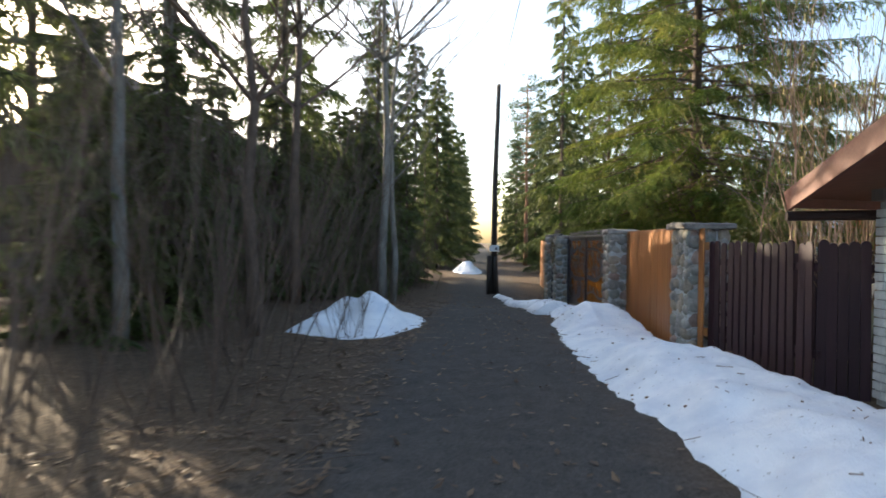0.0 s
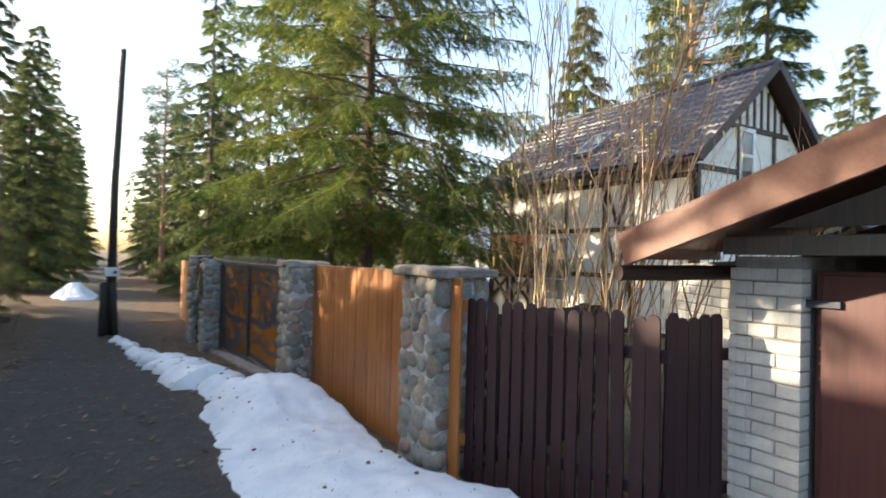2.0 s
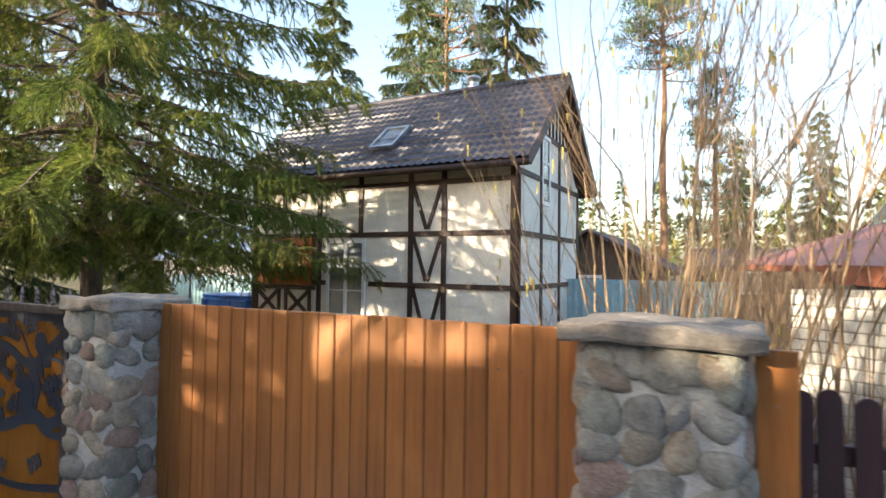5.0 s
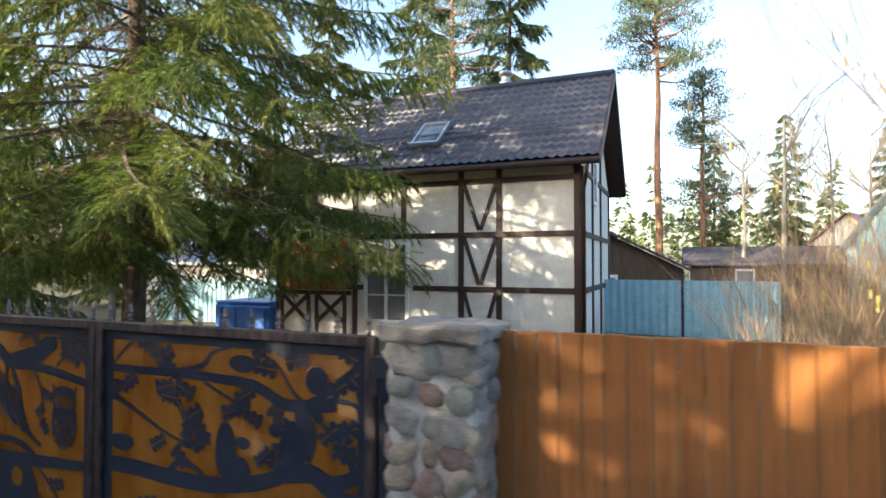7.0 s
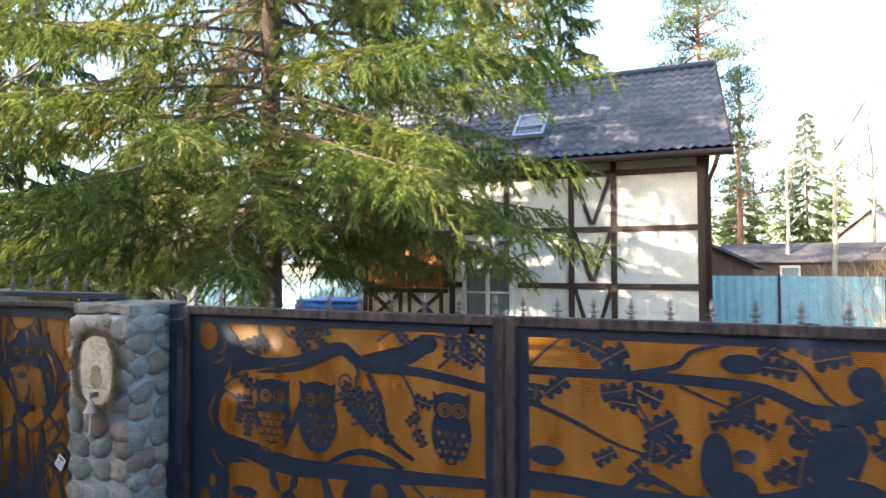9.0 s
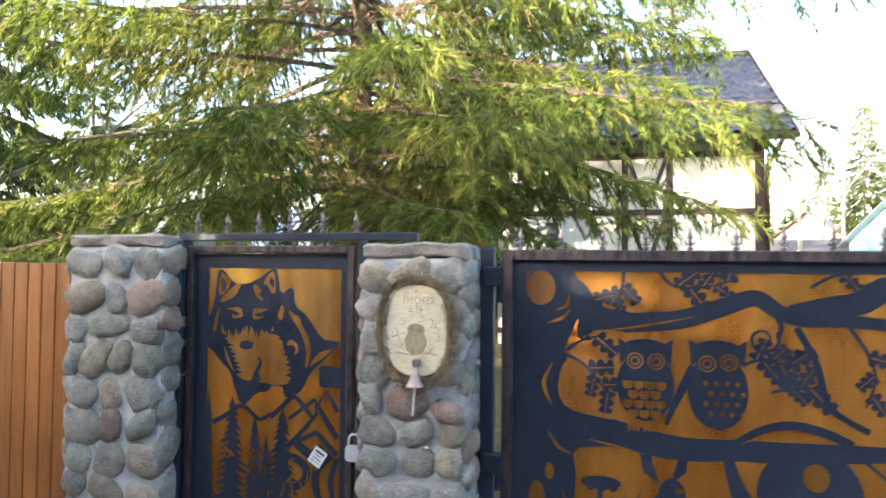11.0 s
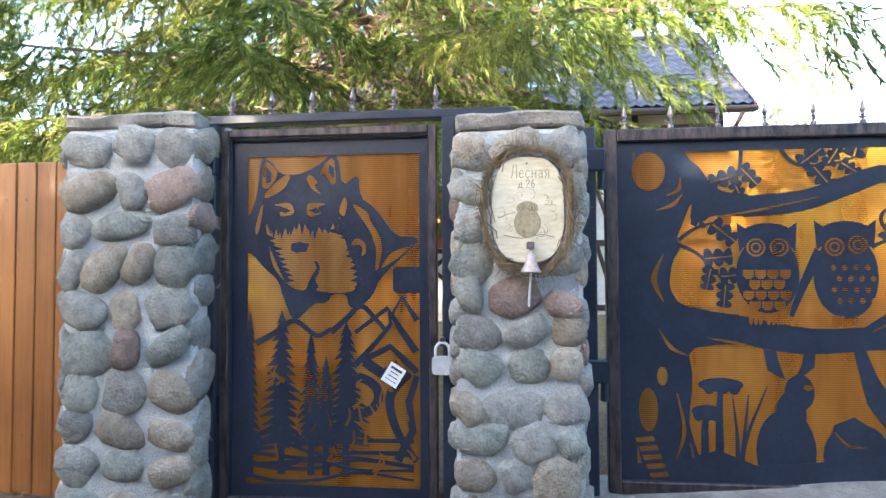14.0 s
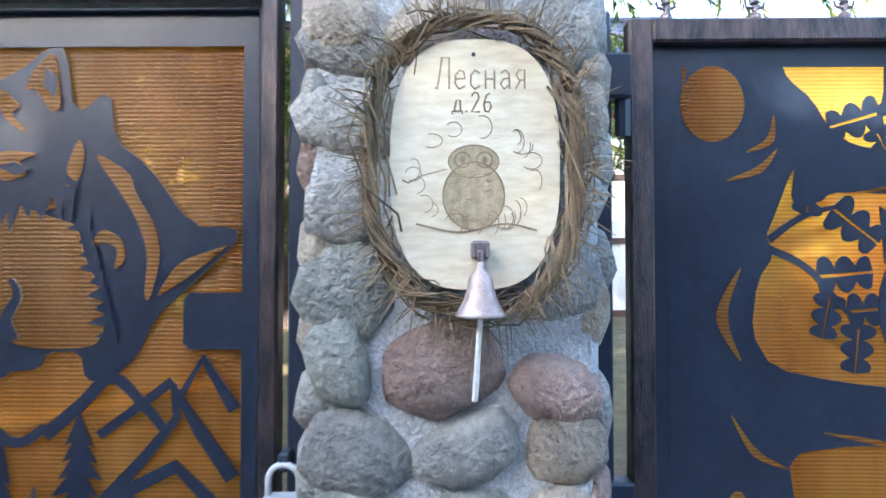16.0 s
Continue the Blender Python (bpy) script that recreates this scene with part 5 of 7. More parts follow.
def wide_leaf(y0, y1, label, which):
    X = 0.16
    z0, z1 = (0.22 if which == 1 else 0.42), 1.985
    t = thing("driveway_gate", label, "gate", "leaves of the driveway gate")
    leaf_frame(t, y0, y1, z0, z1, X, 0.06, 0.05)
    part("amber_sheet", boxed((X + 0.012, y0 + 0.06, z0 + 0.06), (X + 0.022, y1 - 0.06, z1 - 0.06)), M_AMBER, t, "translucent amber ribbed sheet")
    rng = random.Random(which)
    bm = bmesh.new()
    x = X + 0.004
    iy0, iy1 = y0 + 0.12, y1 - 0.13
    if which == 1:
        iy1 = y1 - 0.14
    border(bm, y0 + 0.055, y1 - 0.055, z0 + 0.055, z1 - 0.055, iy0, iy1, z0 + 0.14, z1 - 0.115, x)
    if which == 1:
        # broad tree trunk at the side with boughs over and under
        plate(bm, rounded([(-0.90, 1.893), (-1.181, 1.893), (-1.201, 1.839), (-1.258, 1.791), (-1.308, 1.706), (-1.371, 1.669), (-1.50, 1.655), (-1.50, 1.548), (-1.37, 1.556), (-1.307, 1.556), (-1.25, 1.521), (-1.204, 1.529), (-1.218, 1.635),
                   (-1.157, 1.484), (-1.141, 1.448), (-1.161, 1.401), (-1.119, 1.336), (-1.102, 1.21), (-1.153, 1.122), (-1.327, 1.088), (-1.45, 1.076), (-1.45, 0.93), (-1.35, 0.936), (-1.185, 0.913),
                   (-1.207, 0.77), (-1.184, 0.577), (-1.188, 0.413), (-1.223, 0.33), (-0.90, 0.33)]), x - 0.0006)
        ribbon(bm, curve_pts([(-1.45, 1.598), (-1.72, 1.622), (-1.94, 1.695), (-2.09, 1.742), (-2.19, 1.68), (-2.30, 1.64), (-2.46, 1.64), (-2.70, 1.62), (-3.06, 1.56)]), 0.105, 0.05, x - 0.0003)
        ribbon(bm, curve_pts([(-2.25, 1.66), (-2.43, 1.705), (-2.56, 1.73), (-2.64, 1.79)]), 0.10, 0.12, x - 0.0009)
        plate(bm, ellipse(-2.67, 1.80, 0.075, 0.06, 18), x - 0.0010)
        ribbon(bm, curve_pts([(-1.42, 1.005), (-1.72, 0.955), (-2.0, 0.965), (-2.45, 0.985), (-2.70, 1.00), (-3.06, 1.02)]), 0.14, 0.06, x - 0.0003)
        ribbon(bm, curve_pts([(-1.98, 0.985), (-2.108, 1.07), (-2.249, 1.11), (-2.399, 1.085), (-2.52, 1.03)]), 0.045, 0.045, x - 0.0005)
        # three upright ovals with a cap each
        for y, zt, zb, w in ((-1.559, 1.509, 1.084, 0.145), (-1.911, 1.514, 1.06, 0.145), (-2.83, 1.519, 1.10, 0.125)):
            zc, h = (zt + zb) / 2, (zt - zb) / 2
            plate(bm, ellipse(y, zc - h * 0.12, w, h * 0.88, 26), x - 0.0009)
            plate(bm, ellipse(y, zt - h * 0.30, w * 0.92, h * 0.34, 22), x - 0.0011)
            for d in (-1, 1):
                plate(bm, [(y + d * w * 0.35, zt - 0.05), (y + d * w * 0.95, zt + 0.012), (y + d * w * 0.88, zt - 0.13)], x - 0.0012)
        ribbon(bm, curve_pts([(-1.80, 1.38), (-1.72, 1.22), (-1.66, 1.07)]), 0.06, 0.02, x - 0.0012)
        for pts, n in (([(-1.15, 1.44), (-1.24, 1.50), (-1.36, 1.53)], 2), ([(-1.14, 1.42), (-1.24, 1.37), (-1.33, 1.27), (-1.38, 1.22)], 4), ([(-1.62, 1.89), (-1.70, 1.80), (-1.86, 1.795), (-2.0, 1.84)], 5),
                       ([(-1.45, 1.88), (-1.44, 1.78), (-1.40, 1.69)], 3), ([(-2.03, 1.40), (-2.12, 1.43), (-2.27, 1.40)], 5), ([(-2.16, 1.27), (-2.24, 1.29), (-2.36, 1.30)], 4), ([(-2.34, 1.80), (-2.44, 1.86), (-2.52, 1.87)], 2),
                       ([(-2.50, 1.62), (-2.58, 1.50), (-2.62, 1.36), (-2.58, 1.22)], 3), ([(-2.75, 1.66), (-2.85, 1.74), (-2.98, 1.78)], 4), ([(-2.7, 1.85), (-2.85, 1.84), (-3.0, 1.86)], 4), ([(-2.55, 0.98), (-2.75, 0.80), (-2.95, 0.62)], 4)):
            twig(bm, pts, 0.02, x - 0.0004, rng, n, 0.125)
        ribbon(bm, curve_pts([(-2.277, 1.60), (-2.364, 1.42), (-2.413, 1.228), (-2.498, 1.151), (-2.594, 1.10)]), 0.035, 0.03, x - 0.0005)
        ribbon(bm, [(-2.125 + 0.078 * math.cos(a * 0.45 + 2.6) * (1 - a / 26), 1.535 + 0.078 * math.sin(a * 0.45 + 2.6) * (1 - a / 26)) for a in range(24)], 0.018, 0.012, x - 0.0005)
        ribbon(bm, curve_pts([(-2.19, 1.54), (-2.21, 1.60), (-2.18, 1.66)]), 0.018, 0.03, x - 0.0005)
        # lower field: plain rounded masses, mushrooms, grass
        plate(bm, ellipse(-1.625, 0.43, 0.135, 0.20, 24), x - 0.0004)
        plate(bm, ellipse(-1.65, 0.60, 0.07, 0.12, 18), x - 0.0005)
        plate(bm, ellipse(-1.69, 0.71, 0.068, 0.085, 20), x - 0.0007)
        plate(bm, [(-1.531, 0.91), (-1.55, 0.812), (-1.63, 0.765), (-1.60, 0.855), (-1.589, 0.91)], x - 0.0004)
        plate(bm, [(-1.767, 0.91), (-1.76, 0.83), (-1.68, 0.765), (-1.709, 0.856), (-1.72, 0.91)], x - 0.0004)
        plate(bm, ellipse(-1.94, 0.42, 0.15, 0.15, 24), x - 0.0004)
        plate(bm, [(-1.80, 0.40), (-1.84, 0.56), (-1.93, 0.60), (-1.99, 0.56), (-1.90, 0.36)], x - 0.0006)
        plate(bm, ellipse(-2.33, 0.76, 0.24, 0.25, 26), x - 0.0004)
        plate(bm, [(-1.98, 0.93), (-2.04, 0.78), (-2.14, 0.62), (-2.30, 0.50), (-2.10, 0.50), (-1.99, 0.66), (-1.93, 0.93)], x - 0.0006)
        for y, z, rr_, foot in ((-1.333, 0.742, 0.105, 0.48), (-1.265, 0.612, 0.07, 0.43)):
            plate(bm, ellipse(y, z, rr_, 0.034, 18), x - 0.0004)
            for d in (-0.6, -0.1, 0.5):
                plate(bm, ellipse(y + d * rr_, z - 0.012, 0.028, 0.034, 12), x - 0.0005)
            ribbon(bm, [(y, z), (y + 0.008, (z + foot) / 2), (y + 0.01, foot - 0.1)], 0.024, 0.04, x - 0.0004)
        for pts in ([(-1.413, 0.35), (-1.456, 0.518), (-1.549, 0.743)], [(-1.407, 0.349), (-1.403, 0.516), (-1.388, 0.683)], [(-1.42, 0.35), (-1.44, 0.52), (-1.46, 0.70)], [(-1.238, 0.33), (-1.176, 0.566), (-1.159, 0.848)],
                    [(-2.62, 0.38), (-2.66, 0.56), (-2.60, 0.78)], [(-2.68, 0.38), (-2.74, 0.58), (-2.86, 0.72)], [(-2.9, 0.38), (-2.92, 0.56), (-2.98, 0.70)]):
            ribbon(bm, curve_pts(pts), 0.028, 0.003, x - 0.0004)
        plate(bm, [(-1.20, 0.40), (-1.32, 0.43), (-1.5, 0.36), (-1.9, 0.40), (-2.4, 0.42), (-3.04, 0.42), (-3.04, 0.34), (-1.20, 0.34)], x - 0.0006)
        bm2 = bmesh.new()
        xi = x - 0.0034
        plate(bm2, ellipse(-1.013, 1.777, 0.079, 0.095, 28), xi, 0.001)
        for w, pts in ((0.02, [(-1.164, 1.748), (-1.153, 1.686), (-1.095, 1.656)]), (0.02, [(-1.171, 1.663), (-1.126, 1.613), (-1.047, 1.586)]), (0.03, [(-1.077, 1.37), (-1.03, 1.25), (-1.075, 1.14)]),
                       (0.02, [(-1.05, 1.007), (-1.107, 0.918), (-1.185, 0.879)]), (0.014, [(-1.275, 0.966), (-1.401, 0.944), (-1.536, 0.911)]), (0.014, [(-1.33, 1.55), (-1.55, 1.585), (-1.80, 1.64)]),
                       (0.02, [(-1.13, 0.70), (-1.16, 0.52), (-1.12, 0.38)]), (0.022, [(-2.0, 0.90), (-2.10, 0.72), (-2.24, 0.60)]), (0.012, [(-2.02, 1.0), (-2.18, 1.075), (-2.36, 1.07)]), (0.014, [(-1.84, 0.53), (-1.90, 0.47), (-1.98, 0.46)])):
            line = curve_pts(pts)
            m = len(line) // 2
            ribbon(bm2, line[:m + 1], 0.003, w, xi, 0.001)
            ribbon(bm2, line[m:], w, 0.003, xi, 0.001)
        for k in range(6):
            y, z = -0.965 - 0.016 * k, 0.475 - 0.042 * k
            plate(bm2, [(y + 0.035, z + 0.006), (y - 0.05, z + 0.016), (y - 0.06, z - 0.006), (y + 0.025, z - 0.016)], xi, 0.001)
        plate(bm2, ellipse(-0.995, 0.618, 0.045, 0.105, 20), xi, 0.001)
        plate(bm2, ellipse(-1.063, 0.78, 0.025, 0.045, 16), xi, 0.001)
        plate(bm2, ellipse(-2.36, 0.86, 0.06, 0.07, 18), xi, 0.001)
        plate(bm2, ellipse(-1.728, 0.735, 0.022, 0.014, 12), xi, 0.001)
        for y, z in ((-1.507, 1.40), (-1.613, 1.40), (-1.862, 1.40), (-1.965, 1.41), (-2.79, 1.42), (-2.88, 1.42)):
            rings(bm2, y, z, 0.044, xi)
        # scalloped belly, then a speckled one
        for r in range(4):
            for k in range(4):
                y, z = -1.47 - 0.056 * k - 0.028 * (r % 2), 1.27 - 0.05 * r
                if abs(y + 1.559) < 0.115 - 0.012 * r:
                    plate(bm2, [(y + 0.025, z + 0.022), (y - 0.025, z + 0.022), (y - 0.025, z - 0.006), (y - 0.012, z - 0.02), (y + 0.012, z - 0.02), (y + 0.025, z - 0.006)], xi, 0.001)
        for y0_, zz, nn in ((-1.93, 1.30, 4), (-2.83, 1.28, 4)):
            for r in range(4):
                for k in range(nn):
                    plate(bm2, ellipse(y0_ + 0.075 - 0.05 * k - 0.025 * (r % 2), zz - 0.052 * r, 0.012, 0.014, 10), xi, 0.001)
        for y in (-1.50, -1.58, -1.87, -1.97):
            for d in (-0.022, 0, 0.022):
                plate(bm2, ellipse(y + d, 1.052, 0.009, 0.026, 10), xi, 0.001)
        tagged(part("amber_inlay", bm2, M_AMBER, t, "amber shapes seen through the sheet"), kind="stuff")
    else:
        for w0, w1, pts in ((0.045, 0.075, [(-3.266, 1.687), (-3.525, 1.687), (-3.862, 1.693), (-4.173, 1.684), (-4.406, 1.672), (-4.517, 1.637), (-4.651, 1.58), (-4.806, 1.583), (-4.98, 1.609)]),
                            (0.05, 0.02, [(-4.794, 1.587), (-4.957, 1.686), (-5.055, 1.774), (-5.14, 1.819)]), (0.03, 0.02, [(-4.968, 1.633), (-5.099, 1.617), (-5.14, 1.555)]),
                            (0.04, 0.014, [(-3.862, 1.703), (-4.052, 1.752), (-4.129, 1.832), (-4.264, 1.869)]), (0.03, 0.012, [(-3.31, 1.507), (-3.524, 1.428), (-3.762, 1.324), (-3.955, 1.278)]),
                            (0.02, 0.012, [(-4.067, 1.655), (-4.232, 1.584), (-4.319, 1.556)]), (0.014, 0.022, [(-4.436, 1.863), (-4.6, 1.786), (-4.704, 1.652), (-4.781, 1.597)]),
                            (0.016, 0.016, [(-3.292, 1.705), (-3.42, 1.828), (-3.526, 1.882), (-3.698, 1.819), (-3.797, 1.721)]),
                            (0.10, 0.085, [(-3.25, 1.077), (-3.523, 1.079), (-3.793, 1.062), (-4.107, 1.062), (-4.343, 1.096), (-4.538, 1.148), (-4.725, 1.236)]), (0.12, 0.07, [(-4.66, 1.21), (-4.827, 1.225), (-4.974, 1.19), (-5.145, 1.267)]),
                            (0.05, 0.02, [(-3.793, 1.084), (-3.89, 1.166), (-4.047, 1.119), (-4.08, 1.06)]), (0.06, 0.05, [(-4.85, 1.20), (-4.95, 1.14), (-5.145, 1.13)]), (0.05, 0.05, [(-3.25, 0.70), (-3.9, 0.80), (-4.5, 0.72), (-5.14, 0.80)]),
                            (0.13, 0.05, [(-4.765, 1.30), (-4.81, 1.44), (-4.76, 1.53), (-4.84, 1.565), (-4.886, 1.50)])):
            ribbon(bm, curve_pts(pts), w0, w1, x - 0.0003)
        # plain rounded masses among the leaves, in place of birds and squirrels
        for y, z, w, h in ((-4.356, 1.782, 0.10, 0.05), (-4.859, 1.725, 0.072, 0.075), (-4.235, 1.273, 0.075, 0.165), (-4.706, 1.345, 0.085, 0.15), (-3.389, 1.224, 0.10, 0.055), (-4.33, 1.167, 0.085, 0.09), (-4.36, 1.332, 0.05, 0.036), (-4.59, 1.43, 0.045, 0.04)):
            plate(bm, ellipse(y, z, w, h, 22), x - 0.0008)
        for (y, z), ang in zip(((-3.63, 1.838), (-3.724, 1.779), (-3.797, 1.721), (-4.492, 1.866), (-4.649, 1.891), (-4.712, 1.826), (-4.532, 1.767), (-5.08, 1.863), (-5.001, 1.697), (-5.09, 1.741), (-3.455, 1.617), (-3.328, 1.541), (-3.737, 1.599),
                                (-3.812, 1.543), (-3.932, 1.59), (-3.956, 1.438), (-4.024, 1.384), (-4.054, 1.311), (-3.93, 1.312), (-4.26, 1.498), (-4.353, 1.536), (-4.437, 1.48), (-4.362, 1.595), (-4.597, 1.515), (-4.954, 1.455), (-5.03, 1.41),
                                (-5.079, 1.49), (-5.048, 1.354), (-5.099, 1.313), (-3.695, 1.254), (-3.875, 1.198), (-4.512, 1.278), (-4.594, 1.274), (-3.6, 0.86), (-4.0, 0.86), (-4.4, 0.84), (-4.8, 0.9)), itertools.cycle((0.4, 2.6, 3.9, 5.6, 1.7, 2.9, 0.1))):
            oak_leaf(bm, y - 0.06 * math.cos(ang), z - 0.06 * math.sin(ang), ang, rng.uniform(0.13, 0.17), x - 0.0004)
        for pts in ([(-3.85, 1.68), (-3.86, 1.56), (-3.95, 1.42)], [(-4.05, 1.31), (-3.95, 1.38), (-3.86, 1.50)], [(-4.30, 1.56), (-4.36, 1.50), (-4.44, 1.46)], [(-4.89, 1.50), (-4.98, 1.43), (-5.09, 1.30)]):
            ribbon(bm, curve_pts(pts), 0.018, 0.01, x - 0.0004)
    part("cut_sheet", bm, M_IRON, t, "blue-black laser-cut steel sheet with leaves and boughs")
    n = 11
    for k in range(n):
        s = bmesh.new()
        spear(s, y1 - 0.10 - k * (y1 - y0 - 0.15) / (n - 1), z1, X, 0.95)
        part("spear_point", s, M_FORGED, t)
    for z in (0.75, 1.78):
        h = bmesh.new()
        yy = y1 + 0.015 if which == 1 else y0 - 0.015
        tube(h, [(X - 0.02, yy, z - 0.09), (X - 0.02, yy, z + 0.09)], 0.02, 0.02, 8)
        part("hinge", h, M_IRON, t)
        ya, yb = (-0.80, -0.70) if which == 1 else (-5.35, -5.23)
        part("hinge_bracket", boxed((X - 0.05, ya, z + 0.0), (X + 0.01, yb, z + 0.11), 0.006), M_IRON, t)


wicket()
posts()
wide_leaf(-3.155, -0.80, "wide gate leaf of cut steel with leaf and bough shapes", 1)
wide_leaf(-5.235, -3.165, "wide gate leaf of cut steel with many small leaves", 2)


def concrete_sill():
    t = thing("concrete_sill", "worn concrete strip under the wide gate", "concrete")
    bm = boxed((-0.05, -5.33, -0.1), (0.42, -0.66, 0.0), 0.02)
    bmesh.ops.subdivide_edges(bm, edges=[e for e in bm.edges if e.calc_length() > 1], cuts=24)
    for v in bm.verts:
        v.co.z += ground_z(-0.2, v.co.y) + 0.05 + 0.012 * noise.noise(v.co * 4)
    part("strip", bm, M_CAP, t)


concrete_sill()


# ---- number plate, wreath, bell, padlock, tag ----
def number_plate():
    X = -0.215
    t = thing("number_plate", "oval plywood house number plate with burnt lettering on the pillar", "sign")
    n, out = 48, []
    for k in range(n):
        a = 2 * math.pi * k / n
        c, s = math.cos(a), math.sin(a)
        out.append((-0.407 + 0.155 * math.copysign(abs(c) ** 0.72, c), 1.562 + 0.230 * math.copysign(abs(s) ** 0.72, s)))
    bm = bmesh.new()
    plate(bm, out, X, 0.012)
    b = part("board", bm, M_PLYWOOD, t)
    # lettering burnt in single strokes; cells are 1 wide and 1 high, x-height 0.6
    GLYPHS = {
        "Л": [[(0.0, 0.06), (0.15, 0.0), (0.3, 0.5), (0.42, 1.0), (0.85, 1.0), (0.85, 0.0)]],
        "е": [[(0.1, 0.32), (0.85, 0.34), (0.75, 0.56), (0.45, 0.6), (0.15, 0.45), (0.12, 0.18), (0.4, 0.0), (0.85, 0.1)]],
        "с": [[(0.85, 0.5), (0.5, 0.6), (0.18, 0.45), (0.15, 0.15), (0.45, 0.0), (0.85, 0.1)]],
        "н": [[(0.15, 0.6), (0.15, 0.0)], [(0.8, 0.6), (0.8, 0.0)], [(0.15, 0.32), (0.8, 0.32)]],
        "а": [[(0.15, 0.5), (0.5, 0.6), (0.78, 0.48), (0.8, 0.0)], [(0.8, 0.34), (0.35, 0.32), (0.15, 0.15), (0.4, 0.0), (0.8, 0.14)]],
        "я": [[(0.8, 0.0), (0.8, 0.6), (0.4, 0.6), (0.18, 0.45), (0.4, 0.28), (0.8, 0.28)], [(0.5, 0.28), (0.15, 0.0)]],
        "д": [[(0.0, -0.12), (0.0, 0.04), (0.95, 0.04), (0.95, -0.12)], [(0.18, 0.04), (0.4, 0.6), (0.75, 0.6), (0.78, 0.04)]],
        ".": [[(0.3, 0.0), (0.5, 0.06)]],
        "2": [[(0.1, 0.8), (0.35, 1.0), (0.7, 0.95), (0.8, 0.7), (0.1, 0.0), (0.9, 0.0)]],
        "6": [[(0.75, 0.95), (0.4, 0.85), (0.15, 0.4), (0.25, 0.05), (0.6, 0.0), (0.85, 0.25), (0.7, 0.5), (0.3, 0.5), (0.17, 0.35)]],
    }
    xl = X - 0.0020
    for txt, y, z, w, h in (("Лесная", -0.334, 1.699, 0.0275, 0.058), ("д.26", -0.366, 1.657, 0.0215, 0.036)):
        bm = bmesh.new()
        for ch in txt:
            k = 0.55 if ch == "." else 1.25 if ch == "Л" else 1.0
            for st in GLYPHS[ch]:
                ribbon(bm, [(y - 0.9 * w * k * p, z + h * r) for p, r in st], 0.0034, 0.0034, xl, 0.0008)
            y -= w * k
        part("lettering", bm, M_BURNT, b)
    # faint line work: an oval on a bough, with leaf outlines round it
    for cz, ry, rz, dx in ((1.503, 0.056, 0.062, 0.0007), (1.566, 0.046, 0.030, 0.0011)):
        bm = bmesh.new()
        plate(bm, ellipse(-0.405, cz, ry, rz, 26), X - dx, 0.0005)
        part("shading", bm, M_FAINT, b, "faint burnt shading")
    bm = bmesh.new()

    def loop(cy, cz, ry, rz, w, a0=0.0, a1=2 * math.pi):
        pts = ellipse(cy, cz, ry, rz, 26, a0, a1)
        ribbon(bm, pts + pts[:1] if a1 > 6 else pts, w, w, xl, 0.0008)
    loop(-0.405, 1.503, 0.056, 0.062, 0.003)
    loop(-0.405, 1.566, 0.046, 0.030, 0.002)
    for s in (-1, 1):
        loop(-0.405 + s * 0.02, 1.569, 0.014, 0.014, 0.003)
        plate(bm, ellipse(-0.405 + s * 0.02, 1.569, 0.005, 0.007, 10), xl, 0.0008)
    ribbon(bm, curve_pts([(-0.30, 1.452), (-0.38, 1.437), (-0.46, 1.452), (-0.52, 1.44)]), 0.004, 0.003, xl, 0.0008)
    q = random.Random(6)
    for k in range(26):
        a = q.uniform(0, 6.28)
        y, z = -0.405 + 0.11 * math.cos(a), 1.54 + 0.09 * math.sin(a)
        loop(y, z, q.uniform(0.010, 0.02), q.uniform(0.012, 0.024), 0.0015, q.uniform(0, 3), q.uniform(4, 5.9))
    for k in range(40):
        y, z = -0.405 + q.uniform(-0.04, 0.04), 1.503 + q.uniform(-0.048, 0.048)
        ribbon(bm, [(y, z), (y + 0.004, z - 0.004), (y + 0.01, z - 0.003)], 0.0015, 0.001, xl, 0.0008)
    ribbon(bm, [(-0.275, 1.533), (-0.285, 1.527), (-0.31, 1.54), (-0.355, 1.552)], 0.004, 0.0015, xl, 0.0008)
    part("line_work", bm, M_BURNT, b)
    bm = bmesh.new()
    plate(bm, ellipse(-0.405, 1.763, 0.004, 0.004, 10), X - 0.0015, 0.001)
    part("nail_hole", bm, M_IRON, b)


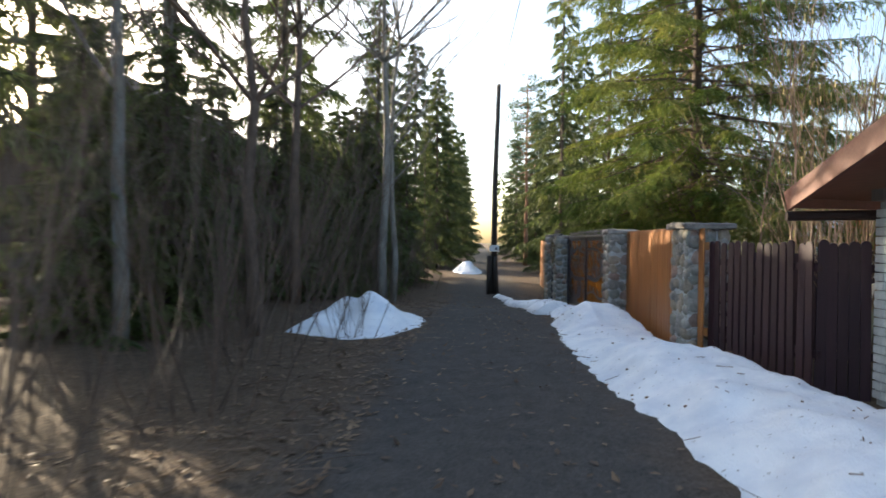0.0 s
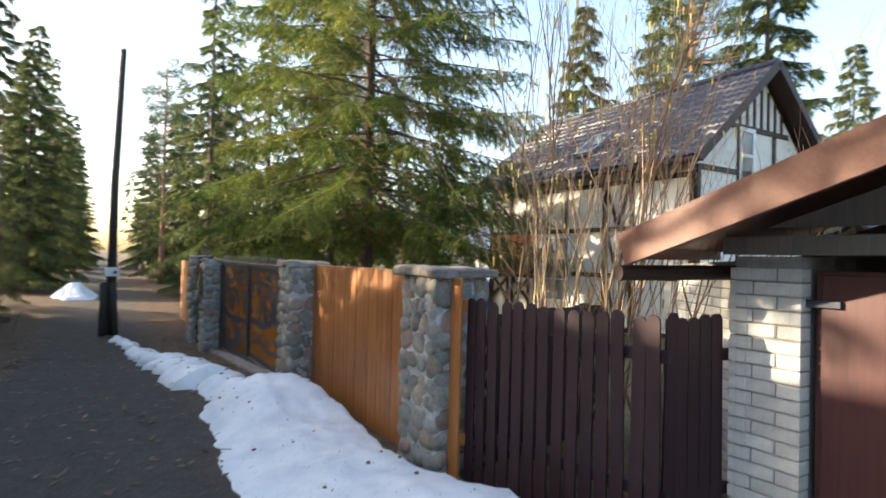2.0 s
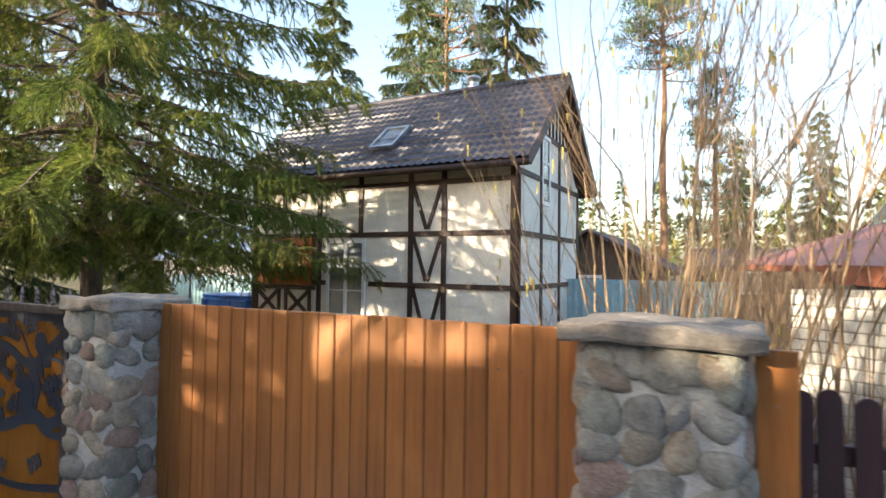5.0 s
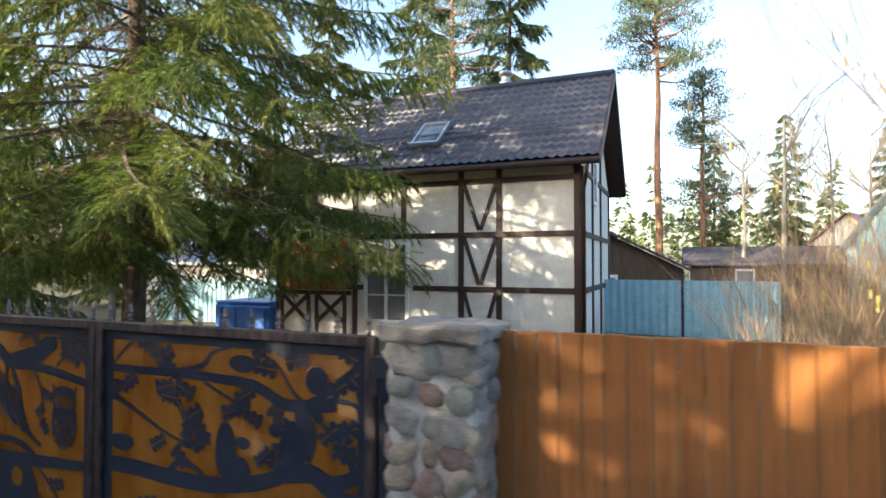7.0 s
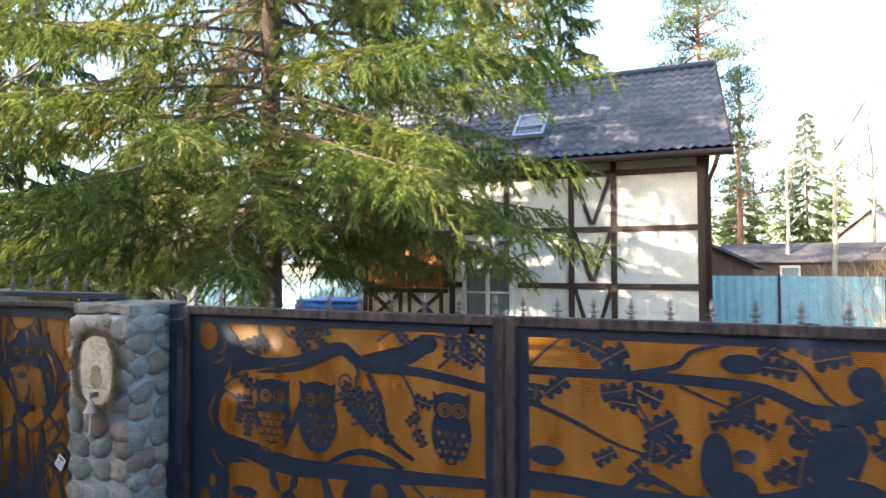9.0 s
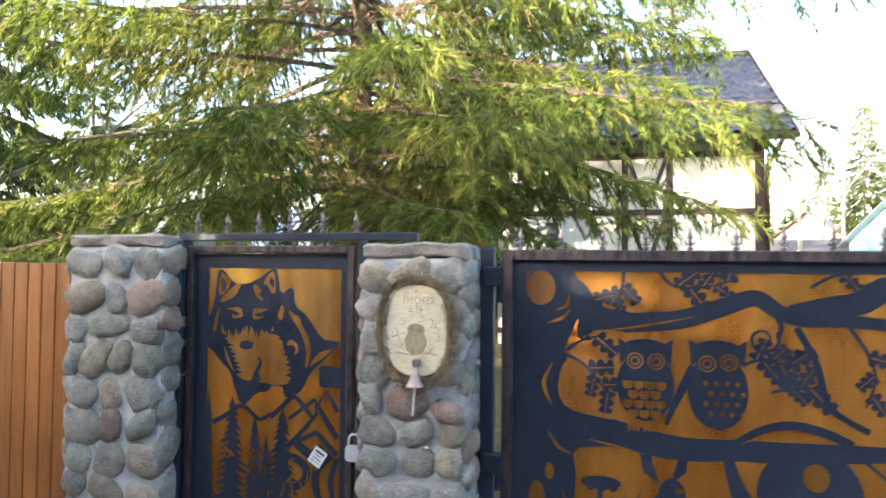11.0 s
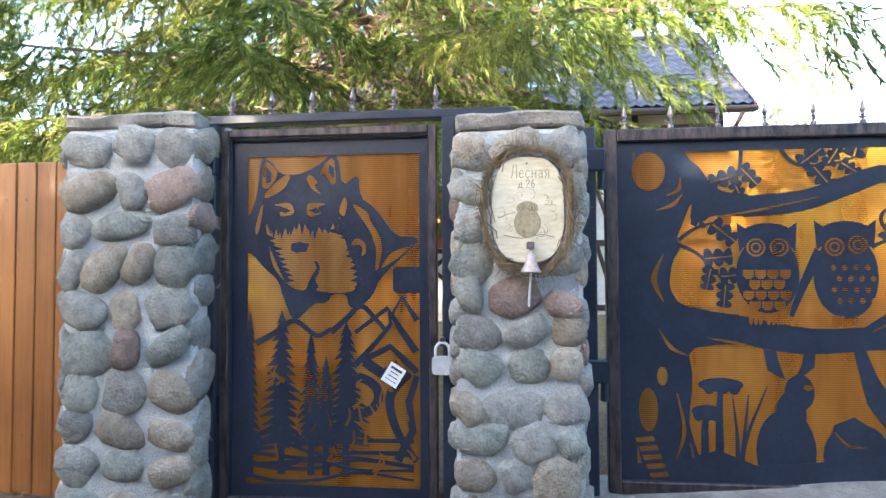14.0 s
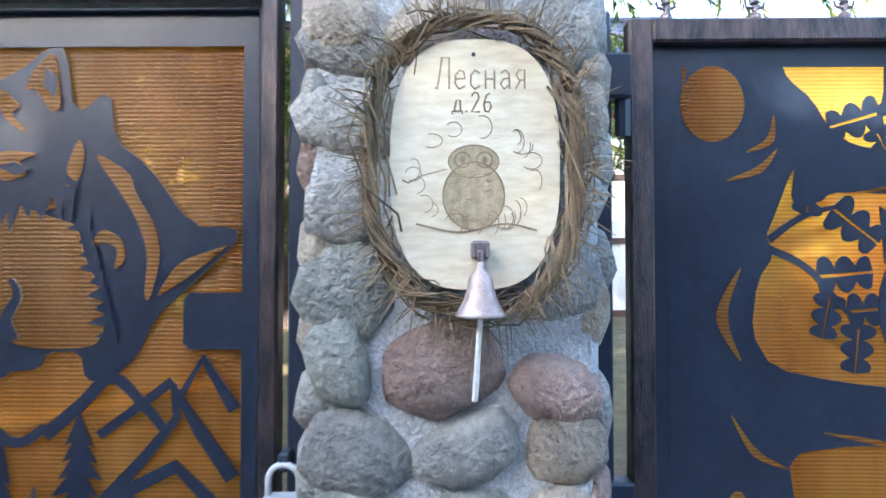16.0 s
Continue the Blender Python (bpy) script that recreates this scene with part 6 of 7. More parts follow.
def wreath():
    t = thing("vine_wreath", "wreath of dry woven vines round the number plate", "wreath")
    bm = bmesh.new()
    q = random.Random(8)
    for k in range(230):
        a0, span = q.uniform(0, 6.28), q.uniform(0.5, 1.6)
        rad, ph = abs(q.gauss(0, 0.0145)), q.uniform(0, 6.28)
        pts = []
        for j in range(8):
            a = a0 + span * j / 7
            wob = rad * math.cos(ph + a * 5)
            r_y, r_z = 0.186 + wob + q.uniform(-.004, .004), 0.264 + wob
            s, c = math.sin(a), math.cos(a)
            pts.append((-0.226 + rad * math.sin(ph + a * 5) * 1.1, -0.405 + r_y * math.copysign(abs(c) ** 0.8, c), 1.562 + r_z * math.copysign(abs(s) ** 0.8, s)))
        tube(bm, pts, 0.0026, 0.0012, 3, False)
    part("vine_ring", bm, M_WREATH, t)
    bm = bmesh.new()
    for k in range(240):
        a = q.uniform(0, 6.28)
        p = Vector((-0.232, -0.405 + 0.186 * math.cos(a), 1.562 + 0.264 * math.sin(a)))
        d = Vector((q.uniform(-0.5, 0.1), math.cos(a) + q.uniform(-.6, .6), math.sin(a) + q.uniform(-.6, .6))).normalized()
        l = q.uniform(0.03, 0.10)
        tube(bm, [p, p + d * l * 0.5 + Vector((0, 0, 0.004)), p + d * l], 0.0018, 0.0007, 3, False)
    tagged(part("stray_twig", bm, M_WREATH, t), kind="stuff")


def bell():
    t = thing("hanging_bell", "small patinated bell with pull cord under the number plate", "bell", at=(-0.262, -0.415, 1.288))
    bm = bmesh.new()
    prof = [(0.043, 0.0), (0.045, 0.004), (0.040, 0.010), (0.030, 0.028), (0.024, 0.048), (0.021, 0.066), (0.014, 0.076), (0.006, 0.082), (0.006, 0.095)]
    lathe(bm, prof, 18)
    part("body", bm, M_BELL, t, "patinated copper bell", smooth=True)
    bm = bmesh.new()
    box(bm, (0.0, -0.016, 0.10), (0.055, 0.016, 0.132), 0.004)
    tube(bm, [(0.02, 0, 0.12), (0.0, 0, 0.11), (0.0, 0, 0.085)], 0.007, 0.006, 6)
    part("bracket", bm, M_FORGED, t)
    bm = bmesh.new()
    tube(bm, [(0, 0, 0.01), (0.0, 0.004, -0.05), (0.0, 0.01, -0.145)], 0.005, 0.0055, 6)
    part("cord", bm, M_CORD, t, "short pale pull cord")


def padlock():
    t = thing("padlock", "large grey steel padlock hanging on the small gate", "padlock", at=(-0.06, -0.015, 0.815))
    bm = bmesh.new()
    out = [(0.048 * math.copysign(abs(math.cos(a)) ** 0.35, math.cos(a)), 0.042 + 0.042 * math.copysign(abs(math.sin(a)) ** 0.35, math.sin(a))) for a in (2 * math.pi * k / 32 for k in range(32))]
    plate(bm, out, -0.016, 0.032)
    bmesh.ops.bevel(bm, geom=[e for e in bm.edges if abs(e.verts[0].co.x - e.verts[1].co.x) < 1e-6], offset=0.004, segments=2, affect='EDGES')
    part("body", bm, M_STEEL, t)
    bm = bmesh.new()
    tube(bm, [(0, -0.032, 0.07)] + [(0, 0.032 * -math.cos(math.pi * k / 10), 0.115 + 0.032 * math.sin(math.pi * k / 10)) for k in range(11)] + [(0, 0.032, 0.07)], 0.007, 0.007, 8)
    part("shackle", bm, M_STEEL, t, smooth=True)
    bm = bmesh.new()
    box(bm, (-0.004, -0.012, 0.13), (0.06, 0.012, 0.17), 0.004)
    part("hasp", bm, M_IRON, t)


def paper_tag():
    t = thing("paper_note", "small white paper note stuck slantwise on the small gate", "note", at=(-0.014, 0.225, 0.80))
    bm = bmesh.new()
    c, s = math.cos(0.55), math.sin(0.55)
    pts = [(u * c - v * s, u * s + v * c) for u, v in ((-0.042, -0.05), (0.042, -0.05), (0.042, 0.05), (-0.042, 0.05))]
    plate(bm, pts, 0.0, 0.002)
    part("sheet", bm, M_PAPER, t)
    bm = bmesh.new()
    for k, (l, w) in enumerate(((0.06, 0.012), (0.04, 0.004), (0.05, 0.004), (0.06, 0.003))):
        v = 0.03 - k * 0.02
        a, b = (-l / 2 * c - v * s, -l / 2 * s + v * c), (l / 2 * c - v * s, l / 2 * s + v * c)
        ribbon(bm, [a, ((a[0] + b[0]) / 2, (a[1] + b[1]) / 2), b], w, w, -0.001, 0.0008)
    part("print_bar", bm, M_INK, t)


number_plate()
wreath()
bell()
padlock()
paper_tag()


# ---- brick garage ----
def brick_mesh(l, d, h):
    bm = boxed((0, 0, 0), (l, d, h), 0.004)
    bmesh.ops.recalc_face_normals(bm, faces=bm.faces)
    me = bpy.data.meshes.new("brick")
    bm.to_mesh(me)
    bm.free()
    me.materials.append(M_BRICK)
    return me


STRETCHER, HEADER = brick_mesh(0.25, 0.10, 0.066), brick_mesh(0.12, 0.10, 0.066)


def brick_face(parent, a, b, z0, z1, q, proud=0.004):
    """Courses of bricks in running bond on the face from a to b, laid outwards of the joint core."""
    d = b - a
    L = d.length
    d.normalize()
    yaw = math.degrees(math.atan2(d.y, d.x))
    z, row = z0, 0
    while z + 0.066 < z1(0) + 0.001 or z + 0.066 < z1(1) + 0.001:
        u = 0.0
        first = row % 2
        while u < L - 0.05:
            me, l = (HEADER, 0.12) if (first and u == 0) else (STRETCHER, 0.25)
            if u + l > L + 0.01:
                me, l = HEADER, 0.12
            if u + l > L + 0.03:
                break
            if z + 0.066 <= z1((u + l / 2) / L) + 0.001:
                p = a + d * u
                ob = new("brick", me)
                ob.parent = parent
                ob.matrix_local = pose(p.x, p.y, z, 0, 0, yaw) @ Matrix.Translation((0, q.uniform(-0.003, 0.003) - 0.001, q.uniform(-0.001, 0.001)))
            u += l + 0.011
        z += 0.077
        row += 1


def garage():
    q = random.Random(14)
    t = thing("brick_garage", "white silicate brick garage with red-brown bargeboard", "garage")
    # pillar at the door
    part("pillar_core", boxed((1.20, -11.13, 0.3), (1.55, -10.78, 2.19)), M_JOINT, t, "grey mortar joints")
    brick_face(t, Vector((1.19, -10.755, 0)), Vector((1.19, -11.15, 0)), 0.52, lambda u: 2.20, q)
    brick_face(t, Vector((1.56, -10.755, 0)), Vector((1.19, -10.755, 0)), 0.52, lambda u: 2.20, q)
    # side wall under the eave
    a, b = Vector((2.62, -9.35, 0)), Vector((1.72, -10.95, 0))
    n = Vector((b.y - a.y, a.x - b.x, 0)).normalized()
    bm = bmesh.new()
    core = [a - n * 0.015, b - n * 0.015, b - n * 0.25, a - n * 0.25]
    lo = [bm.verts.new((p.x, p.y, 0.2)) for p in core]
    hi = [bm.verts.new((p.x, p.y, z)) for p, z in zip(core, (2.14, 2.2, 2.2, 2.14))]
    bm.faces.new(lo[::-1])
    bm.faces.new(hi)
    for k in range(4):
        bm.faces.new((lo[k], lo[(k + 1) % 4], hi[(k + 1) % 4], hi[k]))
    part("wall_core", bm, M_JOINT, t, "grey mortar joints")
    brick_face(t, a + n * 0.0, b, 0.50, lambda u: 2.14 + 0.06 * u, q)
    # door with its posts
    dr = part("door", boxed((1.27, -13.9, 0.48), (1.33, -11.17, 2.12), 0.004), M_DOORWOOD, t, "maroon painted garage door")
    for k in range(9):
        part("board", boxed((1.255, -11.20 - 0.29 * (k + 1), 0.50), (1.272, -11.205 - 0.29 * k, 2.10), 0.003), M_DOORWOOD, dr)
    for z in (0.85, 1.95):
        part("hinge", boxed((1.235, -11.30, z - 0.02), (1.256, -11.05, z + 0.02), 0.004), M_IRON, dr)
    part("gable_lintel", boxed((1.16, -14.2, 2.20), (1.30, -10.72, 2.30), 0.004), M_GREYWOOD, t, "grey weathered timber lintel")
    bm = bmesh.new()
    plate(bm, [(-10.95, 2.345), (-14.2, 2.345), (-14.2, 3.42)], 1.20, 0.06)
    part("gable_panel", bm, M_GREYWOOD, t, "grey weathered gable boarding")
    # eave beam reaching out over the corner
    bm = bmesh.new()
    tube(bm, [(0.60, -10.45, 2.08), (1.9, -10.72, 2.10)], 0.045, 0.045, 10)
    part("eave_beam", bm, M_BEAM, t, "dark projecting eave beam")
    # roof slab and its boards: eave from E0 to E1, rising away from the pickets
    E0, E1, up = Vector((0.6, -10.50, 2.24)), Vector((2.9, -9.60, 2.27)), Vector((0.0, -4.2, 1.39))
    bm = bmesh.new()
    th = Vector((0, 0, 0.05))
    q4 = [E0, E0 + up, E1 + up + Vector((1.5, 0.6, 0)), E1 + Vector((1.5, 0.6, 0))]
    lo = [bm.verts.new(p) for p in q4]
    hi = [bm.verts.new(p + th) for p in q4]
    bm.faces.new(lo[::-1])
    bm.faces.new(hi)
    for k in range(4):
        bm.faces.new((lo[k], lo[(k + 1) % 4], hi[(k + 1) % 4], hi[k]))
    part("roof", bm, M_BARGE, t, "red-brown sheet roof")
    bm = bmesh.new()
    beam(bm, E0 + Vector((-0.02, 0.0, -0.03)), E0 + up + Vector((-0.02, 0, -0.03)), 0.18, 0.035, (1, 0, 0))
    part("bargeboard", bm, M_BARGE, t, "sunlit red-brown bargeboard")
    bm = bmesh.new()
    beam(bm, E0 + Vector((0.03, 0.03, -0.02)), E1 + Vector((0, 0.02, -0.02)), 0.13, 0.03, (-0.36, 0.93, 0))
    part("eave_board", bm, M_BARGE, t, "red-brown eave board")
    # plain walls that close it behind
    for p, r, h0, h1 in (((2.62, -9.68), (4.25, -9.8), 2.05, 2.3), ((4.0, -9.83), (4.0, -13.3), 2.3, 3.45), ((3.95, -13.3), (1.34, -14.15), 3.45, 3.45), ((1.34, -13.95), (1.34, -14.15), 3.3, 3.4)):
        p, r = Vector((*p, 0)), Vector((*r, 0))
        d = (r - p).normalized()
        n = Vector((d.y, -d.x, 0)) * 0.2
        bm = bmesh.new()
        lo = [bm.verts.new((c.x, c.y, 0.1)) for c in (p, r, r + n, p + n)]
        hi = [bm.verts.new((c.x, c.y, z)) for c, z in ((p, h0), (r, h1), (r + n, h1), (p + n, h0))]
        bm.faces.new(lo[::-1])
        bm.faces.new(hi)
        for k in range(4):
            bm.faces.new((lo[k], lo[(k + 1) % 4], hi[(k + 1) % 4], hi[k]))
        part("wall", bm, M_JOINT, t)


garage()


# ---- half-timbered house ----
def house():
    t = thing("house", "cream half-timbered house with plum metal tile roof", "house", at=(0, 0, 0))
    X, Y0, Y1, XB, ZG, ZT = 9.36, -4.86, 2.85, 14.4, 0.15, 4.55
    RX, RZ = 11.88, 7.0
    part("wall", boxed((X, Y0, ZG), (X + 0.25, 0.62, ZT)), M_PLASTER, t, "cream plastered infill")
    part("wall", boxed((X, 0.62, 3.0), (X + 0.25, Y1, ZT)), M_PLASTER, t, "cream plastered infill")
    part("wall", boxed((X + 1.6, 0.62, ZG), (X + 1.75, Y1, 3.0)), M_PLASTER, t, "cream plastered back of the porch")
    part("wall", boxed((X + 0.25, Y1 - 0.22, ZG), (XB, Y1, ZT)), M_PLASTER, t, "cream plastered infill")
    part("wall", boxed((XB - 0.2, Y0, ZG), (XB, Y1 - 0.22, ZT)), M_PLASTER, t, "cream plastered infill")
    bm = bmesh.new()
    gable = [(X + 0.25, ZG), (XB - 0.2, ZG), (XB - 0.2, ZT), (RX, RZ - 0.15), (X + 0.25, ZT)]
    f = [bm.verts.new((x, Y0, z)) for x, z in gable]
    b = [bm.verts.new((x, Y0 + 0.22, z)) for x, z in gable]
    bm.faces.new(f)
    bm.faces.new(b[::-1])
    for k in range(5):
        bm.faces.new((f[k], b[k], b[(k + 1) % 5], f[(k + 1) % 5]))
    part("gable_wall", bm, M_PLASTER, t, "cream plastered gable")

    def bar(a, b, w=0.13):
        bm = bmesh.new()
        beam(bm, a, b, w, 0.05, (1, 0, 0))
        part("timber", bm, M_BEAM, t)
    fx = X - 0.012
    for z, ya, yb in ((4.18, Y0, Y1), (3.0, Y0, Y1), (1.80, Y0, -1.05), (1.80, 0.25, 0.75), (0.45, Y0, 0.62)):
        bar((fx, ya, z), (fx, yb, z), 0.12)
    for y, za, zb in ((Y0 + 0.07, ZG, 4.55), (-3.11, ZG, 4.5), (-2.23, ZG, 4.5), (-0.80, 3.05, 4.5), (0.5, ZG, 4.5), (Y1 - 0.07, ZG, 4.5), (1.7, 3.05, 4.5)):
        bar((fx - 0.003, y, za), (fx - 0.003, y, zb), 0.12 if y > -4 else 0.14)
    for za, zb in ((3.06, 4.12), (1.86, 2.94), (0.5, 1.74)):
        for s in (-1, 1):
            bar((fx - 0.006, -2.67 + s * 0.37, zb), (fx - 0.006, -2.67 + s * 0.02, za + 0.05), 0.08)

    def gbar(a, b, w=0.12):
        bm = bmesh.new()
        beam(bm, a, b, w, 0.05, (0, 1, 0))
        part("timber", bm, M_BEAM, t)
    gy = Y0 - 0.012
    for z, xa, xb in ((3.0, X + 0.1, XB), (4.35, X + 0.1, XB), (1.8, X + 0.1, XB), (5.45, X + 1.3, XB - 1.3)):
        gbar((xa, gy, z), (xb, gy, z))
    for x in (X + 0.07, XB - 0.07, X + 1.6, X + 3.1):
        gbar((x, gy - 0.003, ZG), (x, gy - 0.003, 4.4 if x in (X + 0.07, XB - 0.07) else 5.5))
    for k in range(7):
        x = RX - 0.9 + 0.3 * k
        gbar((x, gy - 0.004, 5.5), (x, gy - 0.004, RZ - 0.3 - abs(x - RX) * 0.8), 0.06)

    def window(name, y0, y1, z0, z1, x, along_x=False, cols=2, rows=3):
        w = part(name, boxed((x - 0.05, y0 - 0.09, z1), (x, y1 + 0.09, z1 + 0.09), 0.004), M_WHITE, t, "white-painted window")
        for a, b in (((x - 0.05, y0 - 0.09, z0 - 0.07), (x, y1 + 0.09, z0)), ((x - 0.05, y0 - 0.09, z0), (x, y0, z1)), ((x - 0.05, y1, z0), (x, y1 + 0.09, z1))):
            part("window_frame", boxed(a, b, 0.004), M_WHITE, w)
        for k in range(1, cols):
            y = y0 + (y1 - y0) * k / cols
            part("mullion", boxed((x - 0.04, y - 0.045, z0), (x - 0.005, y + 0.045, z1), 0.004), M_WHITE, w)
        for r, hh in ((0.67, 0.04), (0.33, 0.018)):
            z = z0 + (z1 - z0) * r
            part("glazing_bar", boxed((x - 0.038, y0, z - hh), (x - 0.006, y1, z + hh), 0.003), M_WHITE, w)
        for k in range(cols):
            ya, yb = y0 + (y1 - y0) * k / cols + 0.03, y0 + (y1 - y0) * (k + 1) / cols - 0.03
            g = part("pane", boxed((x - 0.022, ya, z0), (x - 0.016, yb, z1)), M_GLASS, w)
            g.visible_shadow = False
        part("curtain", boxed((x - 0.008, y0, z0), (x - 0.004, y1, z1)), M_CURTAIN, w, "grey striped curtain")
    window("window", -0.86, 0.16, 1.05, 2.80, X)
    w = part("window", boxed((10.95, Y0 - 0.05, 3.75), (11.60, Y0, 3.85), 0.004), M_WHITE, t, "pale gable window")
    for a, b in (((10.95, Y0 - 0.05, 3.85), (11.04, Y0, 5.35)), ((11.51, Y0 - 0.05, 3.85), (11.60, Y0, 5.35)), ((10.95, Y0 - 0.05, 5.35), (11.60, Y0, 5.45)), ((11.04, Y0 - 0.045, 4.75), (11.51, Y0, 4.82))):
        part("window_frame", boxed(a, b, 0.004), M_WHITE, w)
    part("pane", boxed((11.04, Y0 - 0.02, 3.85), (11.51, Y0 - 0.014, 5.35)), M_GLASS, w)
    part("curtain", boxed((11.04, Y0 - 0.008, 3.85), (11.51, Y0 - 0.004, 5.35)), M_CURTAIN, w)
    # porch: two orange shutters over a crossed rail
    for k in range(2):
        y0 = 0.72 + k * 1.0
        s = part("shutter", boxed((X - 0.06, y0, 1.72), (X - 0.01, y0 + 0.97, 2.95), 0.006), M_SHUTTER, t, "orange-brown wooden shutter")
        for j in range(3):
            part("board", boxed((X - 0.075, y0 + 0.02 + j * 0.315, 1.75), (X - 0.058, y0 + 0.325 + j * 0.315, 2.92), 0.004), M_SHUTTER, s)
    part("porch_rail", boxed((X - 0.07, 0.62, 1.60), (X + 0.03, Y1, 1.70), 0.005), M_BEAM, t)
    part("porch_panel", boxed((X - 0.03, 0.62, ZG), (X + 0.02, Y1, 1.60)), M_PLASTER, t, "cream panel under the porch rail")
    for k in range(2):
        y0 = 0.80 + k * 1.05
        for a, b in (((y0, 0.95), (y0 + 0.75, 1.58)), ((y0 + 0.75, 0.95), (y0, 1.58))):
            bar((X - 0.05, a[0], a[1]), (X - 0.05, b[0], b[1]), 0.09)
        bar((X - 0.055, y0 - 0.03, ZG), (X - 0.055, y0 - 0.03, 1.6), 0.08)
        bar((X - 0.055, y0 + 0.78, ZG), (X - 0.055, y0 + 0.78, 1.6), 0.08)

    # metal tile roof: rows of stepped waves on both slopes
    def slope(x_eave, name):
        ya, yb = Y0 - 0.42, Y1 + 0.5
        rows, cols = 13, 84
        verts, faces = [], []
        ex, ez = x_eave, 4.47
        for r in range(rows):
            for half in (0, 1):
                f = (r + half * 0.97) / rows
                lift = 0.06 if half == 0 else 0.0
                for c in range(cols * 2 + 1):
                    y = ya + (yb - ya) * c / (cols * 2)
                    wave = 0.024 * math.cos(c * math.pi / 2.0)
                    verts.append((ex + (RX - ex) * f, y, ez + (RZ + 0.05 - ez) * f + lift + wave))
        n = cols * 2 + 1
        for r in range(rows * 2 - 1):
            for c in range(n - 1):
                faces.append((r * n + c, r * n + c + 1, (r + 1) * n + c + 1, (r + 1) * n + c))
        soup(name, verts, faces, M_ROOF, t, "plum-grey metal tile slope")
        bm = bmesh.new()
        q4 = [Vector((ex, ya, ez - 0.05)), Vector((ex, yb, ez - 0.05)), Vector((RX, yb, RZ - 0.02)), Vector((RX, ya, RZ - 0.02))]
        lo = [bm.verts.new(p - Vector((0, 0, 0.09))) for p in q4]
        hi = [bm.verts.new(p) for p in q4]
        bm.faces.new(lo[::-1])
        bm.faces.new(hi)
        for k in range(4):
            bm.faces.new((lo[k], lo[(k + 1) % 4], hi[(k + 1) % 4], hi[k]))
        part("roof_deck", bm, M_BEAM, t, "dark brown soffit")
    slope(8.86, "roof")
    slope(14.9, "roof")
    bm = bmesh.new()
    tube(bm, [(RX, Y0 - 0.44, RZ + 0.08), (RX, Y1 + 0.5, RZ + 0.08)], 0.09, 0.09, 8)
    part("ridge_cap", bm, M_ROOF, t, smooth=True)
    for ex in (8.86, 14.9):
        bm = bmesh.new()
        beam(bm, (ex, Y0 - 0.44, 4.42), (RX, Y0 - 0.44, RZ + 0.03), 0.20, 0.04, (0, 1, 0))
        part("bargeboard", bm, M_BEAM, t, "dark brown bargeboard")
    bm = bmesh.new()
    tube(bm, [(8.80, Y0 - 0.46, 4.40), (8.80, Y1 + 0.5, 4.40)], 0.065, 0.065, 10)
    part("gutter", bm, M_BEAM, t, "dark brown gutter", smooth=True)
    bm = bmesh.new()
    tube(bm, [(8.80, Y0 - 0.2, 4.35), (9.0, Y0 - 0.15, 4.15), (9.28, Y0 - 0.06, 3.9), (9.28, Y0 - 0.06, 0.3)], 0.045, 0.045, 8)
    part("downpipe", bm, M_BEAM, t, "dark brown downpipe", smooth=True)
    bm = bmesh.new()
    for z, x in ((5.35, 9.83), (5.22, 9.72)):
        tube(bm, [(x - 0.05, Y0 - 0.4, z + 0.08), (x - 0.05, Y1 + 0.3, z + 0.08)], 0.014, 0.014, 5)
    for k in range(9):
        y = Y0 - 0.2 + k * 0.9
        tube(bm, [(9.70, y, 5.20), (9.72, y, 5.38), (9.80, y, 5.42)], 0.012, 0.012, 4)
    part("snow_guard", bm, M_ROOF, t, "snow guard rails")
    # skylight and flue
    d = Vector((RX - 8.86, 0, RZ - 4.53)).normalized()
    nrm = Vector((-d.z, 0, d.x))
    c = Vector((9.93, -1.25, 5.45)) + nrm * 0.05
    bm = bmesh.new()
    for a, b in ((-0.36, -0.30), (0.30, 0.36)):
        beam(bm, c + d * -0.5 + Vector((0, (a + b) / 2, 0)), c + d * 0.5 + Vector((0, (a + b) / 2, 0)), 0.06, 0.09, nrm)
    for u in (-0.5, 0.5):
        beam(bm, c + d * u + Vector((0, -0.36, 0)), c + d * u + Vector((0, 0.36, 0)), 0.07, 0.09, nrm)
    s = part("skylight", bm, M_ZINC, t, "grey framed skylight")
    bm = bmesh.new()
    beam(bm, c + d * -0.5, c + d * 0.5, 0.62, 0.012, nrm)
    part("pane", bm, M_GLASS, s)
    bm = bmesh.new()
    lathe(bm, [(0.12, -0.8), (0.12, 0.35), (0.17, 0.37), (0.17, 0.45), (0.12, 0.47), (0.13, 0.62), (0.20, 0.64), (0.19, 0.72), (0.05, 0.78)], 14, (12.55, -2.34, 6.95))
    part("flue", bm, M_ZINC, t, "grey metal flue with cowl", smooth=True)


house()


# ---- garden behind ----
def tank():
    t = thing("water_tank", "square bright blue plastic water tank beside the porch", "tank", at=(9.3, 2.95, 0.2))
    bm = bmesh.new()
    box(bm, (0, 0, 0), (1.3, 1.95, 1.10), 0.08)
    part("body", bm, M_BLUE, t)
    for k in range(4):
        part("rib", boxed((-0.03, 0.2 + k * 0.48, 0.08), (0.02, 0.32 + k * 0.48, 1.02), 0.015), M_BLUE, t)
    bm = bmesh.new()
    box(bm, (0.02, 0.05, 1.10), (1.27, 1.9, 1.17), 0.03)
    part("lid", bm, M_BLUE, t)


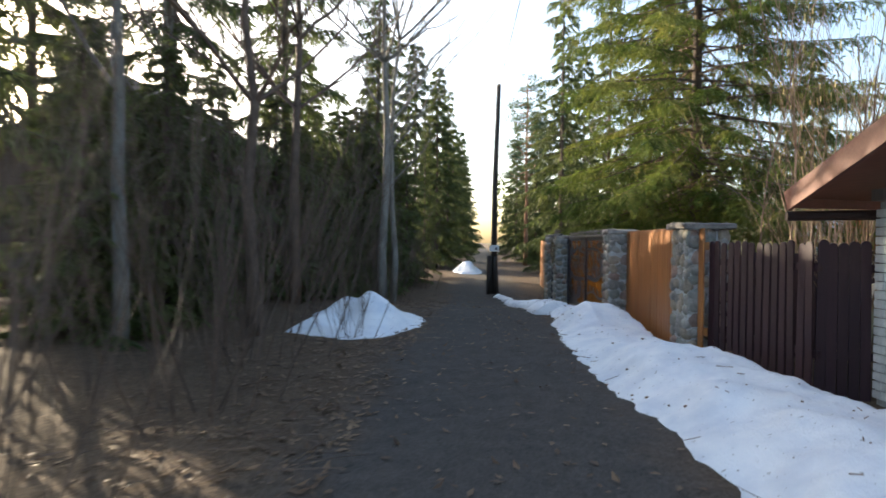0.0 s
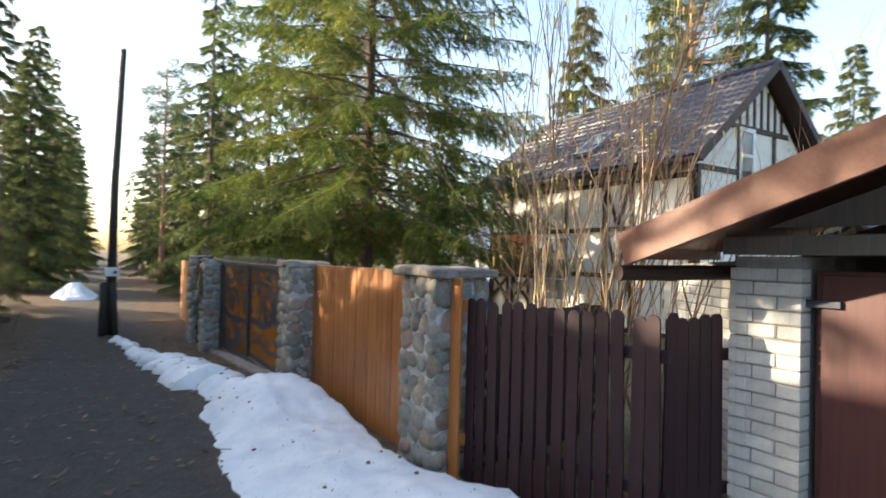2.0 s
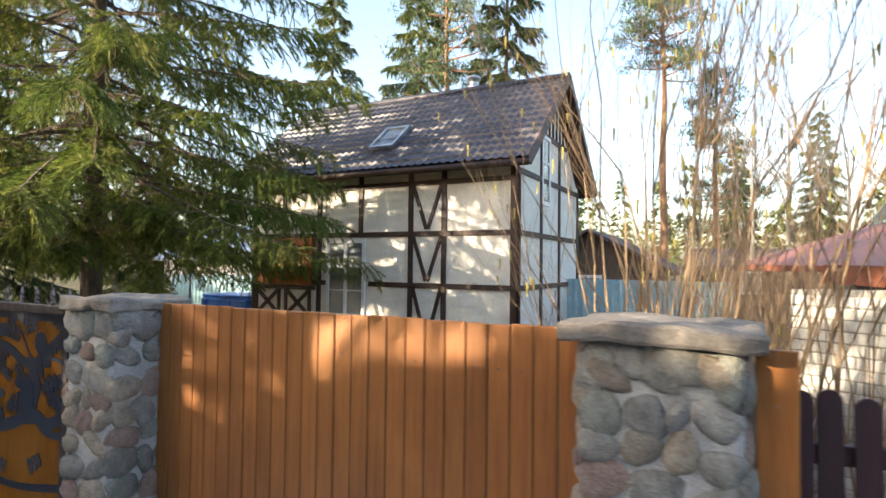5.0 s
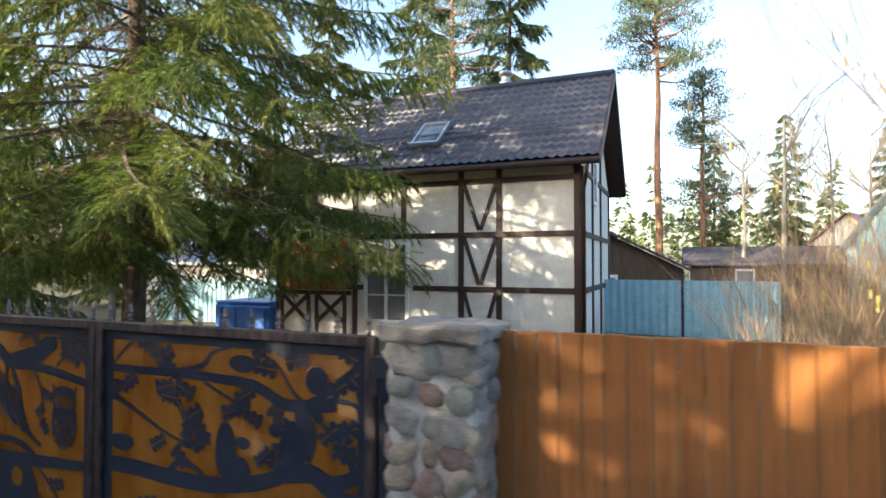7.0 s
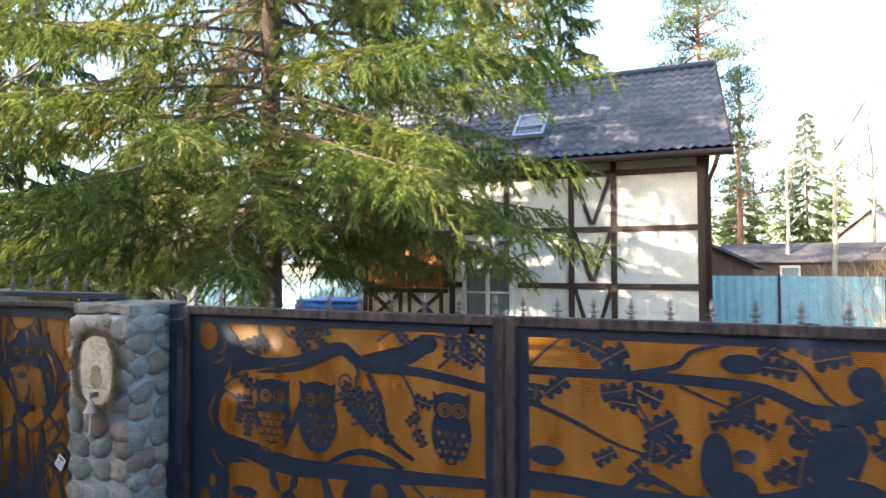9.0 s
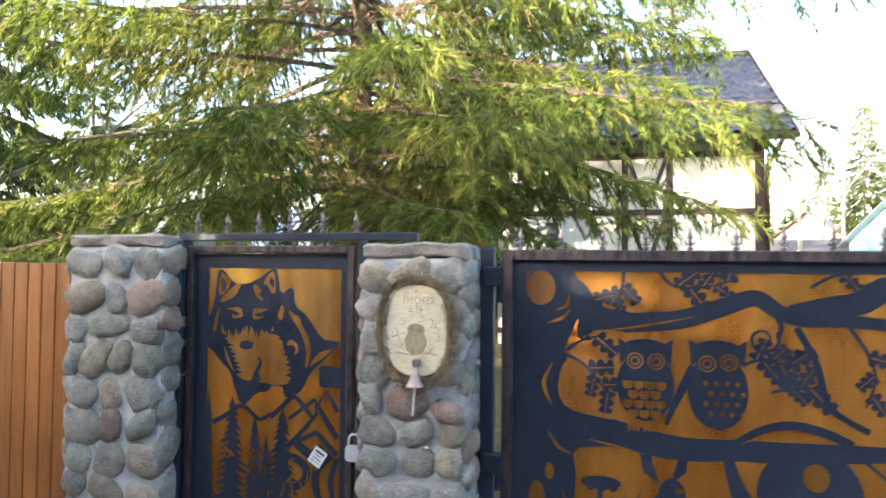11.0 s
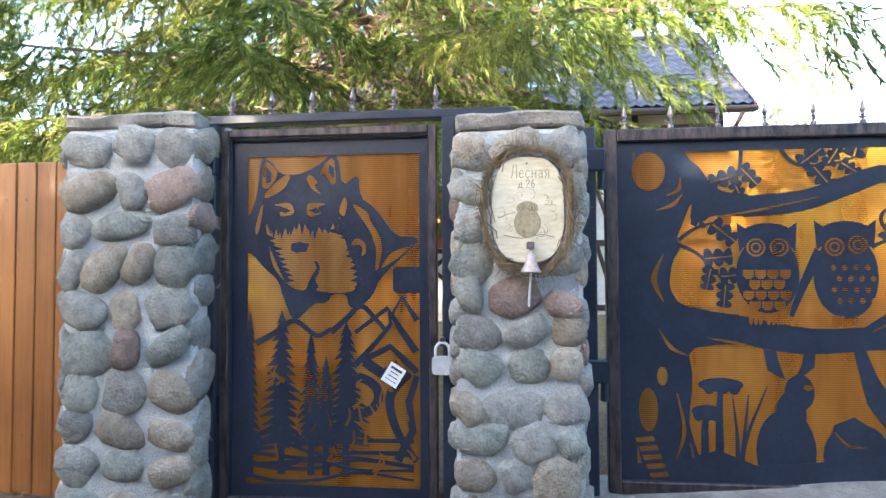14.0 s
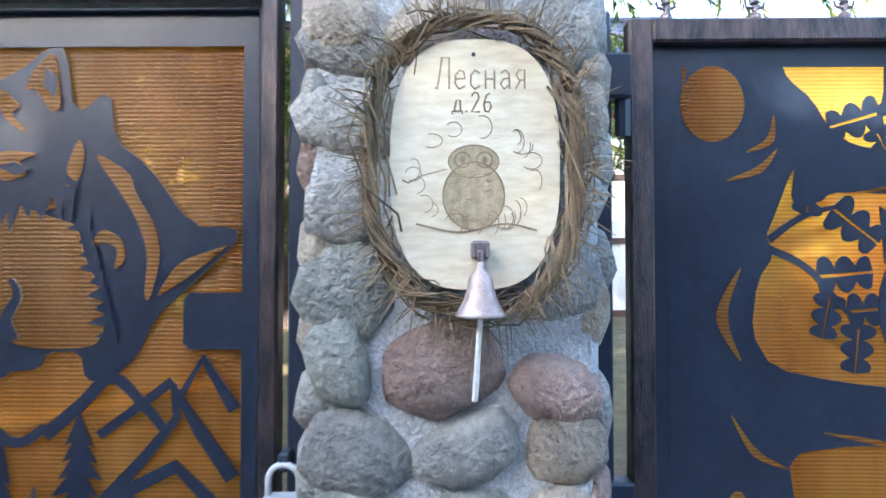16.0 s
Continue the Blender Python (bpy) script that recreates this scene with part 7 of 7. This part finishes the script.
def sheet_fence(a, b, z0, z1, label):
    t = thing("sheet_fence", label, "fence", "pale blue sheet fences")
    a, b = Vector(a), Vector(b)
    L = (b - a).length
    n = int(L / 0.05)
    d = (b - a).normalized()
    nr = Vector((-d.y, d.x, 0))
    verts, faces = [], []
    for k in range(n + 1):
        p = a + d * (L * k / n) + nr * (0.012 if (k // 2) % 2 else -0.012)
        verts += [(p.x, p.y, z0), (p.x, p.y, z1)]
    for k in range(n):
        faces.append((2 * k, 2 * k + 2, 2 * k + 3, 2 * k + 1))
    soup("sheet", verts, faces, M_BLUESHEET, t)
    for k in range(int(L / 2.2) + 1):
        p = a + d * min(k * 2.2, L)
        part("post", boxed((p.x - 0.03, p.y - 0.03, z0 - 0.1), (p.x + 0.03, p.y + 0.03, z1 + 0.05), 0.004), M_IRON, t)
    bm = bmesh.new()
    for z in (z0 + 0.3, z1 - 0.2):
        beam(bm, a + Vector((0, 0, z)) - nr * 0.03, b + Vector((0, 0, z)) - nr * 0.03, 0.05, 0.03, nr)
    part("rail", bm, M_IRON, t)


def shed(name, at, sx, sy, h, rise, yaw, wall, roof, label, category="shed", windows=True):
    t = thing(name, label, category, at=at)
    t.rotation_euler = (0, 0, radians(yaw))
    bm = bmesh.new()
    prof = [(-sx / 2, 0), (sx / 2, 0), (sx / 2, h), (0, h + rise), (-sx / 2, h)]
    f = [bm.verts.new((x, -sy / 2, z)) for x, z in prof]
    b = [bm.verts.new((x, sy / 2, z)) for x, z in prof]
    bm.faces.new(f)
    bm.faces.new(b[::-1])
    for k in range(5):
        bm.faces.new((f[k], b[k], b[(k + 1) % 5], f[(k + 1) % 5]))
    w = part("wall", bm, wall, t)
    for s in (-1, 1):
        bm = bmesh.new()
        o = 0.35
        e = Vector((s * (sx / 2 + o), 0, h - rise * o / (sx / 2) + 0.02))
        r = Vector((0, 0, h + rise + 0.04))
        q4 = [e + Vector((0, -sy / 2 - o, 0)), e + Vector((0, sy / 2 + o, 0)), r + Vector((0, sy / 2 + o, 0)), r + Vector((0, -sy / 2 - o, 0))]
        lo = [bm.verts.new(p) for p in q4]
        hi = [bm.verts.new(p + Vector((0, 0, 0.10))) for p in q4]
        bm.faces.new(lo[::-1])
        bm.faces.new(hi)
        for k in range(4):
            bm.faces.new((lo[k], lo[(k + 1) % 4], hi[(k + 1) % 4], hi[k]))
        part("roof", bm, roof, t)
    for s in (-1, 1) if windows else ():
        y = s * (sy / 2 + 0.02)
        wd = part("window", boxed((-0.45, y - 0.03, h * 0.45), (0.45, y + 0.03, h * 0.9), 0.01), M_WHITE, t, "small framed window")
        part("pane", boxed((-0.37, y - 0.035, h * 0.5), (0.37, y + 0.035, h * 0.85)), M_CURTAIN, wd)
        x = s * (sx / 2 + 0.02)
        for k in (-1, 1):
            wd = part("window", boxed((x - 0.03, k * sy * 0.25 - 0.4, h * 0.45), (x + 0.03, k * sy * 0.25 + 0.4, h * 0.9), 0.01), M_WHITE, t, "small framed window")
            part("pane", boxed((x - 0.035, k * sy * 0.25 - 0.33, h * 0.5), (x + 0.035, k * sy * 0.25 + 0.33, h * 0.85)), M_CURTAIN, wd)
    return t


tank()
sheet_fence((13.2, -9.0, 0), (13.4, -3.6, 0), 0.1, 1.95, "pale blue corrugated sheet fence behind the house")
sheet_fence((15.5, 2.8, 0), (14.0, 12.5, 0), 0.1, 1.75, "pale blue corrugated sheet fence at the garden's end")
shed("barn", (20.6, -4.3, 0.1), 5.2, 4.5, 2.1, 1.3, 90, M_SHED, M_SLATE, "low brown wooden barn with dark roof")
shed("long_shed", (28.5, -11.8, 0.1), 4.0, 9.0, 2.3, 0.7, 0, M_SHED, M_SLATE, "long low shed with grey roof")
shed("cottage", (42.0, -18.0, 0.1), 6.0, 6.0, 2.8, 2.6, 60, M_PLASTER, M_BARGE, "pale cottage with reddish pitched roof")
shed("cottage", (17.5, 11.5, 0.1), 5.0, 5.5, 2.4, 1.4, 10, M_PLASTER, M_ZINC, "pale cottage with ribbed grey roof")
shed("log_house", (-9.9, -2.2, 0.6), 5.0, 5.0, 2.7, 1.9, 0, M_SHED, M_SHED, "dark brown log house among bare brush", windows=False)
shed("far_house", (24.5, -17.5, 0.1), 6.0, 6.5, 2.9, 2.5, 25, M_BLUESHEET, M_ZINC, "far house with pale grey roof")
